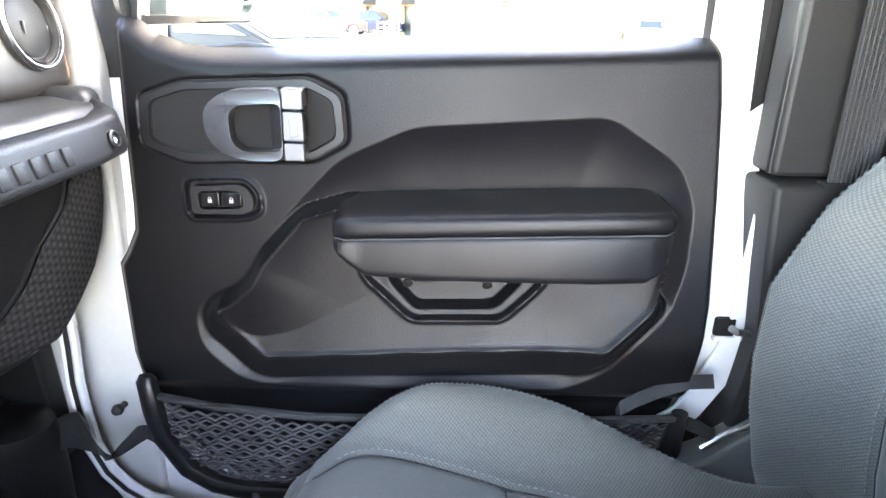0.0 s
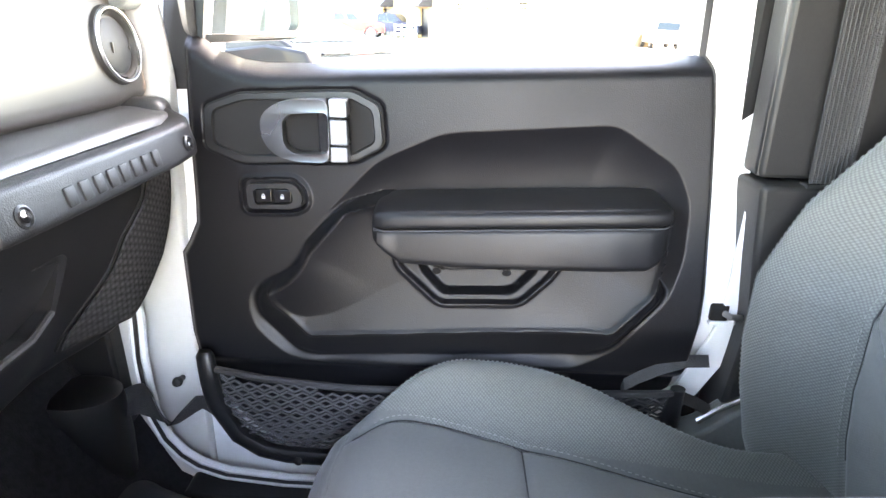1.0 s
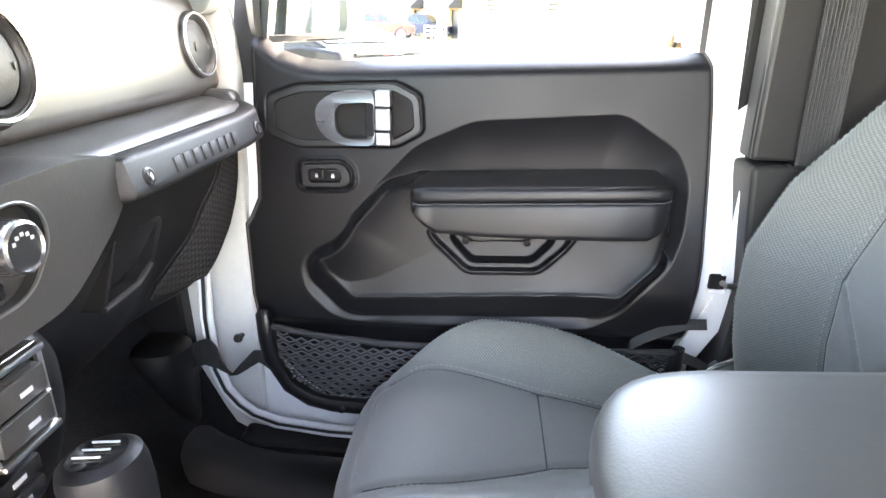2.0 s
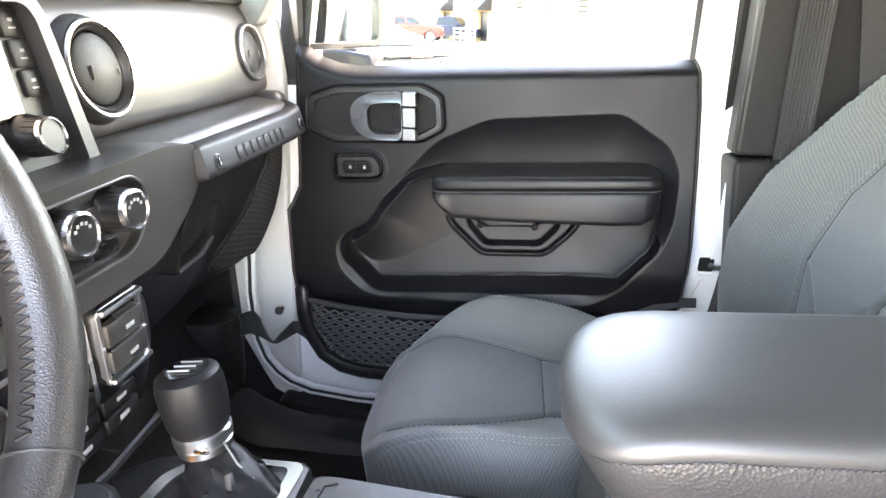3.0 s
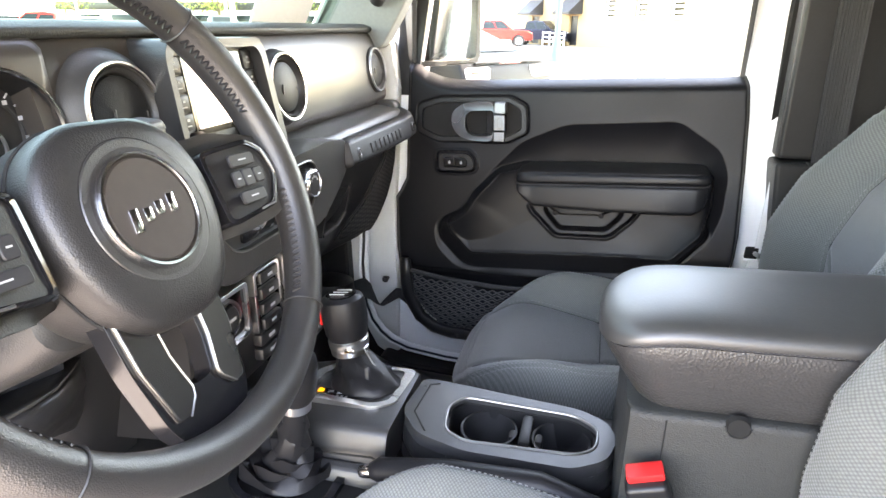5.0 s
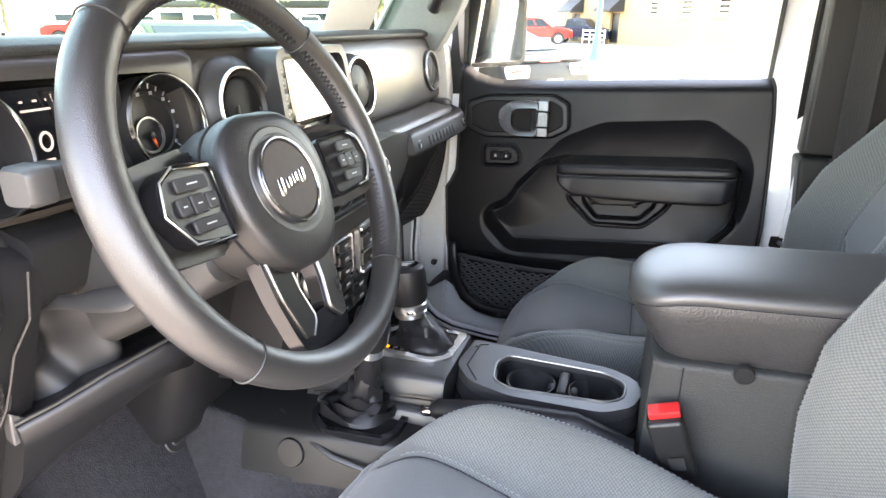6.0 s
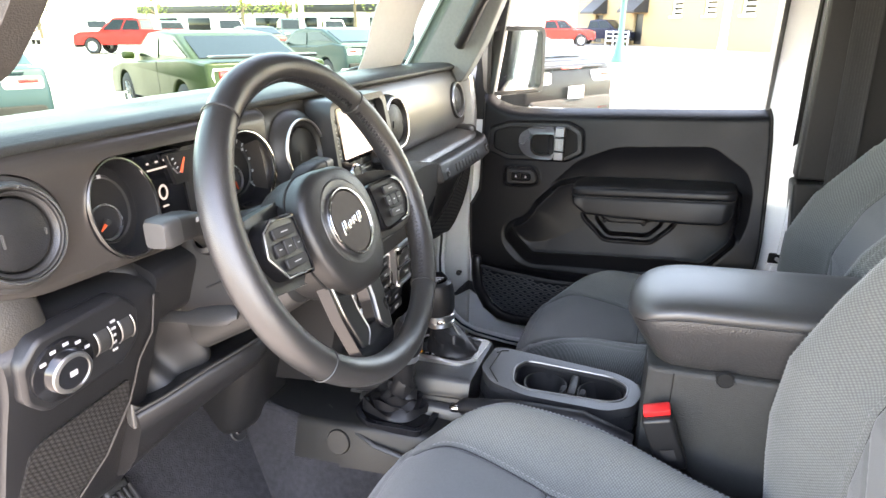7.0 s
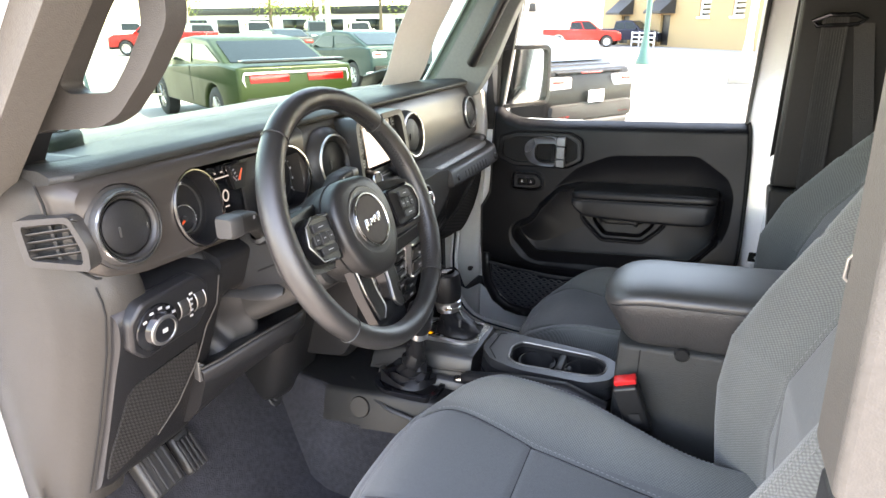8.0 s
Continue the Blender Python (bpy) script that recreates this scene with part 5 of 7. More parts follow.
part("lid_stitch", st, M_SEAM, box, "dark stitches along the lid seam")["kind"] = "stuff"
part("latch_notch", turned([(0, .002), (.011, .002), (.013, -.004)], (.222, -.1375, 1.050), (0, -1, 0), 24), M_HOLE, box)
part("notch_rim", bar([(.222 + .013 * math.cos(a), -.1385, 1.050 + .013 * math.sin(a)) for a in span(math.pi, 2 * math.pi, 14)], .0012, 5), M_TRIM, box)
part("bin_seam", bar([(.150, -.1370, 1.045), (.150, -.1350, .80)], .0012, 5), M_HOLE, box)

# buckle
bk = thing("seat_belt_buckle", (.16, -.165, .80), "black seat belt buckle with red button beside the console", "seat belt buckle")
turn = Matrix.Rotation(-.35, 4, "Y") @ Matrix.Rotation(.15, 4, "X")
part("housing", block((.150, -.165, .940), (.046, .026, .105), .006, 3, turn), M_BLACK, bk)
part("release_button", block((.132, -.166, .9945), (.040, .021, .010), .002, 2, turn), M_RED, bk, "red release button")
part("slot_mark", block((.158, -.1795, .925), (.020, .001, .022), 0, 1, turn), M_RUBBER, bk)
part("stalk", bar([(.165, -.164, .89), (.20, -.160, .82), (.22, -.158, .74)], .012, 8, flat=.5), M_WEB, bk)
copy_thing(bk, Matrix.Translation((.20, .165, .80)))


# ---------- steering wheel ----------
SW = Vector((-.2849, -.3688, 1.321))
TILT_W = .4123
sw = thing("steering_wheel", SW, "black leather steering wheel with silver lower spoke", "steering wheel")
WN = Vector((math.cos(TILT_W), 0, math.sin(TILT_W)))
WU = Vector((0, 1, 0))
WV = WN.cross(WU)
RW, RT = .1976, .0178
W_C, W_S = math.cos(radians(3.5)), math.sin(radians(3.5))


def wp(a, b, c=0.0):
    """A place on the wheel, which is turned a little clockwise: a to its right, b up, c towards the driver."""
    return SW + WU * (a * W_C + b * W_S) + WV * (b * W_C - a * W_S) + WN * c


def wplate(pts, c0, c1, holes=(), crown=0.0):
    bm = plate(pts, "z", c0, c1, holes)
    for v in bm.verts:
        v.co = wp(v.co.x, v.co.y, v.co.z - crown * (v.co.x ** 2 + v.co.y ** 2) * 40)
    return bm


def wplate_raw(pts, c0, c1, holes=()):
    return plate(pts, "z", c0, c1, holes)


def sunk(bm, sg, deep):
    """Lay a plate on the wheel with its front sinking towards the hub."""
    for v in bm.verts:
        a = abs(v.co.x)
        v.co = wp(v.co.x, v.co.y, v.co.z - deep * (1 - ramp(.086, .112, a)) * (v.co.z > -.02))
    return bm


def rim_pt(t, q, r):
    """A place on the rim's skin: t round the wheel from the top, q round its section (0: outside, 90: driver)."""
    d = RW + r * math.cos(q)
    return wp(d * math.sin(t), d * math.cos(t), r * math.sin(q))


rim = bmesh.new()
loft(rim, [[rim_pt(t, q, RT * (1 + .09 * ramp(.6, .9, abs(math.sin(t)))) * (1 - .02 * math.cos(2 * q))) for q in span(0, 2 * math.pi, 29)[:-1]] for t in span(0, 2 * math.pi, 161)], caps=False)
rimo = part("rim", rim, M_WHEEL, sw, "stitched black leather rim")
for t in (-43, 43, -136, 136):
    part("rim_seam", bar([rim_pt(radians(t), q, RT * 1.075) for q in span(0, 2 * math.pi, 25)[:-1]], .0011, 5, True), M_TRIM, rimo)
st = bmesh.new()
for a0, a1 in ((-41, 41), (98, 134), (-134, -98), (45, 72), (-72, -45)):
    n = int((a1 - a0) * 1.0)
    for i in range(n):
        t = radians(a0 + (a1 - a0) * i / n)
        q0, q1 = (2.62, 3.00) if i % 2 else (3.00, 2.62)
        tube(st, [rim_pt(t, q0, RT * 1.07), rim_pt(t + .016, q1, RT * 1.06)], .0011, 5)
part("rim_stitching", st, M_BLACK, rimo, "cross stitches along the inner rim")["kind"] = "stuff"

# airbag cover: a deep rounded barrel with a crowned front
hub = [(-.068, .046), (-.036, .066), (.036, .066), (.068, .046), (.081, .014), (.079, -.030), (.060, -.074), (.030, -.098), (-.030, -.098), (-.060, -.074), (-.079, -.030), (-.081, .014)]
hub_o = rnd(hub, .022, 5)
rings = []
for k, c in ((.94, -.066), (1.0, -.046), (1.0, -.010), (.992, -.002), (.97, .003), (.92, .0065), (.80, .0095), (.55, .0110), (.3, .0116), (.02, .0117)):
    rings.append([wp(a * k, -.012 + (b + .012) * k, c) for a, b in hub_o])
hb = part("airbag_cover", loft(bmesh.new(), rings), M_HUB, sw, "soft black hub cover")
part("cover_gap", bar([wp(a * 1.004, -.012 + (b + .012) * 1.004, -.020) for a, b in hub_o], .0016, 6, True), M_HOLE, hb)
EC = wp(0, -.009, .0105)
em = part("emblem", turned([(.0, .0030), (.039, .0030), (.040, .002), (.042, -.006)], EC, WN, 48), M_BADGE, hb, "round bronze-grey badge with plain silver bars")
part("emblem_ring", turned([(.0405, .001), (.0420, .0045), (.0440, .0045), (.0456, .000), (.0456, -.008), (.0405, -.008)], EC, WN, 56, True), M_CHROME, em)
part("outer_ring", turned([(.0462, -.006), (.0490, .0005), (.0550, .0005), (.0585, -.0025), (.0600, -.008), (.0600, -.016), (.0462, -.016)], EC, WN, 56, True), M_WHEEL, em)
part("outer_groove", bar([EC + (WU * math.cos(a) + WV * math.sin(a)) * .0565 + WN * -.0008 for a in span(0, 2 * math.pi, 49)[:-1]], .0007, 5, True), M_HOLE, em)
for a, h, b, lean in ((-.0215, .018, -.002, .10), (-.0080, .011, -.002, .08), (.0045, .011, -.001, .08), (.0180, .015, -.002, .10)):
    bmx = block((0, 0, 0), (.0082, h, .0030), .0012)
    for v in bmx.verts:
        v.co = wp(a + v.co.x + lean * v.co.y, -.009 + b + v.co.y + .16 * a, .0142 + v.co.z)
    part("badge_bar", bmx, M_CHROME, em)
for sg in (-1, 1):
    cover = [(sg * .060, .046), (sg * .105, .044), (sg * .160, .036), (sg * .190, .030), (sg * .192, -.036), (sg * .165, -.050), (sg * .110, -.054), (sg * .060, -.050)]
    sp = part("side_spoke", sunk(wplate_raw(rnd(cover, .012), -.034, .000), sg, .035), M_HUB, sw, bevel=.008, seg=4)
    fr_o = [(sg * .086, .027), (sg * .142, .029), (sg * .164, .017), (sg * .170, -.010), (sg * .150, -.039), (sg * .088, -.045)]
    fr_i = [(sg * .090, .0225), (sg * .140, .0245), (sg * .1595, .0145), (sg * .165, -.0095), (sg * .1475, -.0345), (sg * .092, -.0405)]
    part("button_frame", sunk(wplate_raw(rnd(fr_o, .009), -.030, .0130, [rnd(fr_i, .007)]), sg, .012), M_GLOSS, sp, "gloss black button frame", bevel=.002)
    edge = [(sg * .142, .0268), (sg * .1595, .0165), (sg * .1672, -.0098), (sg * .1487, -.0368), (sg * .125, -.0385)]
    part("frame_edge", bar([wp(a, b, .0130) for a, b in edge], .0011, 6), M_SPOKE, sp, "thin satin edge")
    pd = part("button_pad", sunk(wplate_raw(rnd(fr_i, .007), -.030, .0100), sg, .012), M_BLACK, sp)
    keys = [((sg * .127, .011), .036, .012), ((sg * .124, -.024), .036, .012), ((sg * .1115, -.006), .012, .015), ((sg * .127, -.006), .015, .017), ((sg * .1435, -.006), .013, .015)]
    for (ka, kb), kw, kh in keys:
        part("button", wplate(rnd([(ka - kw / 2, kb - kh / 2), (ka + kw / 2, kb - kh / 2), (ka + kw / 2, kb + kh / 2), (ka - kw / 2, kb + kh / 2)], .003, 3), .0085, .0122), M_RUBBER, pd, bevel=.001)
        part("key_mark", wplate([(ka - kw * .16, kb - .0006), (ka + kw * .16, kb - .0006), (ka + kw * .16, kb + .0006), (ka - kw * .16, kb + .0006)], .0122, .0126), M_MARK, pd)
lo_o = [(-.058, -.055), (.058, -.055), (.056, -.115), (.047, -.166), (.036, -.186), (-.036, -.186), (-.047, -.166), (-.056, -.115)]
lo_i = [(-.021, -.070), (.021, -.070), (.019, -.116), (.013, -.143), (.009, -.147), (-.009, -.147), (-.013, -.143), (-.019, -.116)]
ls_ = part("lower_spoke", wplate(rnd(lo_o, .010), -.036, -.018, [rnd(lo_i, .006)]), M_GLOSS, sw, "gloss black lower spoke with silver legs", bevel=.006, seg=3)
for sg in (-1, 1):
    leg = [(sg * .0550, -.070), (sg * .0240, -.072), (sg * .0220, -.116), (sg * .0150, -.146), (sg * .0165, -.154), (sg * .0290, -.166), (sg * .0410, -.164), (sg * .0525, -.116)]
    sl = part("spoke_leg", wplate(rnd(leg, .004), -.020, -.0135), M_LEG, ls_, "dark satin leg", bevel=.0025)
    part("leg_edge", bar([wp(a, b, -.0132) for a, b in ((sg * .0245, -.074), (sg * .0225, -.116), (sg * .0155, -.146), (sg * .0175, -.153), (sg * .0290, -.1645))], .0009, 6), M_SPOKE, sl, "satin inner edge")

# column, stalks and tilt lever
colm = thing("steering_column", (-.45, -.3645, 1.25), "steering column with black shrouds and stalks", "steering column")
part("shroud", loft(bmesh.new(), [[wp(a, b, c) for a, b in rnd([(-s_, -s_ * 1.25), (s_, -s_ * 1.25), (s_ * .9, s_ * .7), (-s_ * .9, s_ * .7)], .03, 5)] for s_, c in ((.052, -.060), (.068, -.072), (.074, -.10), (.078, -.16), (.084, -.24))]), M_TRIM, colm, "dark grey column shroud")
part("shroud_seam", bar([wp(-.0725, -.020, -.09), wp(-.0765, -.022, -.13), wp(-.0800, -.024, -.18)], .0012, 5), M_HOLE, colm)
def stalk_ring(c, w, h, d):
    """Rounded section across a stalk that runs along y."""
    return [(c[0] + a, c[1] + .12 * a, c[2] + b) for a, b in rnd([(-w, -h), (w, -h + d), (w, h - d), (-w, h)], min(w, h) * .45, 4)]


for sg, lab in ((-1, "column stalk with a broad grey end"), (1, "column stalk on the far side")):
    def sy(q):
        return -.3688 + sg * q
    path = [((-.430, sy(.050), 1.285), .010, .010, 0), ((-.424, sy(.085), 1.300), .011, .011, 0), ((-.418, sy(.105), 1.322), .013, .013, 0), ((-.414, sy(.118), 1.334), .015, .0155, .001), ((-.412, sy(.135), 1.337), .015, .0165, .001), ((-.411, sy(.1535), 1.338), .0145, .0165, .001)]
    stalk = part("stalk", loft(bmesh.new(), [stalk_ring(*q) for q in path]), M_TRIM, colm, lab, bevel=0)
    tip = [((-.411, sy(.1540), 1.338), .0140, .0160, .001), ((-.4105, sy(.1545), 1.338), .0155, .0178, .002), ((-.410, sy(.172), 1.338), .0155, .0178, .002), ((-.410, sy(.1775), 1.338), .0125, .0148, .001)]
    part("end_knob", loft(bmesh.new(), [stalk_ring(*q) for q in tip]), M_LID, stalk, "lighter grey turning end")
    for i in range(3):
        part("stalk_mark", block((-.3978, sy(.126 + .0085 * i), 1.343 - .001 * i), (.0008, .0042, .005), 0), M_MARK, stalk)
    part("stalk_boot", turned([(.012, -.006), (.017, -.003), (.018, .006), (.013, .010)], (-.425, sy(.084), 1.298), Vector((.1, sg, .9)), 24), M_BLACK, stalk)
part("tilt_lever", bar([(-.50, -.486, 1.196), (-.47, -.487, 1.202), (-.445, -.488, 1.206), (-.43, -.488, 1.210), (-.40, -.489, 1.217), (-.375, -.490, 1.223), (-.362, -.490, 1.226)], [.009, .008, .008, .012, .014, .013, .006], 14, flat=.40), M_TRIM, colm, "flat tilt lever")
def drape(u, v):
    """Folded cloth that hangs from the column to the bolster; u across, v down."""
    y = -.535 + .245 * u
    fold = .020 * math.sin(11 * u + 3.5 * v) + .012 * math.sin(25 * u - 6 * v + 1) + .006 * math.sin(19 * v + 9 * u)
    return (-.515 + .030 * (1 - v) * ramp(0, .4, u) + fold * ramp(0, .15, v) - .02 * v, y, 1.300 - .25 * v + .03 * u * v)


part("column_boot", sheet(drape, span(0, 1, 60), span(0, 1, 40), .003), M_RUBBER, colm, "crumpled black cloth boot")


# ---------- body round the cabin ----------
ws = thing("windshield", (-.70, 0, 1.40), "raked windshield with a paper sheet behind it", "windshield", kind="structure")


def ws_pt(y, z):
    return (-.815 + .42 * y * y + (z - 1.40) * .62, y, z)


part("pane", sheet(lambda y, z: ws_pt(y, z), span(-.68, .68, 24), span(1.385, 1.74, 8), .005), M_WSGLASS, ws, "clear laminated glass").visible_shadow = False
part("lower_seal", bar([ws_pt(y, 1.402) for y in span(-.66, .66, 20)], .006, 6), M_RUBBER, ws)
header = thing("windshield_header", (-.45, 0, 1.74), "windshield header rail above the glass", "header rail", kind="structure")
part("rail", bar([ws_pt(y, 1.75) for y in span(-.70, .70, 20)], .035, 10), M_PILLAR, header)
paper = solo("paper_sheet", sheet(lambda u, v: Vector(ws_pt(.455 + .135 * u - .06 * v + .02 * u * v, 1.440 + .27 * v)) + Vector((.012 + .004 * math.sin(9 * v), 0, 0)), span(0, 1, 8), span(0, 1, 20), .001), M_PAPER, "grey paper sheet hanging inside the windshield", "paper sheet")
for y0, y1 in ((-.46, .02), (.08, .56)):
    w = thing("wiper", (-.93, y0, 1.40), "black wiper resting on the windshield", "wiper", "wipers")
    part("arm", bar([(-.93, y0, 1.40), Vector(ws_pt((y0 + y1) / 2, 1.405)) + Vector((-.02, 0, 0)), Vector(ws_pt(y1, 1.400)) + Vector((-.015, 0, 0))], .004, 6), M_RUBBER, w)
    part("blade", bar([Vector(ws_pt(y, 1.402 + .010 * math.sin((y - y0) / (y1 - y0) * math.pi))) + Vector((-.010, 0, 0)) for y in span(y0 + .12, y1 + .06, 8)], .0045, 6), M_RUBBER, w)
body = thing("car_body", (0, 0, .55), "white painted body of the parked vehicle", "car body", kind="structure")
part("cowl", block((-1.02, 0, 1.36), (.22, 1.36, .05), .015), M_BLACK, body, "black plastic cowl")
part("hood", block((-1.75, 0, 1.165), (1.30, 1.25, .10), .04, 3), M_WHITE, body)
part("firewall", block((-.93, 0, 1.0), (.04, 1.40, .72), .01), M_HOLE, body)

# passenger side front pillar
pR = thing("pillar_right", (-.50, .68, 1.40), "grey-green front pillar trim, lightened against shade, with grab handle", "pillar", kind="structure")
part("post", plate(rnd([(-.665, 1.395), (-.645, 1.425), (-.43, 1.78), (-.25, 1.78), (-.335, 1.66), (-.405, 1.50), (-.44, 1.44), (-.47, 1.395)], .015), "y", .655, .705), M_PILLAR_R, pR, bevel=.012, seg=3)
part("glass_edge", bar([(-.655, .648, 1.41), (-.43, .648, 1.78)], .006, 6), M_WHITE, pR)
gh = part("grab_handle", bar([(-.470, .640, 1.500), (-.452, .618, 1.520), (-.400, .615, 1.615), (-.355, .615, 1.70), (-.33, .640, 1.75)], .017, 12), M_BLACK, pR, "black rubber grab handle")
part("inner_grip", bar([(-.452, .630, 1.535), (-.385, .630, 1.660)], .010, 8, flat=1.6), M_TRIM, gh)
hp = [(-.60, .55), (-.455, .55), (-.455, 1.05), (-.445, 1.30), (-.455, 1.41), (-.56, 1.44), (-.60, 1.40)]
# a greyer white than the body paint
part("hinge_post", plate(rnd(hp, .01), "y", .705, .74), mat("grey_white_paint", (.55, .55, .53), .45, vary=.03), pR, bevel=.006)
part("kick_trim", loft(bmesh.new(), [[(cx + r_ * math.cos(t), .612 + r_ * .7 * math.sin(t), z) for t in span(0, 2 * math.pi, 33)[:-1]] for cx, r_, z in ((-.640, .086, .58), (-.632, .086, .72), (-.628, .080, .785), (-.622, .072, .806), (-.615, .052, .812), (-.61, .01, .813))]), M_BLACK, pR, "black kick panel trim")

part("kick_panel", plate(rnd([(-.95, .55), (-.95, 1.38), (-.60, 1.38), (-.585, .95), (-.575, .55)], .01), "y", .66, .70), M_BLACK, pR, bevel=.006)

# door opening: seal, flange, strap and sill
op = thing("door_opening", (0, .64, .60), "white door opening flange with rubber seal", "door opening", kind="structure")
curve = [(-.535, 1.25), (-.538, 1.05), (-.543, .91), (-.548, .842), (-.546, .781), (-.541, .722), (-.524, .672), (-.499, .638), (-.470, .615), (-.42, .596), (-.31, .583), (-.10, .578), (.25, .578)]


def inward(x, y, z, d):
    """A place moved by d towards the middle of the door opening."""
    v = Vector((0 - x, 0, 1.05 - z)).normalized()
    return (x + v.x * d, y, z + v.z * d)


part("flange", bar([inward(x, .660, z, .004) for x, z in curve], .006, 8), M_WHITE, op)
part("seal", bar([inward(x, .658, z, .0125) for x, z in curve], .0045, 8), M_RUBBER, op)
part("inner_flange", bar([inward(x, .662, z, .021) for x, z in curve], .007, 8), M_WHITE, op)
sill = rnd([(.40, .50), (.42, .545), (.47, .590), (.54, .612), (.60, .608), (.640, .585), (.645, .50)], .022, 5)
part("sill_trim", loft(bmesh.new(), [[(x, y, z + k) for y, z in sill] for x, k in ((-.68, .16), (-.62, .10), (-.57, .045), (-.52, .005), (-.46, -.022), (-.40, -.034), (-.20, -.040), (.45, -.04))]), M_CONS, op, "smooth black sill trim")
# added dark block: keeps sunlit ground from showing under the door
part("rocker_sill", plate(rnd([(-.50, .40), (-.50, .572), (-.44, .556), (.30, .548), (.50, .60), (.60, .60), (.60, .40)], .03), "y", .652, .757), M_TUNNEL, op, "black block that closes the gap under the door", bevel=.006)
strap = thing("check_strap", (-.50, .63, .78), "black webbing door check strap", "strap")
SX = [(0, -.600), (.15, -.558), (.30, -.522), (.42, -.497), (.52, -.480), (.60, -.468), (.68, -.452), (.80, -.428), (.90, -.405), (1, -.375)]
SZ = [(0, .764), (.15, .774), (.30, .790), (.42, .786), (.52, .768), (.60, .752), (.68, .766), (.80, .785), (.90, .776), (1, .770)]
SWD = [(0, .042), (.42, .042), (.52, .032), (.60, .014), (.68, .026), (.80, .036), (1, .040)]
part("webbing", sheet(lambda u, v: (lerp(SX, u), .618 + .012 * math.sin(u * 9) + (v - .5) * .03 * math.sin(7 * u), lerp(SZ, u) + (v - .5) * lerp(SWD, u)), span(0, 1, 60), span(0, 1, 5), .003), M_BELT, strap)
part("stud", turned([(0, .012), (.007, .010), (.009, .004), (.007, -.002), (.005, -.006), (.005, -.016)], (-.467, .645, .812), (0, -1, .2), 16), M_RUBBER, strap)

# passenger side centre pillar
bR = thing("pillar_middle_right", (.50, .68, .62), "charcoal centre pillar trim beside the door", "pillar", kind="structure")
part("upper_trim", plate(rnd([(.440, 1.187), (.428, 1.78), (.66, 1.78), (.66, 1.187)], .01), "y", .665, .72), M_BPIL, bR, bevel=.014, seg=3)
part("trim_edge", bar([(.442, .675, 1.19), (.430, .675, 1.78)], .005, 6), M_BLACK, bR)
part("lower_trim", plate(rnd([(.440, .60), (.446, .80), (.456, .90), (.460, .957), (.446, 1.062), (.433, 1.182), (.67, 1.186), (.69, .60)], .012), "y", .640, .72), M_BPIL, bR, bevel=.014, seg=3)
part("gap", plate([(.43, .60), (.43, 1.78), (.50, 1.78), (.50, .60)], "y", .73, .76), M_HOLE, bR)
belt = thing("seat_belt", (.56, .65, 1.19), "black seat belt running down the centre pillar", "seat belt")
part("loose_webbing", sheet(lambda u, v: (.575 + .08 * u + (v - .5) * .046, .650 - .02 * u, 1.635 - .43 * u), span(0, 1, 12), span(0, 1, 5), .002), M_BELT, belt)
part("guide_loop", bar([(.458, .640, 1.640), (.49, .630, 1.655), (.55, .630, 1.655), (.575, .640, 1.645), (.56, .645, 1.632), (.51, .640, 1.630), (.47, .645, 1.628)], .006, 8, True), M_GLOSS, belt, "black guide loop")

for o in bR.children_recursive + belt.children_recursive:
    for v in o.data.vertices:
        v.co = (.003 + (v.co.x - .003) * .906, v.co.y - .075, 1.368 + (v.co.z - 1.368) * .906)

part("webbing", sheet(lambda u, v: (.481 - .020 * u + (v - .5) * .054, .572 - .006 * u + .003 * math.sin(v * 3.14), 1.195 + .43 * u), span(0, 1, 14), span(0, 1, 7), .002), M_BELT, belt, "ribbed black webbing")
rb = bmesh.new()
for i in range(9):
    v_ = (i + .5) / 9 - .5
    tube(rb, [(.481 - .020 * u + v_ * .050, .5705 - .006 * u, 1.195 + .43 * u) for u in span(0, 1, 8)], .0011, 5)
part("webbing_ribs", rb, M_BELT, belt)["kind"] = "stuff"
part("belt_slot", block((.481, .574, 1.2005), (.064, .020, .006), .002), M_HOLE, bR)
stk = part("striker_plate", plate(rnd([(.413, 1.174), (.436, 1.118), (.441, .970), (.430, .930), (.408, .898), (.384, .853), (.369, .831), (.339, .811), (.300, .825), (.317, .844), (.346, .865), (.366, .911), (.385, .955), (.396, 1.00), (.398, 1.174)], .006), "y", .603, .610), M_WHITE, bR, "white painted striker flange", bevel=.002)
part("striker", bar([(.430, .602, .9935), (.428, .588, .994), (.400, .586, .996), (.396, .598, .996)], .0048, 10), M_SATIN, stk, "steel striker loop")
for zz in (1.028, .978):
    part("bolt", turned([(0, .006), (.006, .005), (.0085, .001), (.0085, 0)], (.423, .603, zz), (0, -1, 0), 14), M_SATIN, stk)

# driver side front pillar and handle
pL = thing("pillar_left", (-.50, -.72, 1.40), "front pillar in a sunlit taupe tone with looped grab handle", "pillar", kind="structure")
part("post", plate(rnd([(-.66, 1.41), (-.57, 1.50), (-.26, 1.80), (-.17, 1.80), (-.350, 1.652), (-.565, 1.425), (-.60, 1.395)], .01), "y", -.765, -.715), M_PILLAR, pL, bevel=.012, seg=3)
part("inner_post", plate(rnd([(-.66, 1.40), (-.45, 1.62), (-.33, 1.80), (-.27, 1.80), (-.40, 1.638), (-.434, 1.607), (-.486, 1.539), (-.545, 1.480), (-.60, 1.40)], .01), "y", -.720, -.67), M_BLACK, pL, bevel=.010, seg=3)
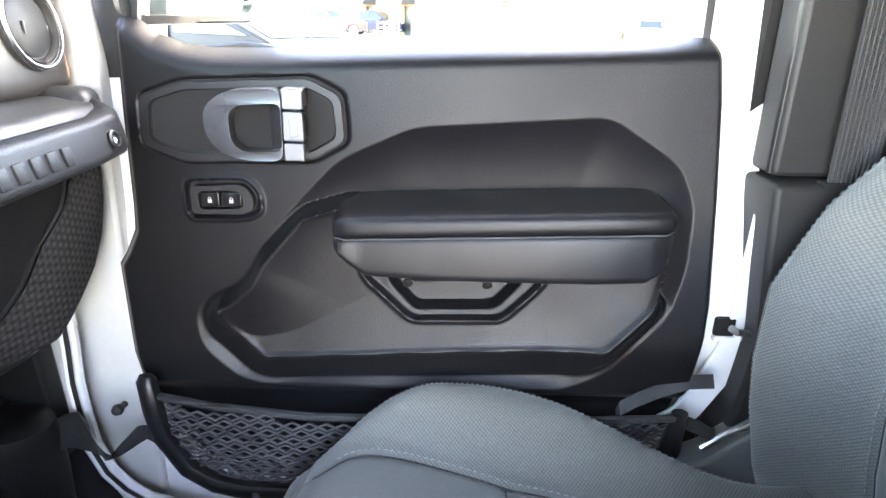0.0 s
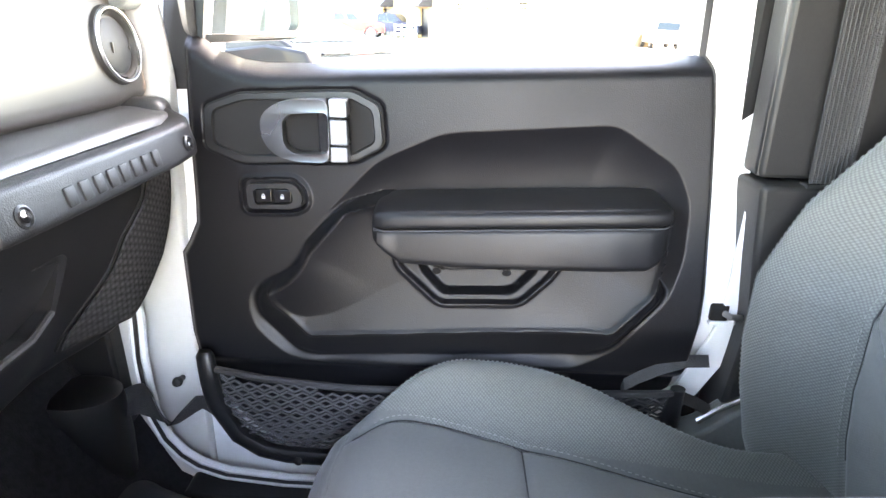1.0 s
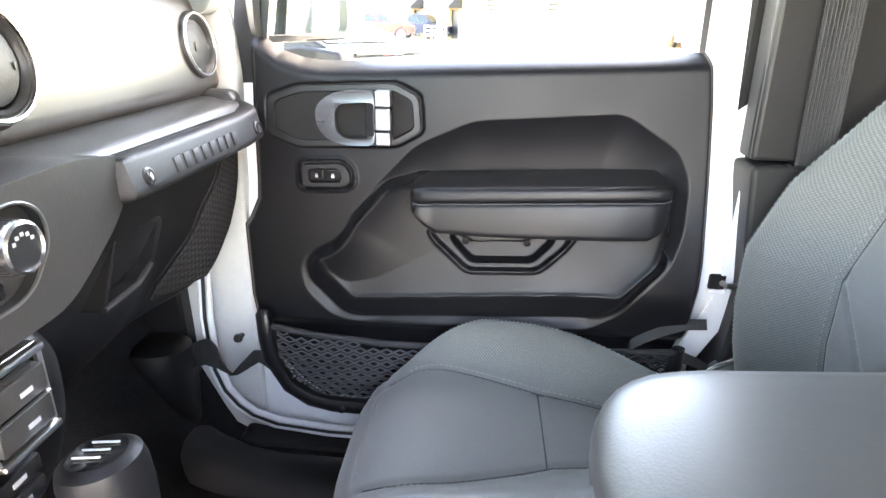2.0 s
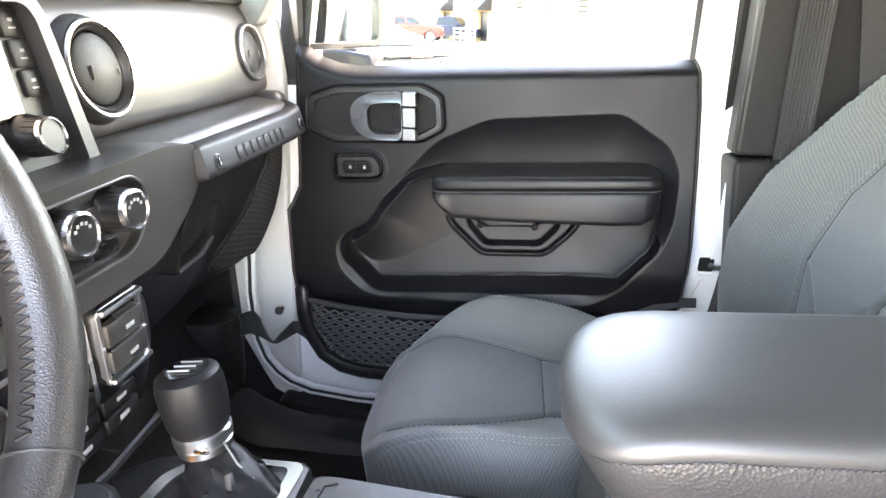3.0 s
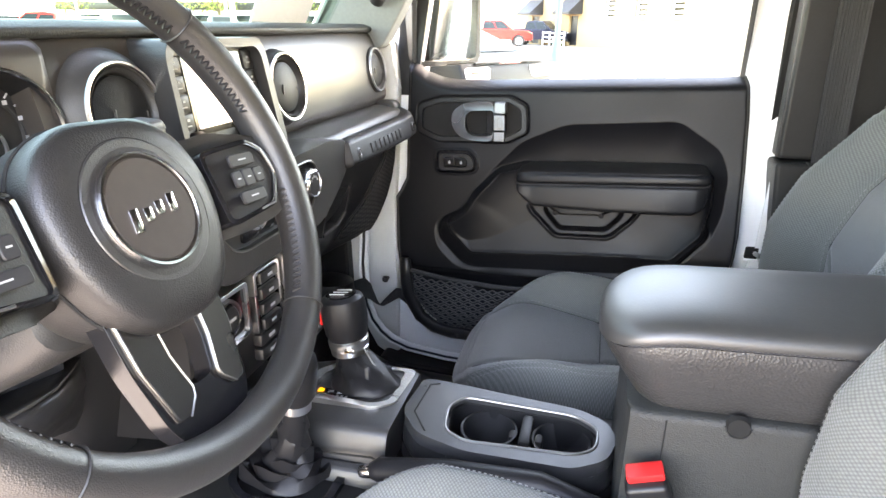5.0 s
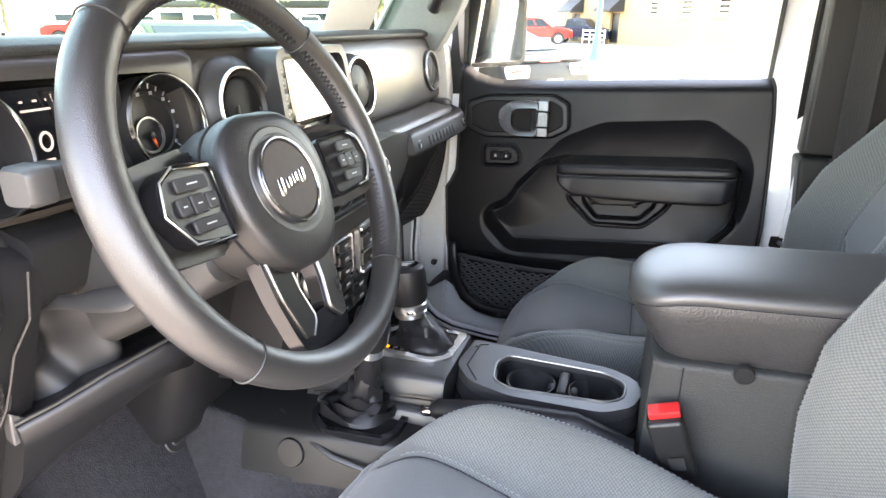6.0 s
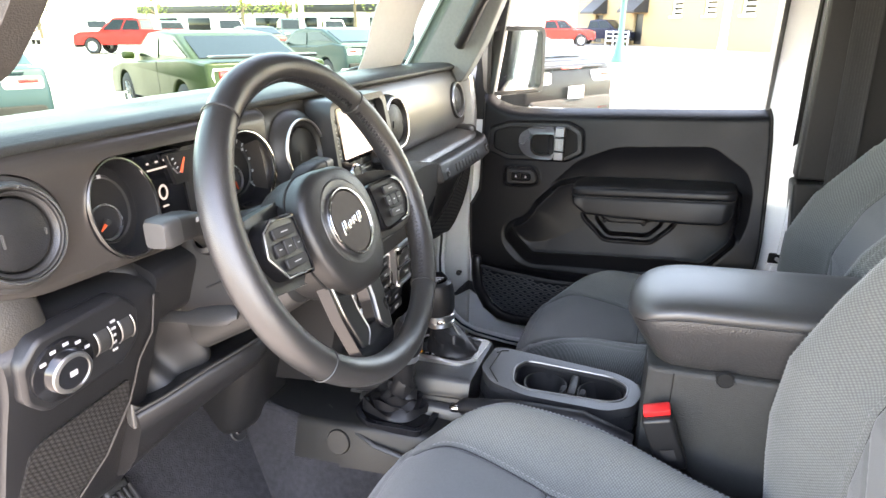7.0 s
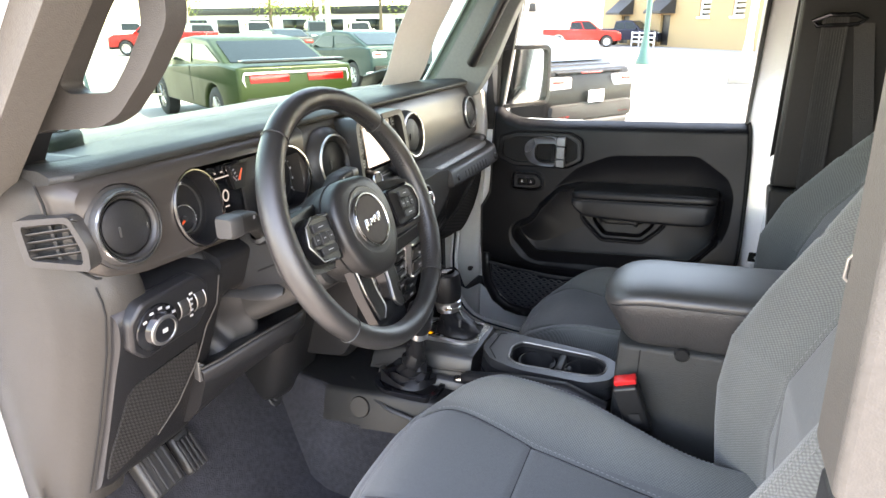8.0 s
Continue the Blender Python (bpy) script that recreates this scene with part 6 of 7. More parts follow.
part("outer_skin", plate(rnd([(-.72, 1.40), (-.32, 1.80), (-.26, 1.80), (-.63, 1.40)], .01), "y", -.80, -.765), M_WHITE, pL, bevel=.004)
ho = rnd([(-.300, 1.680), (-.303, 1.612), (-.347, 1.560), (-.395, 1.516), (-.430, 1.501), (-.521, 1.493), (-.560, 1.480), (-.520, 1.530), (-.460, 1.592), (-.418, 1.640), (-.350, 1.712), (-.310, 1.715)], .014, 4)
hi_ = rnd([(-.337, 1.655), (-.338, 1.608), (-.370, 1.569), (-.398, 1.541), (-.465, 1.537), (-.478, 1.546), (-.441, 1.590), (-.410, 1.625), (-.365, 1.668)], .012, 4)
gh_ = part("grab_handle", plate(ho, "y", -.692, -.664, [hi_]), M_LOOP, pL, "taupe rubber grab handle loop", bevel=.009, seg=4)
part("handle_seam", bar([(x, -.6635, z) for x, z in ((-.312, 1.66), (-.314, 1.613), (-.353, 1.567), (-.400, 1.524), (-.430, 1.511), (-.515, 1.504))], .0011, 5), M_HOLE, gh_)
part("hinge_skin", plate(rnd([(-.95, .50), (-.95, 1.38), (-.73, 1.41), (-.70, 1.30), (-.695, .90), (-.66, .50)], .03), "y", -.80, -.735), M_WHITE, pL, "white door hinge pillar", bevel=.006)

# driver side centre pillar
bL = thing("pillar_middle_left", (.40, -.70, .62), "centre pillar trim in a sunlit taupe tone at the open doorway", "pillar", kind="structure")
part("upper_trim", plate(rnd([(.306, 1.30), (.297, 1.479), (.288, 1.64), (.272, 1.80), (.46, 1.80), (.47, 1.30)], .01), "y", -.765, -.690), M_PILLAR, bL, bevel=.008, seg=3)
part("lower_trim", plate(rnd([(.335, .58), (.312, 1.29), (.50, 1.29), (.52, .58)], .01), "y", -.765, -.700), M_TRIM, bL, bevel=.012, seg=3)
part("flange", plate(rnd([(.335, .55), (.330, 1.25), (.55, 1.25), (.55, .55)], .01), "y", -.80, -.765), M_WHITE, bL, bevel=.004)
part("belt_anchor", bar([(.303, -.700, 1.436), (.297, -.698, 1.441), (.297, -.698, 1.455), (.301, -.700, 1.462)], .0016, 8), M_SPOKE, bL, "small chrome loop")

# rear of the cabin, roof and floor; unseen walls and roof added dark to cut rear light
for sg, nm in ((1, "wall_right"), (-1, "wall_left")):
    w = [(.44, .55), (.44, 1.80), (2.10, 1.80), (2.10, .55)]
    hole2 = rnd([(.72, 1.33), (.70, 1.70), (1.30, 1.70), (1.30, 1.33)], .04)
    hole3 = rnd([(1.42, 1.33), (1.42, 1.70), (2.0, 1.70), (2.0, 1.33)], .04)
    for q in (hole2, hole3):
        gp_ = solo("rear_window", plate(q, "y", sg * .745, sg * .750), M_TINTED, "dark tinted rear side window pane", "window", kind="structure")
        gp_.visible_shadow = False
    solo(nm, plate(w, "y", sg * .725, sg * .775, [hole2, hole3]), M_PAD, "dark rear side trim with window openings, keeps the cabin shaded", "body side", kind="structure", bevel=.006)
solo("wall_rear", plate([(-.72, .55), (-.72, 1.80), (.72, 1.80), (.72, .55)], "x", 2.06, 2.11, [rnd([(-.55, 1.30), (-.55, 1.70), (.55, 1.70), (.55, 1.30)], .05)]), M_PAD, "unseen rear wall with a wide window, dark to cut light", "rear wall", kind="structure")
solo("ceiling", block((.80, 0, 1.815), (2.62, 1.54, .05), .02), M_PAD, "unseen grey hardtop roof lining, shades the cabin", "roof", kind="structure")
FZ = [(-.92, 1.06), (-.74, .955), (-.632, .790), (-.52, .645), (-.46, .622), (2.1, .622)]
solo("floor", sheet(lambda x, y: (x, y, lerp(FZ, x) - .075 * ramp(.42, .52, y) * ramp(-.62, -.50, x) + .004 * noise.noise((x * 9, y * 9, 0)) - .025 * (abs(y) < .001)), span(-.92, .4, 60) + span(.5, 2.08, 10), span(-.72, .70, 40), .03), M_CARPET, "black carpeted cabin floor", "floor", kind="structure")
solo("carpet_button", turned([(0, .004), (.006, .004), (.008, .002), (.018, .003), (.020, 0)], (-.629, -.233, .797), (.84, 0, .55), 24), M_RUBBER, "round black carpet fastener on the toe board", "fastener")
for nm, (x, y, z), s_ in (("pedal", (-.635, -.565, .860), (.03, .070, .10)), ("pedal", (-.640, -.487, .835), (.02, .045, .085))):
    p = thing(nm, (x, y, z), "ribbed black rubber foot pedal", "pedal", "pedals")
    tn = Matrix.Rotation(-.55, 4, "Y")
    part("pad", block((x, y, z), s_, .008, 3, tn), M_TRIM, p)
    for i in range(4):
        part("rib", block((x + .016, y + (i - 1.5) * s_[1] * .22, z + .004), (.006, .006, s_[2] * .8), .002, 2, tn), M_RUBBER, p)
    part("arm", bar([(x - .02, y, z + .03), (x - .10, y, z + .16), (x - .14, y, z + .30)], .009, 8), M_BLACK, p)

# door mirror outside the passenger window
mr = thing("door_mirror", (-.35, .84, 1.35), "black door mirror with bright glass outside", "mirror")
MN, MU = Vector((.72, -.69, 0)).normalized(), Vector((.69, .72, 0)).normalized()


def mplate(pts, c0, c1, holes=()):
    bm = plate(pts, "z", c0, c1, holes)
    for v in bm.verts:
        v.co = Vector((-.350, .815, 1.448)) + MU * v.co.x + Vector((0, 0, 1)) * v.co.y + MN * v.co.z
    return bm


mo_ = rnd([(-.105, -.098), (-.105, .098), (.095, .100), (.098, -.092)], .028, 5)
mi_ = rnd([(-.092, -.085), (-.092, .085), (.083, .087), (.085, -.080)], .020, 5)
part("housing", mplate(mo_, -.09, .010, [mi_]), M_BLACK, mr, bevel=.006, seg=3)
part("back_cover", mplate(mo_, -.10, -.02), M_BLACK, mr, bevel=.03, seg=4)
part("mirror_glass", mplate(mi_, -.02, -.004), M_MIRROR, mr, "mirror glass")


# ---------- outside ----------
M_ASPH = mat("pale_asphalt", (.22, .213, .203), .9, bump=.6, size=60, vary=.22, big=.35)
solo("ground", plate([(-400, -400), (400, -400), (400, 400), (-400, 400)], "z", -.2, 0), M_ASPH, "pale sunlit parking lot", "ground", kind="structure")
M_TINT = mat("dark_car_glass", (.004, .007, .007), .10, vary=.05, spec=.25)
M_TYRE = mat("tyre_rubber", (.018, .018, .019), .8, size=200)
M_RIM = mat("wheel_alloy", (.45, .45, .45), .3, metal=.9)
M_TAIL = mat("red_lamp", (.25, .006, .006), .2, coat=.6)
M_LAMP = mat("clear_lamp", (.75, .75, .72), .15, coat=.6)
M_PLATE = mat("plate_white", (.75, .75, .75), .4)

COUPE = dict(L=5.0, W=1.90, side=[(-2.5, .45), (-2.50, .80), (-2.46, 1.05), (-1.75, 1.09), (-1.0, 1.05), (.4, .98), (1.6, .92), (2.3, .80), (2.48, .60), (2.45, .30), (-2.42, .30)],
             cab=[(-1.95, 1.04), (-1.05, 1.42), (-.30, 1.46), (.25, 1.42), (1.10, .98)], wheels=(-1.45, 1.50), r=.36)
SEDAN = dict(L=4.8, W=1.85, side=[(-2.4, .42), (-2.40, .82), (-2.30, 1.05), (-1.7, 1.10), (-1.0, 1.02), (.5, .98), (1.6, .88), (2.25, .75), (2.4, .55), (2.36, .28), (-2.32, .28)],
             cab=[(-2.05, 1.08), (-1.05, 1.44), (-.20, 1.48), (.35, 1.42), (1.20, .96)], wheels=(-1.42, 1.45), r=.34)
SUV = dict(L=4.8, W=1.95, side=[(-2.4, .50), (-2.40, 1.00), (-2.36, 1.12), (-1.0, 1.12), (.8, 1.10), (2.1, 1.02), (2.38, .85), (2.4, .45), (2.3, .38), (-2.34, .38)],
           cab=[(-2.38, 1.10), (-2.15, 1.74), (-.3, 1.80), (.35, 1.74), (1.05, 1.10)], wheels=(-1.45, 1.50), r=.39)
TRUCK = dict(L=5.8, W=2.0, side=[(-2.9, .60), (-2.9, 1.25), (-2.86, 1.30), (-.95, 1.30), (-.9, 1.22), (1.3, 1.22), (2.5, 1.16), (2.85, 1.0), (2.9, .60), (2.8, .48), (-2.85, .48)],
             cab=[(-.95, 1.22), (-.85, 1.86), (-.3, 1.93), (.55, 1.90), (1.45, 1.20)], wheels=(-1.75, 1.85), r=.42)


def paint(nm, col, metal=0.2):
    return mat(nm, col, .4, metal=metal * .5, coat=.05, vary=.03, big=2, spec=.10 if max(col) < .015 else .25)


M_CLEAR = mat("clear_lamp_lens", (.42, .40, .39), .12, coat=.5)


def build_car(name, spec, at, heading, col, label, kind_word, near=False):
    """A car at its middle on the ground, its nose along heading (degrees from +x)."""
    T = pose(at[0], at[1], 0, 0, 0, heading)
    e = thing(name, (at[0], at[1], 0), label, kind_word, "parked vehicles")

    def put(nm, bm, m, parent, lab="", **kw):
        bm.transform(T)
        return part(nm, bm, m, parent, lab, **kw)
    W, r = spec["W"], spec["r"]
    side = spec["side"]
    # lower body with wheel arches cut into its lower edge
    lowz = side[-1][1]
    prof = list(side[:-2])
    a, b = side[-2], side[-1]
    prof.append(a)
    for wx in sorted(spec["wheels"], reverse=True):
        prof += [(wx + (r + .07) * math.cos(t), max(lowz, r + (r + .07) * math.sin(t))) for t in span(.0, math.pi, 9)]
    prof.append(b)
    rings = []
    for k, s_ in ((-1, .90), (-.97, .97), (-.86, 1), (.86, 1), (.97, .97), (1, .90)):
        rings.append([(x * (1 - (1 - s_) * .25), k * W / 2 * (1 - .05 * max(0, z - .9)), .55 + (z - .55) * (1 - (1 - s_) * .35)) for x, z in prof])
    body_ = put("body", loft(bmesh.new(), rings), paint(name + "_paint", col), e, bevel=.06 if near else .02)
    cab = spec["cab"]
    base = min(cab[0][1], cab[-1][1]) - .05
    cp = cab + [(cab[-1][0], base), (cab[0][0], base)]

    def cab_ring(k, s_):
        return [(x * (1 - .02 * (1 - s_)), k * (W / 2 - .06 - .20 * max(0, z - 1.0)), z - .03 * (1 - s_) * (z > 1.2)) for x, z in cp]
    put("cabin", loft(bmesh.new(), [cab_ring(-1, .5), cab_ring(-.93, 1), cab_ring(.93, 1), cab_ring(1, .5)]), bpy.data.materials[body_.data.materials[0].name], e, bevel=.06 if near else .02)
    # side windows, windscreen and back window, set on the cabin's skin
    x0, x1 = cab[0][0], cab[-1][0]
    for sg in (-1, 1):
        q = []
        for (x, z) in [(x0 + (cab[1][0] - x0) * .35, cab[0][1] + .06), (cab[1][0] + .05, cab[1][1] - .09), (cab[3][0], cab[3][1] - .09), (x1 - (x1 - cab[3][0]) * .30, cab[-1][1] + .07)]:
            q.append((x, z))
        mid = (q[0][0] + q[3][0]) / 2
        mt = (q[1][0] + q[2][0]) / 2
        for poly in ([q[0], q[1], (mt - .04, q[1][1] + .01), (mid - .04, q[0][1])], [(mid + .04, q[3][1]), (mt + .04, q[2][1] + .01), q[2], q[3]]):
            bm = plate(rnd(poly, .04, 3), "y", -.006, .006)
            for v in bm.verts:
                v.co.y = sg * (W / 2 - .06 - .20 * max(0, v.co.z - 1.0) + .004) + v.co.y
            put("side_window", bm, M_TINT, e)
    for (xa, za), (xb, zb), nm in ((cab[0], cab[1], "back_window"), (cab[-1], cab[-2], "front_window")):
        def f(u, v):
            t = .12 + .76 * v
            x, z = xa + (xb - xa) * t, za + (zb - za) * t
            o = -.012 if nm == "back_window" else .012
            return (x + o, u * (W / 2 - .16 - .20 * max(0, z - 1.0)), z + .012)
        put(nm, sheet(f, span(-1, 1, 6), span(0, 1, 4), .006), M_TINT, e)
    for wx in spec["wheels"]:
        for sg in (-1, 1):
            wh = put("wheel", turned([(r * .62, -.11), (r * .90, -.115), (r, -.09), (r, .09), (r * .90, .115), (r * .62, .11)], (wx, sg * (W / 2 - .13), r), (0, 1, 0), 28, True), M_TYRE, e, "black tyre")
            put("rim", turned([(0, .085), (r * .15, .09), (r * .2, .07), (r * .55, .085), (r * .64, .105), (r * .66, .06)], (wx, sg * (W / 2 - .13), r), (0, sg, 0), 24), M_RIM, wh)
            if near:
                for i in range(5):
                    t = 2 * math.pi * i / 5
                    put("spoke", bar([(wx + .05 * math.cos(t), sg * (W / 2 - .03), r + .05 * math.sin(t)), (wx + r * .6 * math.cos(t), sg * (W / 2 - .025), r + r * .6 * math.sin(t))], .025, 6), M_RIM, wh)
    xr, xf = side[0][0], max(p[0] for p in side)
    zr = side[1][1]
    for sg in (-1, 1):
        if spec is COUPE:
            lamp = put("tail_lamp", block((xr + .020, sg * .46, zr + .08), (.05, .62, .12), .03), M_TAIL, e)
        elif spec is TRUCK:
            lamp = put("tail_lamp", block((xr + .02, sg * (W / 2 - .14), zr - .20), (.06, .16, .38), .02), M_TAIL, e)
        else:
            lamp = put("tail_lamp", block((xr + .04, sg * (W / 2 - .28), zr + .06), (.09, .44, .17), .04, 3), M_CLEAR if near else M_TAIL, e, "pale clear tail lamp" if near else "")
            if near:
                put("reflector", block((xr - .045, sg * (W / 2 - .30), .46), (.03, .24, .05), .012), M_TAIL, e, "red bumper reflector")
                put("lens", block((xr - .002, sg * (W / 2 - .22), zr + .09), (.02, .22, .05), .008), M_TAIL, lamp, "red strip in the lamp")
        put("headlamp", block((xf - .10, sg * (W / 2 - .30), spec["side"][-4][1] - .03), (.10, .34, .13), .03), M_LAMP, e)
        put("door_mirror", block((x1 - .35, sg * (W / 2 + .08), cab[-1][1] + .08), (.12, .20, .13), .04), body_.data.materials[0], e)
        put("door_gap", bar([((x0 + x1) / 2, sg * (W / 2 - .003), .42), ((x0 + x1) / 2, sg * (W / 2 - .004), 1.0)], .008, 4), M_HOLE, e)
    put("rear_bumper", block((xr + .02, 0, .50), (.16, W * .92, .24), .06), M_HOLE if near else body_.data.materials[0], e)
    put("front_bumper", block((xf - .06, 0, .48), (.16, W * .92, .26), .06), M_BLACK, e)
    put("number_plate", block((xr - .065, 0, .70 if spec is SEDAN else .56), (.02, .32, .16), .01), M_PLATE, e, "white plate")
    if spec is SEDAN and near:
        put("boot_lip", block((xr + .16, 0, side[1][1] + .19), (.24, W * .74, .035), .015, 3), body_.data.materials[0], e)
        put("stop_lamp", block((xr + .045, 0, side[1][1] + .185), (.02, .42, .022), .006), M_TAIL, e, "slim red stop lamp")
        put("valance", block((xr + .01, 0, .33), (.15, W * .80, .12), .04, 3), M_BLACK, e)
    if spec is COUPE:
        put("lamp_panel", block((xr + .05, 0, zr + .08), (.05, 1.66, .16), .03), M_GLOSS, e)
        put("panel_rim", bar([(xr + .02, -.84, zr - .01), (xr + .02, .84, zr - .01), (xr + .02, .86, zr + .08), (xr + .02, .84, zr + .165), (xr + .02, -.84, zr + .165), (xr + .02, -.86, zr + .08)], .018, 6, True), M_LAMP, e)
        put("spoiler", block((xr + .16, 0, 1.125), (.26, 1.62, .05), .02), M_GLOSS, e)
    return e


# the row in front of and beside the vehicle
HD = 152
ROW = Vector((.53, .848, 0))
C0 = Vector((-6.88, 6.53, 0))
CQ = Vector((-7.60, 7.74, 0))
build_car("coupe", COUPE, CQ, HD, (.014, .026, .005), "green coupe with full-width red tail lamps", "car", True)
build_car("sedan", SEDAN, C0 - ROW * 2.75 + Vector((-1.35, .55, 0)), HD, (.015, .035, .04), "dark teal sedan parked beside the coupe", "car", True)
build_car("sedan", SEDAN, (-9.4, 14.9, 0), HD, (.012, .03, .03), "dark green sedan behind the windshield paper", "car", True)
build_car("sedan", SEDAN, (-3.22, 8.55, 0), 150, (.003, .003, .0035), "black sedan with dark rear bumper", "car", True)
# farther rows
far = [("pickup", TRUCK, (-8.6, 47.5), 12, (.30, .012, .008), "red pickup before the tan building"),
       ("pickup", TRUCK, (-5.6, 52.0), -20, (.010, .012, .025), "dark blue pickup near the awning"),
       ("pickup", TRUCK, (-24.7, 36.0), -48, (.035, .05, .055), "slate blue pickup facing the road"),
       ("pickup", TRUCK, (-27.0, 45.5), -52, (.65, .65, .64), "white pickup beside a tan sign"),
       ("pickup", TRUCK, (-29.9, 36.0), -44, (.32, .34, .34), "silver pickup parked in the far row"),
       ("suv", SUV, (-35.2, 36.0), -38, (.12, .15, .17), "grey sport utility wagon"),
       ("pickup", TRUCK, (-45.0, 38.0), -30, (.6, .6, .58), "white pickup at the lot's edge"),
       ("suv", SUV, (-51.0, 36.0), 150, (.30, .31, .32), "silver wagon seen from behind"),
       ("sedan", SEDAN, (-20.0, 25.5), 145, (.02, .02, .022), "black sedan on the lot"),
       ("pickup", TRUCK, (-29.0, 26.5), 200, (.30, .012, .010), "red pickup behind the green coupe"),
       ("suv", SUV, (14.0, 44.0), 85, (.5, .5, .48), "white off-road wagon on the lot"),
       ("suv", SUV, (18.0, 45.0), 85, (.55, .45, .05), "yellow off-road wagon on the lot")]
for nm, sp, at, hd, col, lab in far:
    build_car(nm, sp, at, hd, col, lab, "pickup" if sp is TRUCK else "car")

# tan building
bl = thing("building", (8, 46, 0), "tan stucco building with narrow windows and awnings", "building")
BD = Vector((.62, -.785, 0)).normalized()
BN = Vector((-.785, -.62, 0)).normalized()
B0 = Vector((-8.5, 57.4, 0))


def bp_(s_, h, d=0.0):
    return B0 + BD * s_ + Vector((0, 0, h)) + BN * d


def bplate(pts, d0, d1, holes=()):
    bm = plate(pts, "z", d0, d1, holes)
    for v in bm.verts:
        v.co = bp_(*v.co)
    return bm


M_STUCCO = mat("tan_stucco", (.26, .185, .10), .9, bump=.5, size=40, vary=.12, big=.5)
wins = [(13.0, 14.1), (16.3, 17.4), (19.6, 20.7)]
hs = [[(a, 2.1), (b, 2.1), (b, 4.6), (a, 4.6)] for a, b in wins] + [[(3.0, .1), (4.2, .1), (4.2, 2.3), (3.0, 2.3)], [(8.6, .1), (9.8, .1), (9.8, 2.3), (8.6, 2.3)]]
part("wall", bplate([(0, 0), (22.5, 0), (22.5, 7.2), (0, 7.2)], -.35, 0, hs), M_STUCCO, bl)
part("side_wall", bplate([(-.2, 0), (0, 0), (0, 7.2), (-.2, 7.2)], -14, 0), M_STUCCO, bl)
part("end_wall", bplate([(22.5, 0), (22.7, 0), (22.7, 7.2), (22.5, 7.2)], -14, 0), M_STUCCO, bl)
part("roof", bplate([(-.2, 7.2), (22.7, 7.2), (22.7, 7.45), (-.2, 7.45)], -14, .12), M_PAPER, bl)
for a, b in wins:
    w = part("window", bplate([(a, 2.1), (b, 2.1), (b, 4.6), (a, 4.6)], -.24, -.20), M_TINT, bl)
    part("frame", bplate([(a, 2.1), (b, 2.1), (b, 4.6), (a, 4.6)], -.20, -.12, [[(a + .1, 2.2), (b - .1, 2.2), (b - .1, 4.5), (a + .1, 4.5)]]), M_PAPER, w)
    for i in range(7):
        part("slat", bplate([(a + .1, 2.35 + .32 * i), (b - .1, 2.35 + .32 * i), (b - .1, 2.50 + .32 * i), (a + .1, 2.50 + .32 * i)], -.19, -.15), M_PAPER, w)
    part("sill", bplate([(a - .1, 1.98), (b + .1, 1.98), (b + .1, 2.1), (a - .1, 2.1)], -.1, .10), M_PAPER, w)
for a, b in ((3.0, 4.2), (8.6, 9.8)):
    part("door", bplate([(a, .1), (b, .1), (b, 2.3), (a, 2.3)], -.25, -.20), M_BLACK, bl)
    bm = bmesh.new()
    loft(bm, [[bp_(s_, 3.6, .02), bp_(s_, 2.55, 1.3), bp_(s_, 2.40, 1.3), bp_(s_, 2.40, .02)] for s_ in (a - .5, b + .5)])
    part("awning", bm, M_RUBBER, bl, "black door awning")

# street furniture
lp = thing("lamp_post", (-2.15, 27.0, 0), "green lamp post with a flared foot", "lamp post")
part("post", turned([(.34, 0), (.34, .12), (.24, .35), (.17, .8), (.12, 1.1), (.10, 6.5)], (-2.15, 27.0, 0), (0, 0, 1), 20), mat("green_post_paint", (.012, .07, .055), .4), lp)
lq = thing("light_pole", (1.35, 18.6, 0), "light pole on a square concrete base", "light pole")
part("concrete_base", block((1.35, 18.6, .40), (.80, .80, .80), .04), mat("concrete", (.20, .185, .16), .9, bump=.5, size=50), lq)
part("pole", turned([(.16, .8), (.13, .85), (.10, 1.2), (.085, 7)], (1.35, 18.6, 0), (0, 0, 1), 16), M_PAPER, lq)
for x, y in ((-19.0, 28.5), (-35, 52), (-60, 60), (-14, 57)):
    u = thing("utility_pole", (x, y, 0), "pale utility pole beyond the lot", "utility pole", "poles")
    part("pole", turned([(.16, 0), (.11, 9)], (x, y, 0), (0, 0, 1), 10), mat("pole_wood", (.40, .36, .28), .9), u)
fn = thing("fence", (-2, 46.5, 0), "white rail fence before the building", "fence")
for i in range(4):
    c = B0 + BD * (7.4 + i * 1.0) + BN * 1.6
    part("post", block((c.x, c.y, .55), (.10, .10, 1.1), .01), M_PAPER, fn)
ca, cb_ = B0 + BD * 7.4 + BN * 1.6, B0 + BD * 10.4 + BN * 1.6
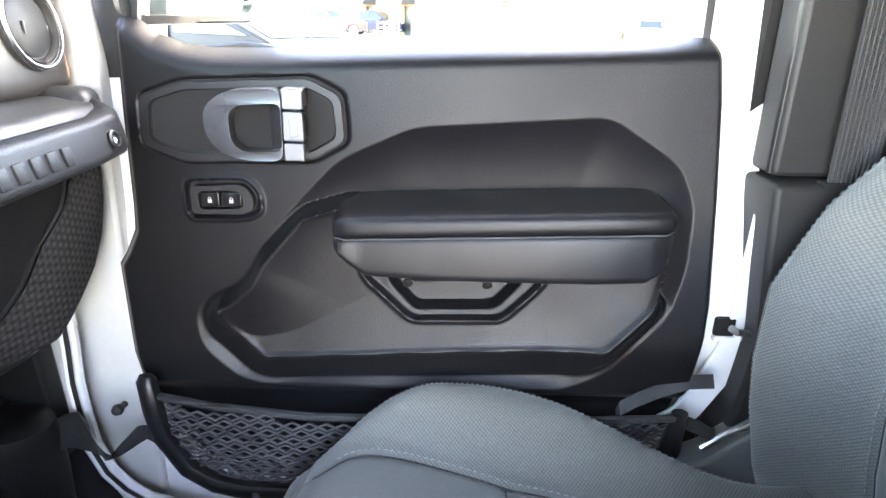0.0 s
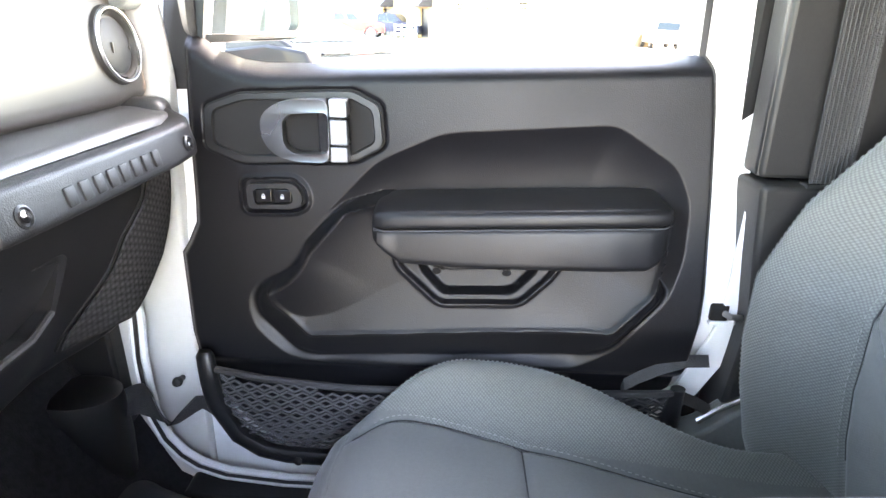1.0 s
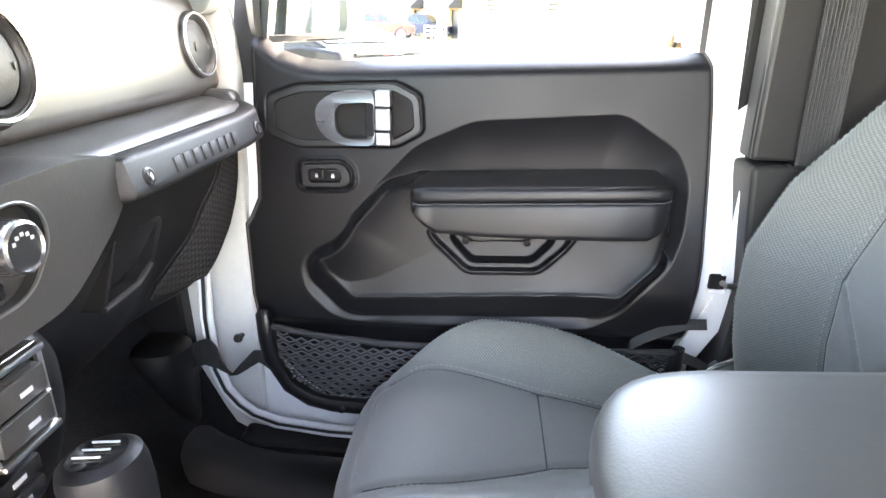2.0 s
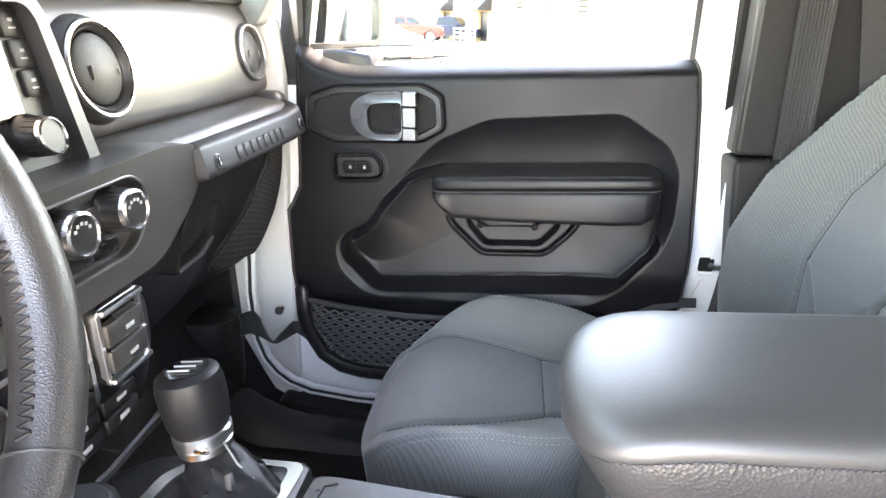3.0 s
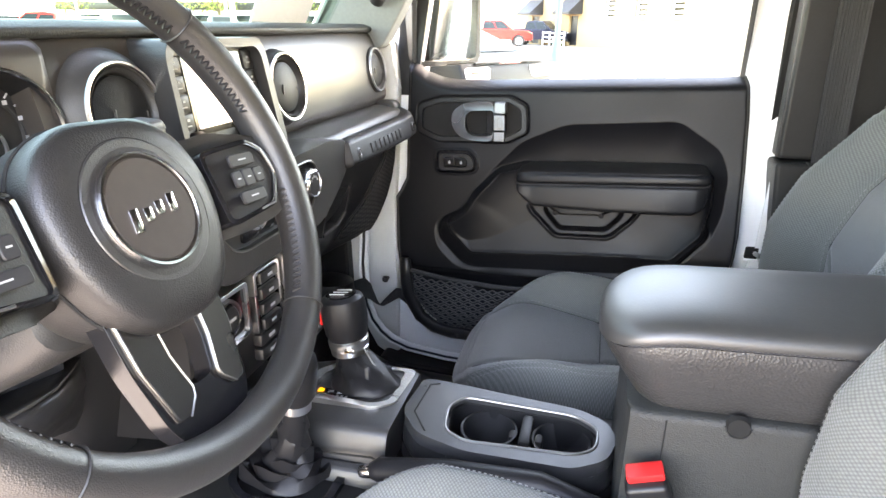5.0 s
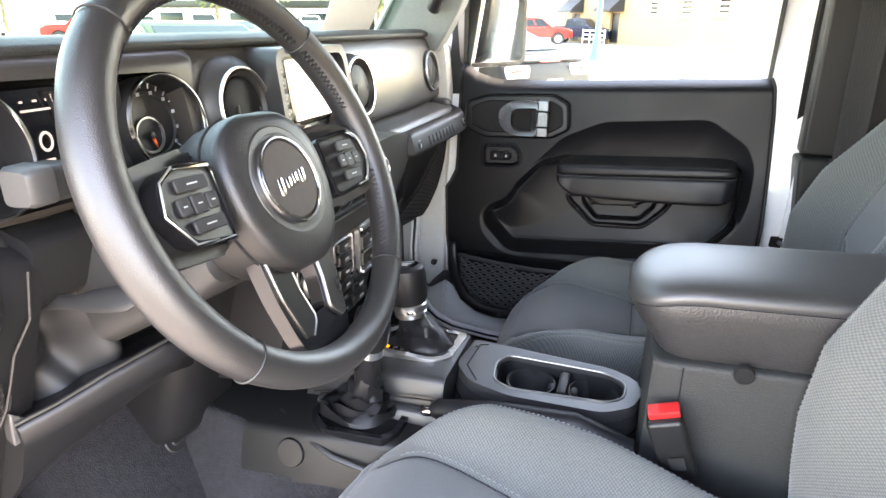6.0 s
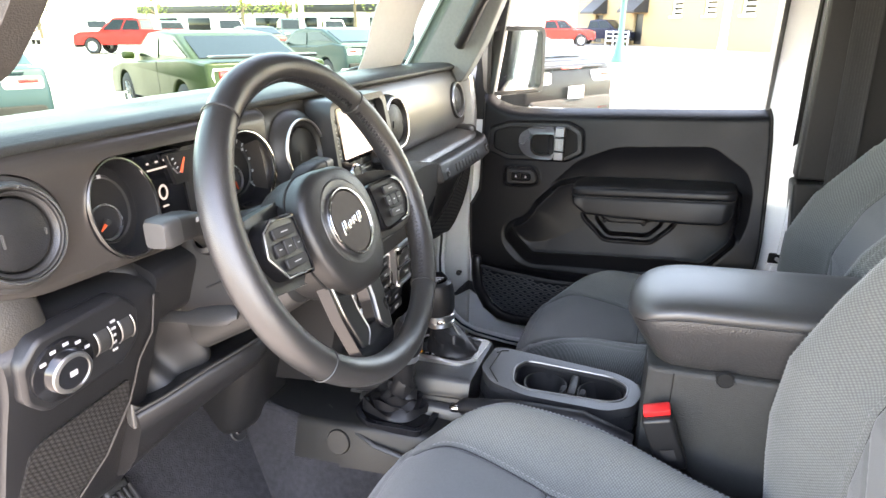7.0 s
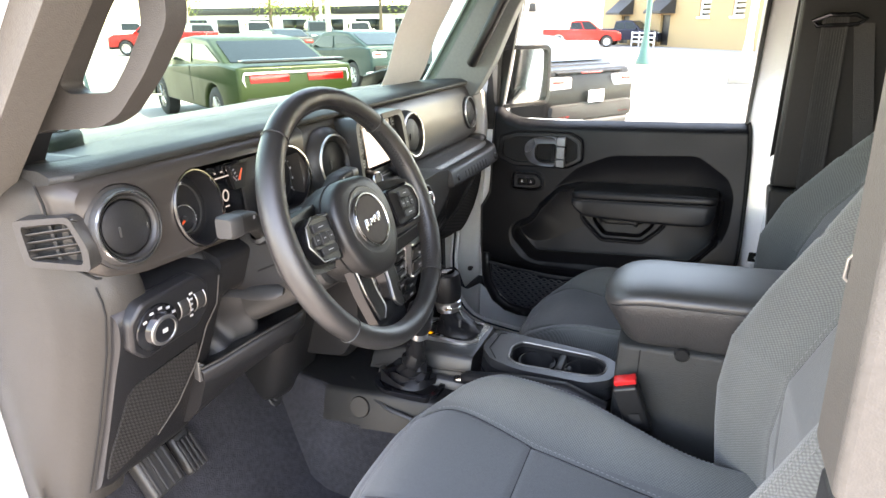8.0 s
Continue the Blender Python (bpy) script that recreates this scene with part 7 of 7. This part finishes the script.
for z in (.35, .68, 1.0):
    part("rail", bar([(ca.x, ca.y, z), (cb_.x, cb_.y, z)], .06, 6), M_PAPER, fn)
st_ = thing("store", (-45, 75, 0), "long low white store with a dark fascia", "building")
part("wall", block((-48, 78, 1.9), (60, 8, 3.8), .05), M_PAPER, st_)
part("fascia", block((-48, 73.8, 3.6), (58, .6, 1.0), .05), M_BLACK, st_)
for i in range(9):
    part("window", block((-72 + 6 * i, 73.96, 1.5), (4.0, .12, 1.9), .02), M_TINT, st_)


# trees
def tree(x, y, h, seed):
    rg = random.Random(seed)
    t = thing("tree", (x, y, 0), "spring-green tree beyond the parking lot", "tree", "trees")
    tr = bmesh.new()
    tube(tr, [(x, y, 0), (x + .1, y, h * .25), (x, y + .1, h * .5), (x, y, h * .8)], [.28, .22, .15, .05], 8)
    tips = []
    for i in range(9):
        a, b = rg.uniform(0, 6.28), rg.uniform(.3, .75)
        p = Vector((x, y, h * b))
        q = p + Vector((math.cos(a), math.sin(a), rg.uniform(.4, .9))) * h * rg.uniform(.18, .32)
        tube(tr, [p, (p + q) / 2 + Vector((0, 0, .2)), q], [.09, .06, .02], 6)
        tips += [q, (p + q) / 2]
    part("trunk", tr, mat("bark", (.12, .09, .06), .9), t)
    cr = bmesh.new()
    for i in range(900):
        c = rg.choice(tips) + Vector((rg.gauss(0, 1), rg.gauss(0, 1), rg.gauss(0, .8))) * h * .10
        n = Vector((rg.gauss(0, 1), rg.gauss(0, 1), rg.gauss(0, 1))).normalized()
        u, v, _ = basis(n)
        s_ = rg.uniform(.10, .24)
        cr.faces.new([cr.verts.new(c + u * s_ * a_ + v * s_ * b_) for a_, b_ in ((-1, 0), (0, -.5), (1, 0), (0, .5))])
    part("crown", cr, M_LEAF, t, "light green leaves")["kind"] = "stuff"


M_LEAF = mat("spring_leaves", (.12, .16, .03), .7, vary=.4, big=.8)
for i, (x, y, h) in enumerate(((-62, 62, 8), (-52, 66, 9), (-44, 64, 7.5), (-37, 68, 9), (-30, 66, 8), (-70, 52, 8))):
    tree(x, y, h, i + 3)
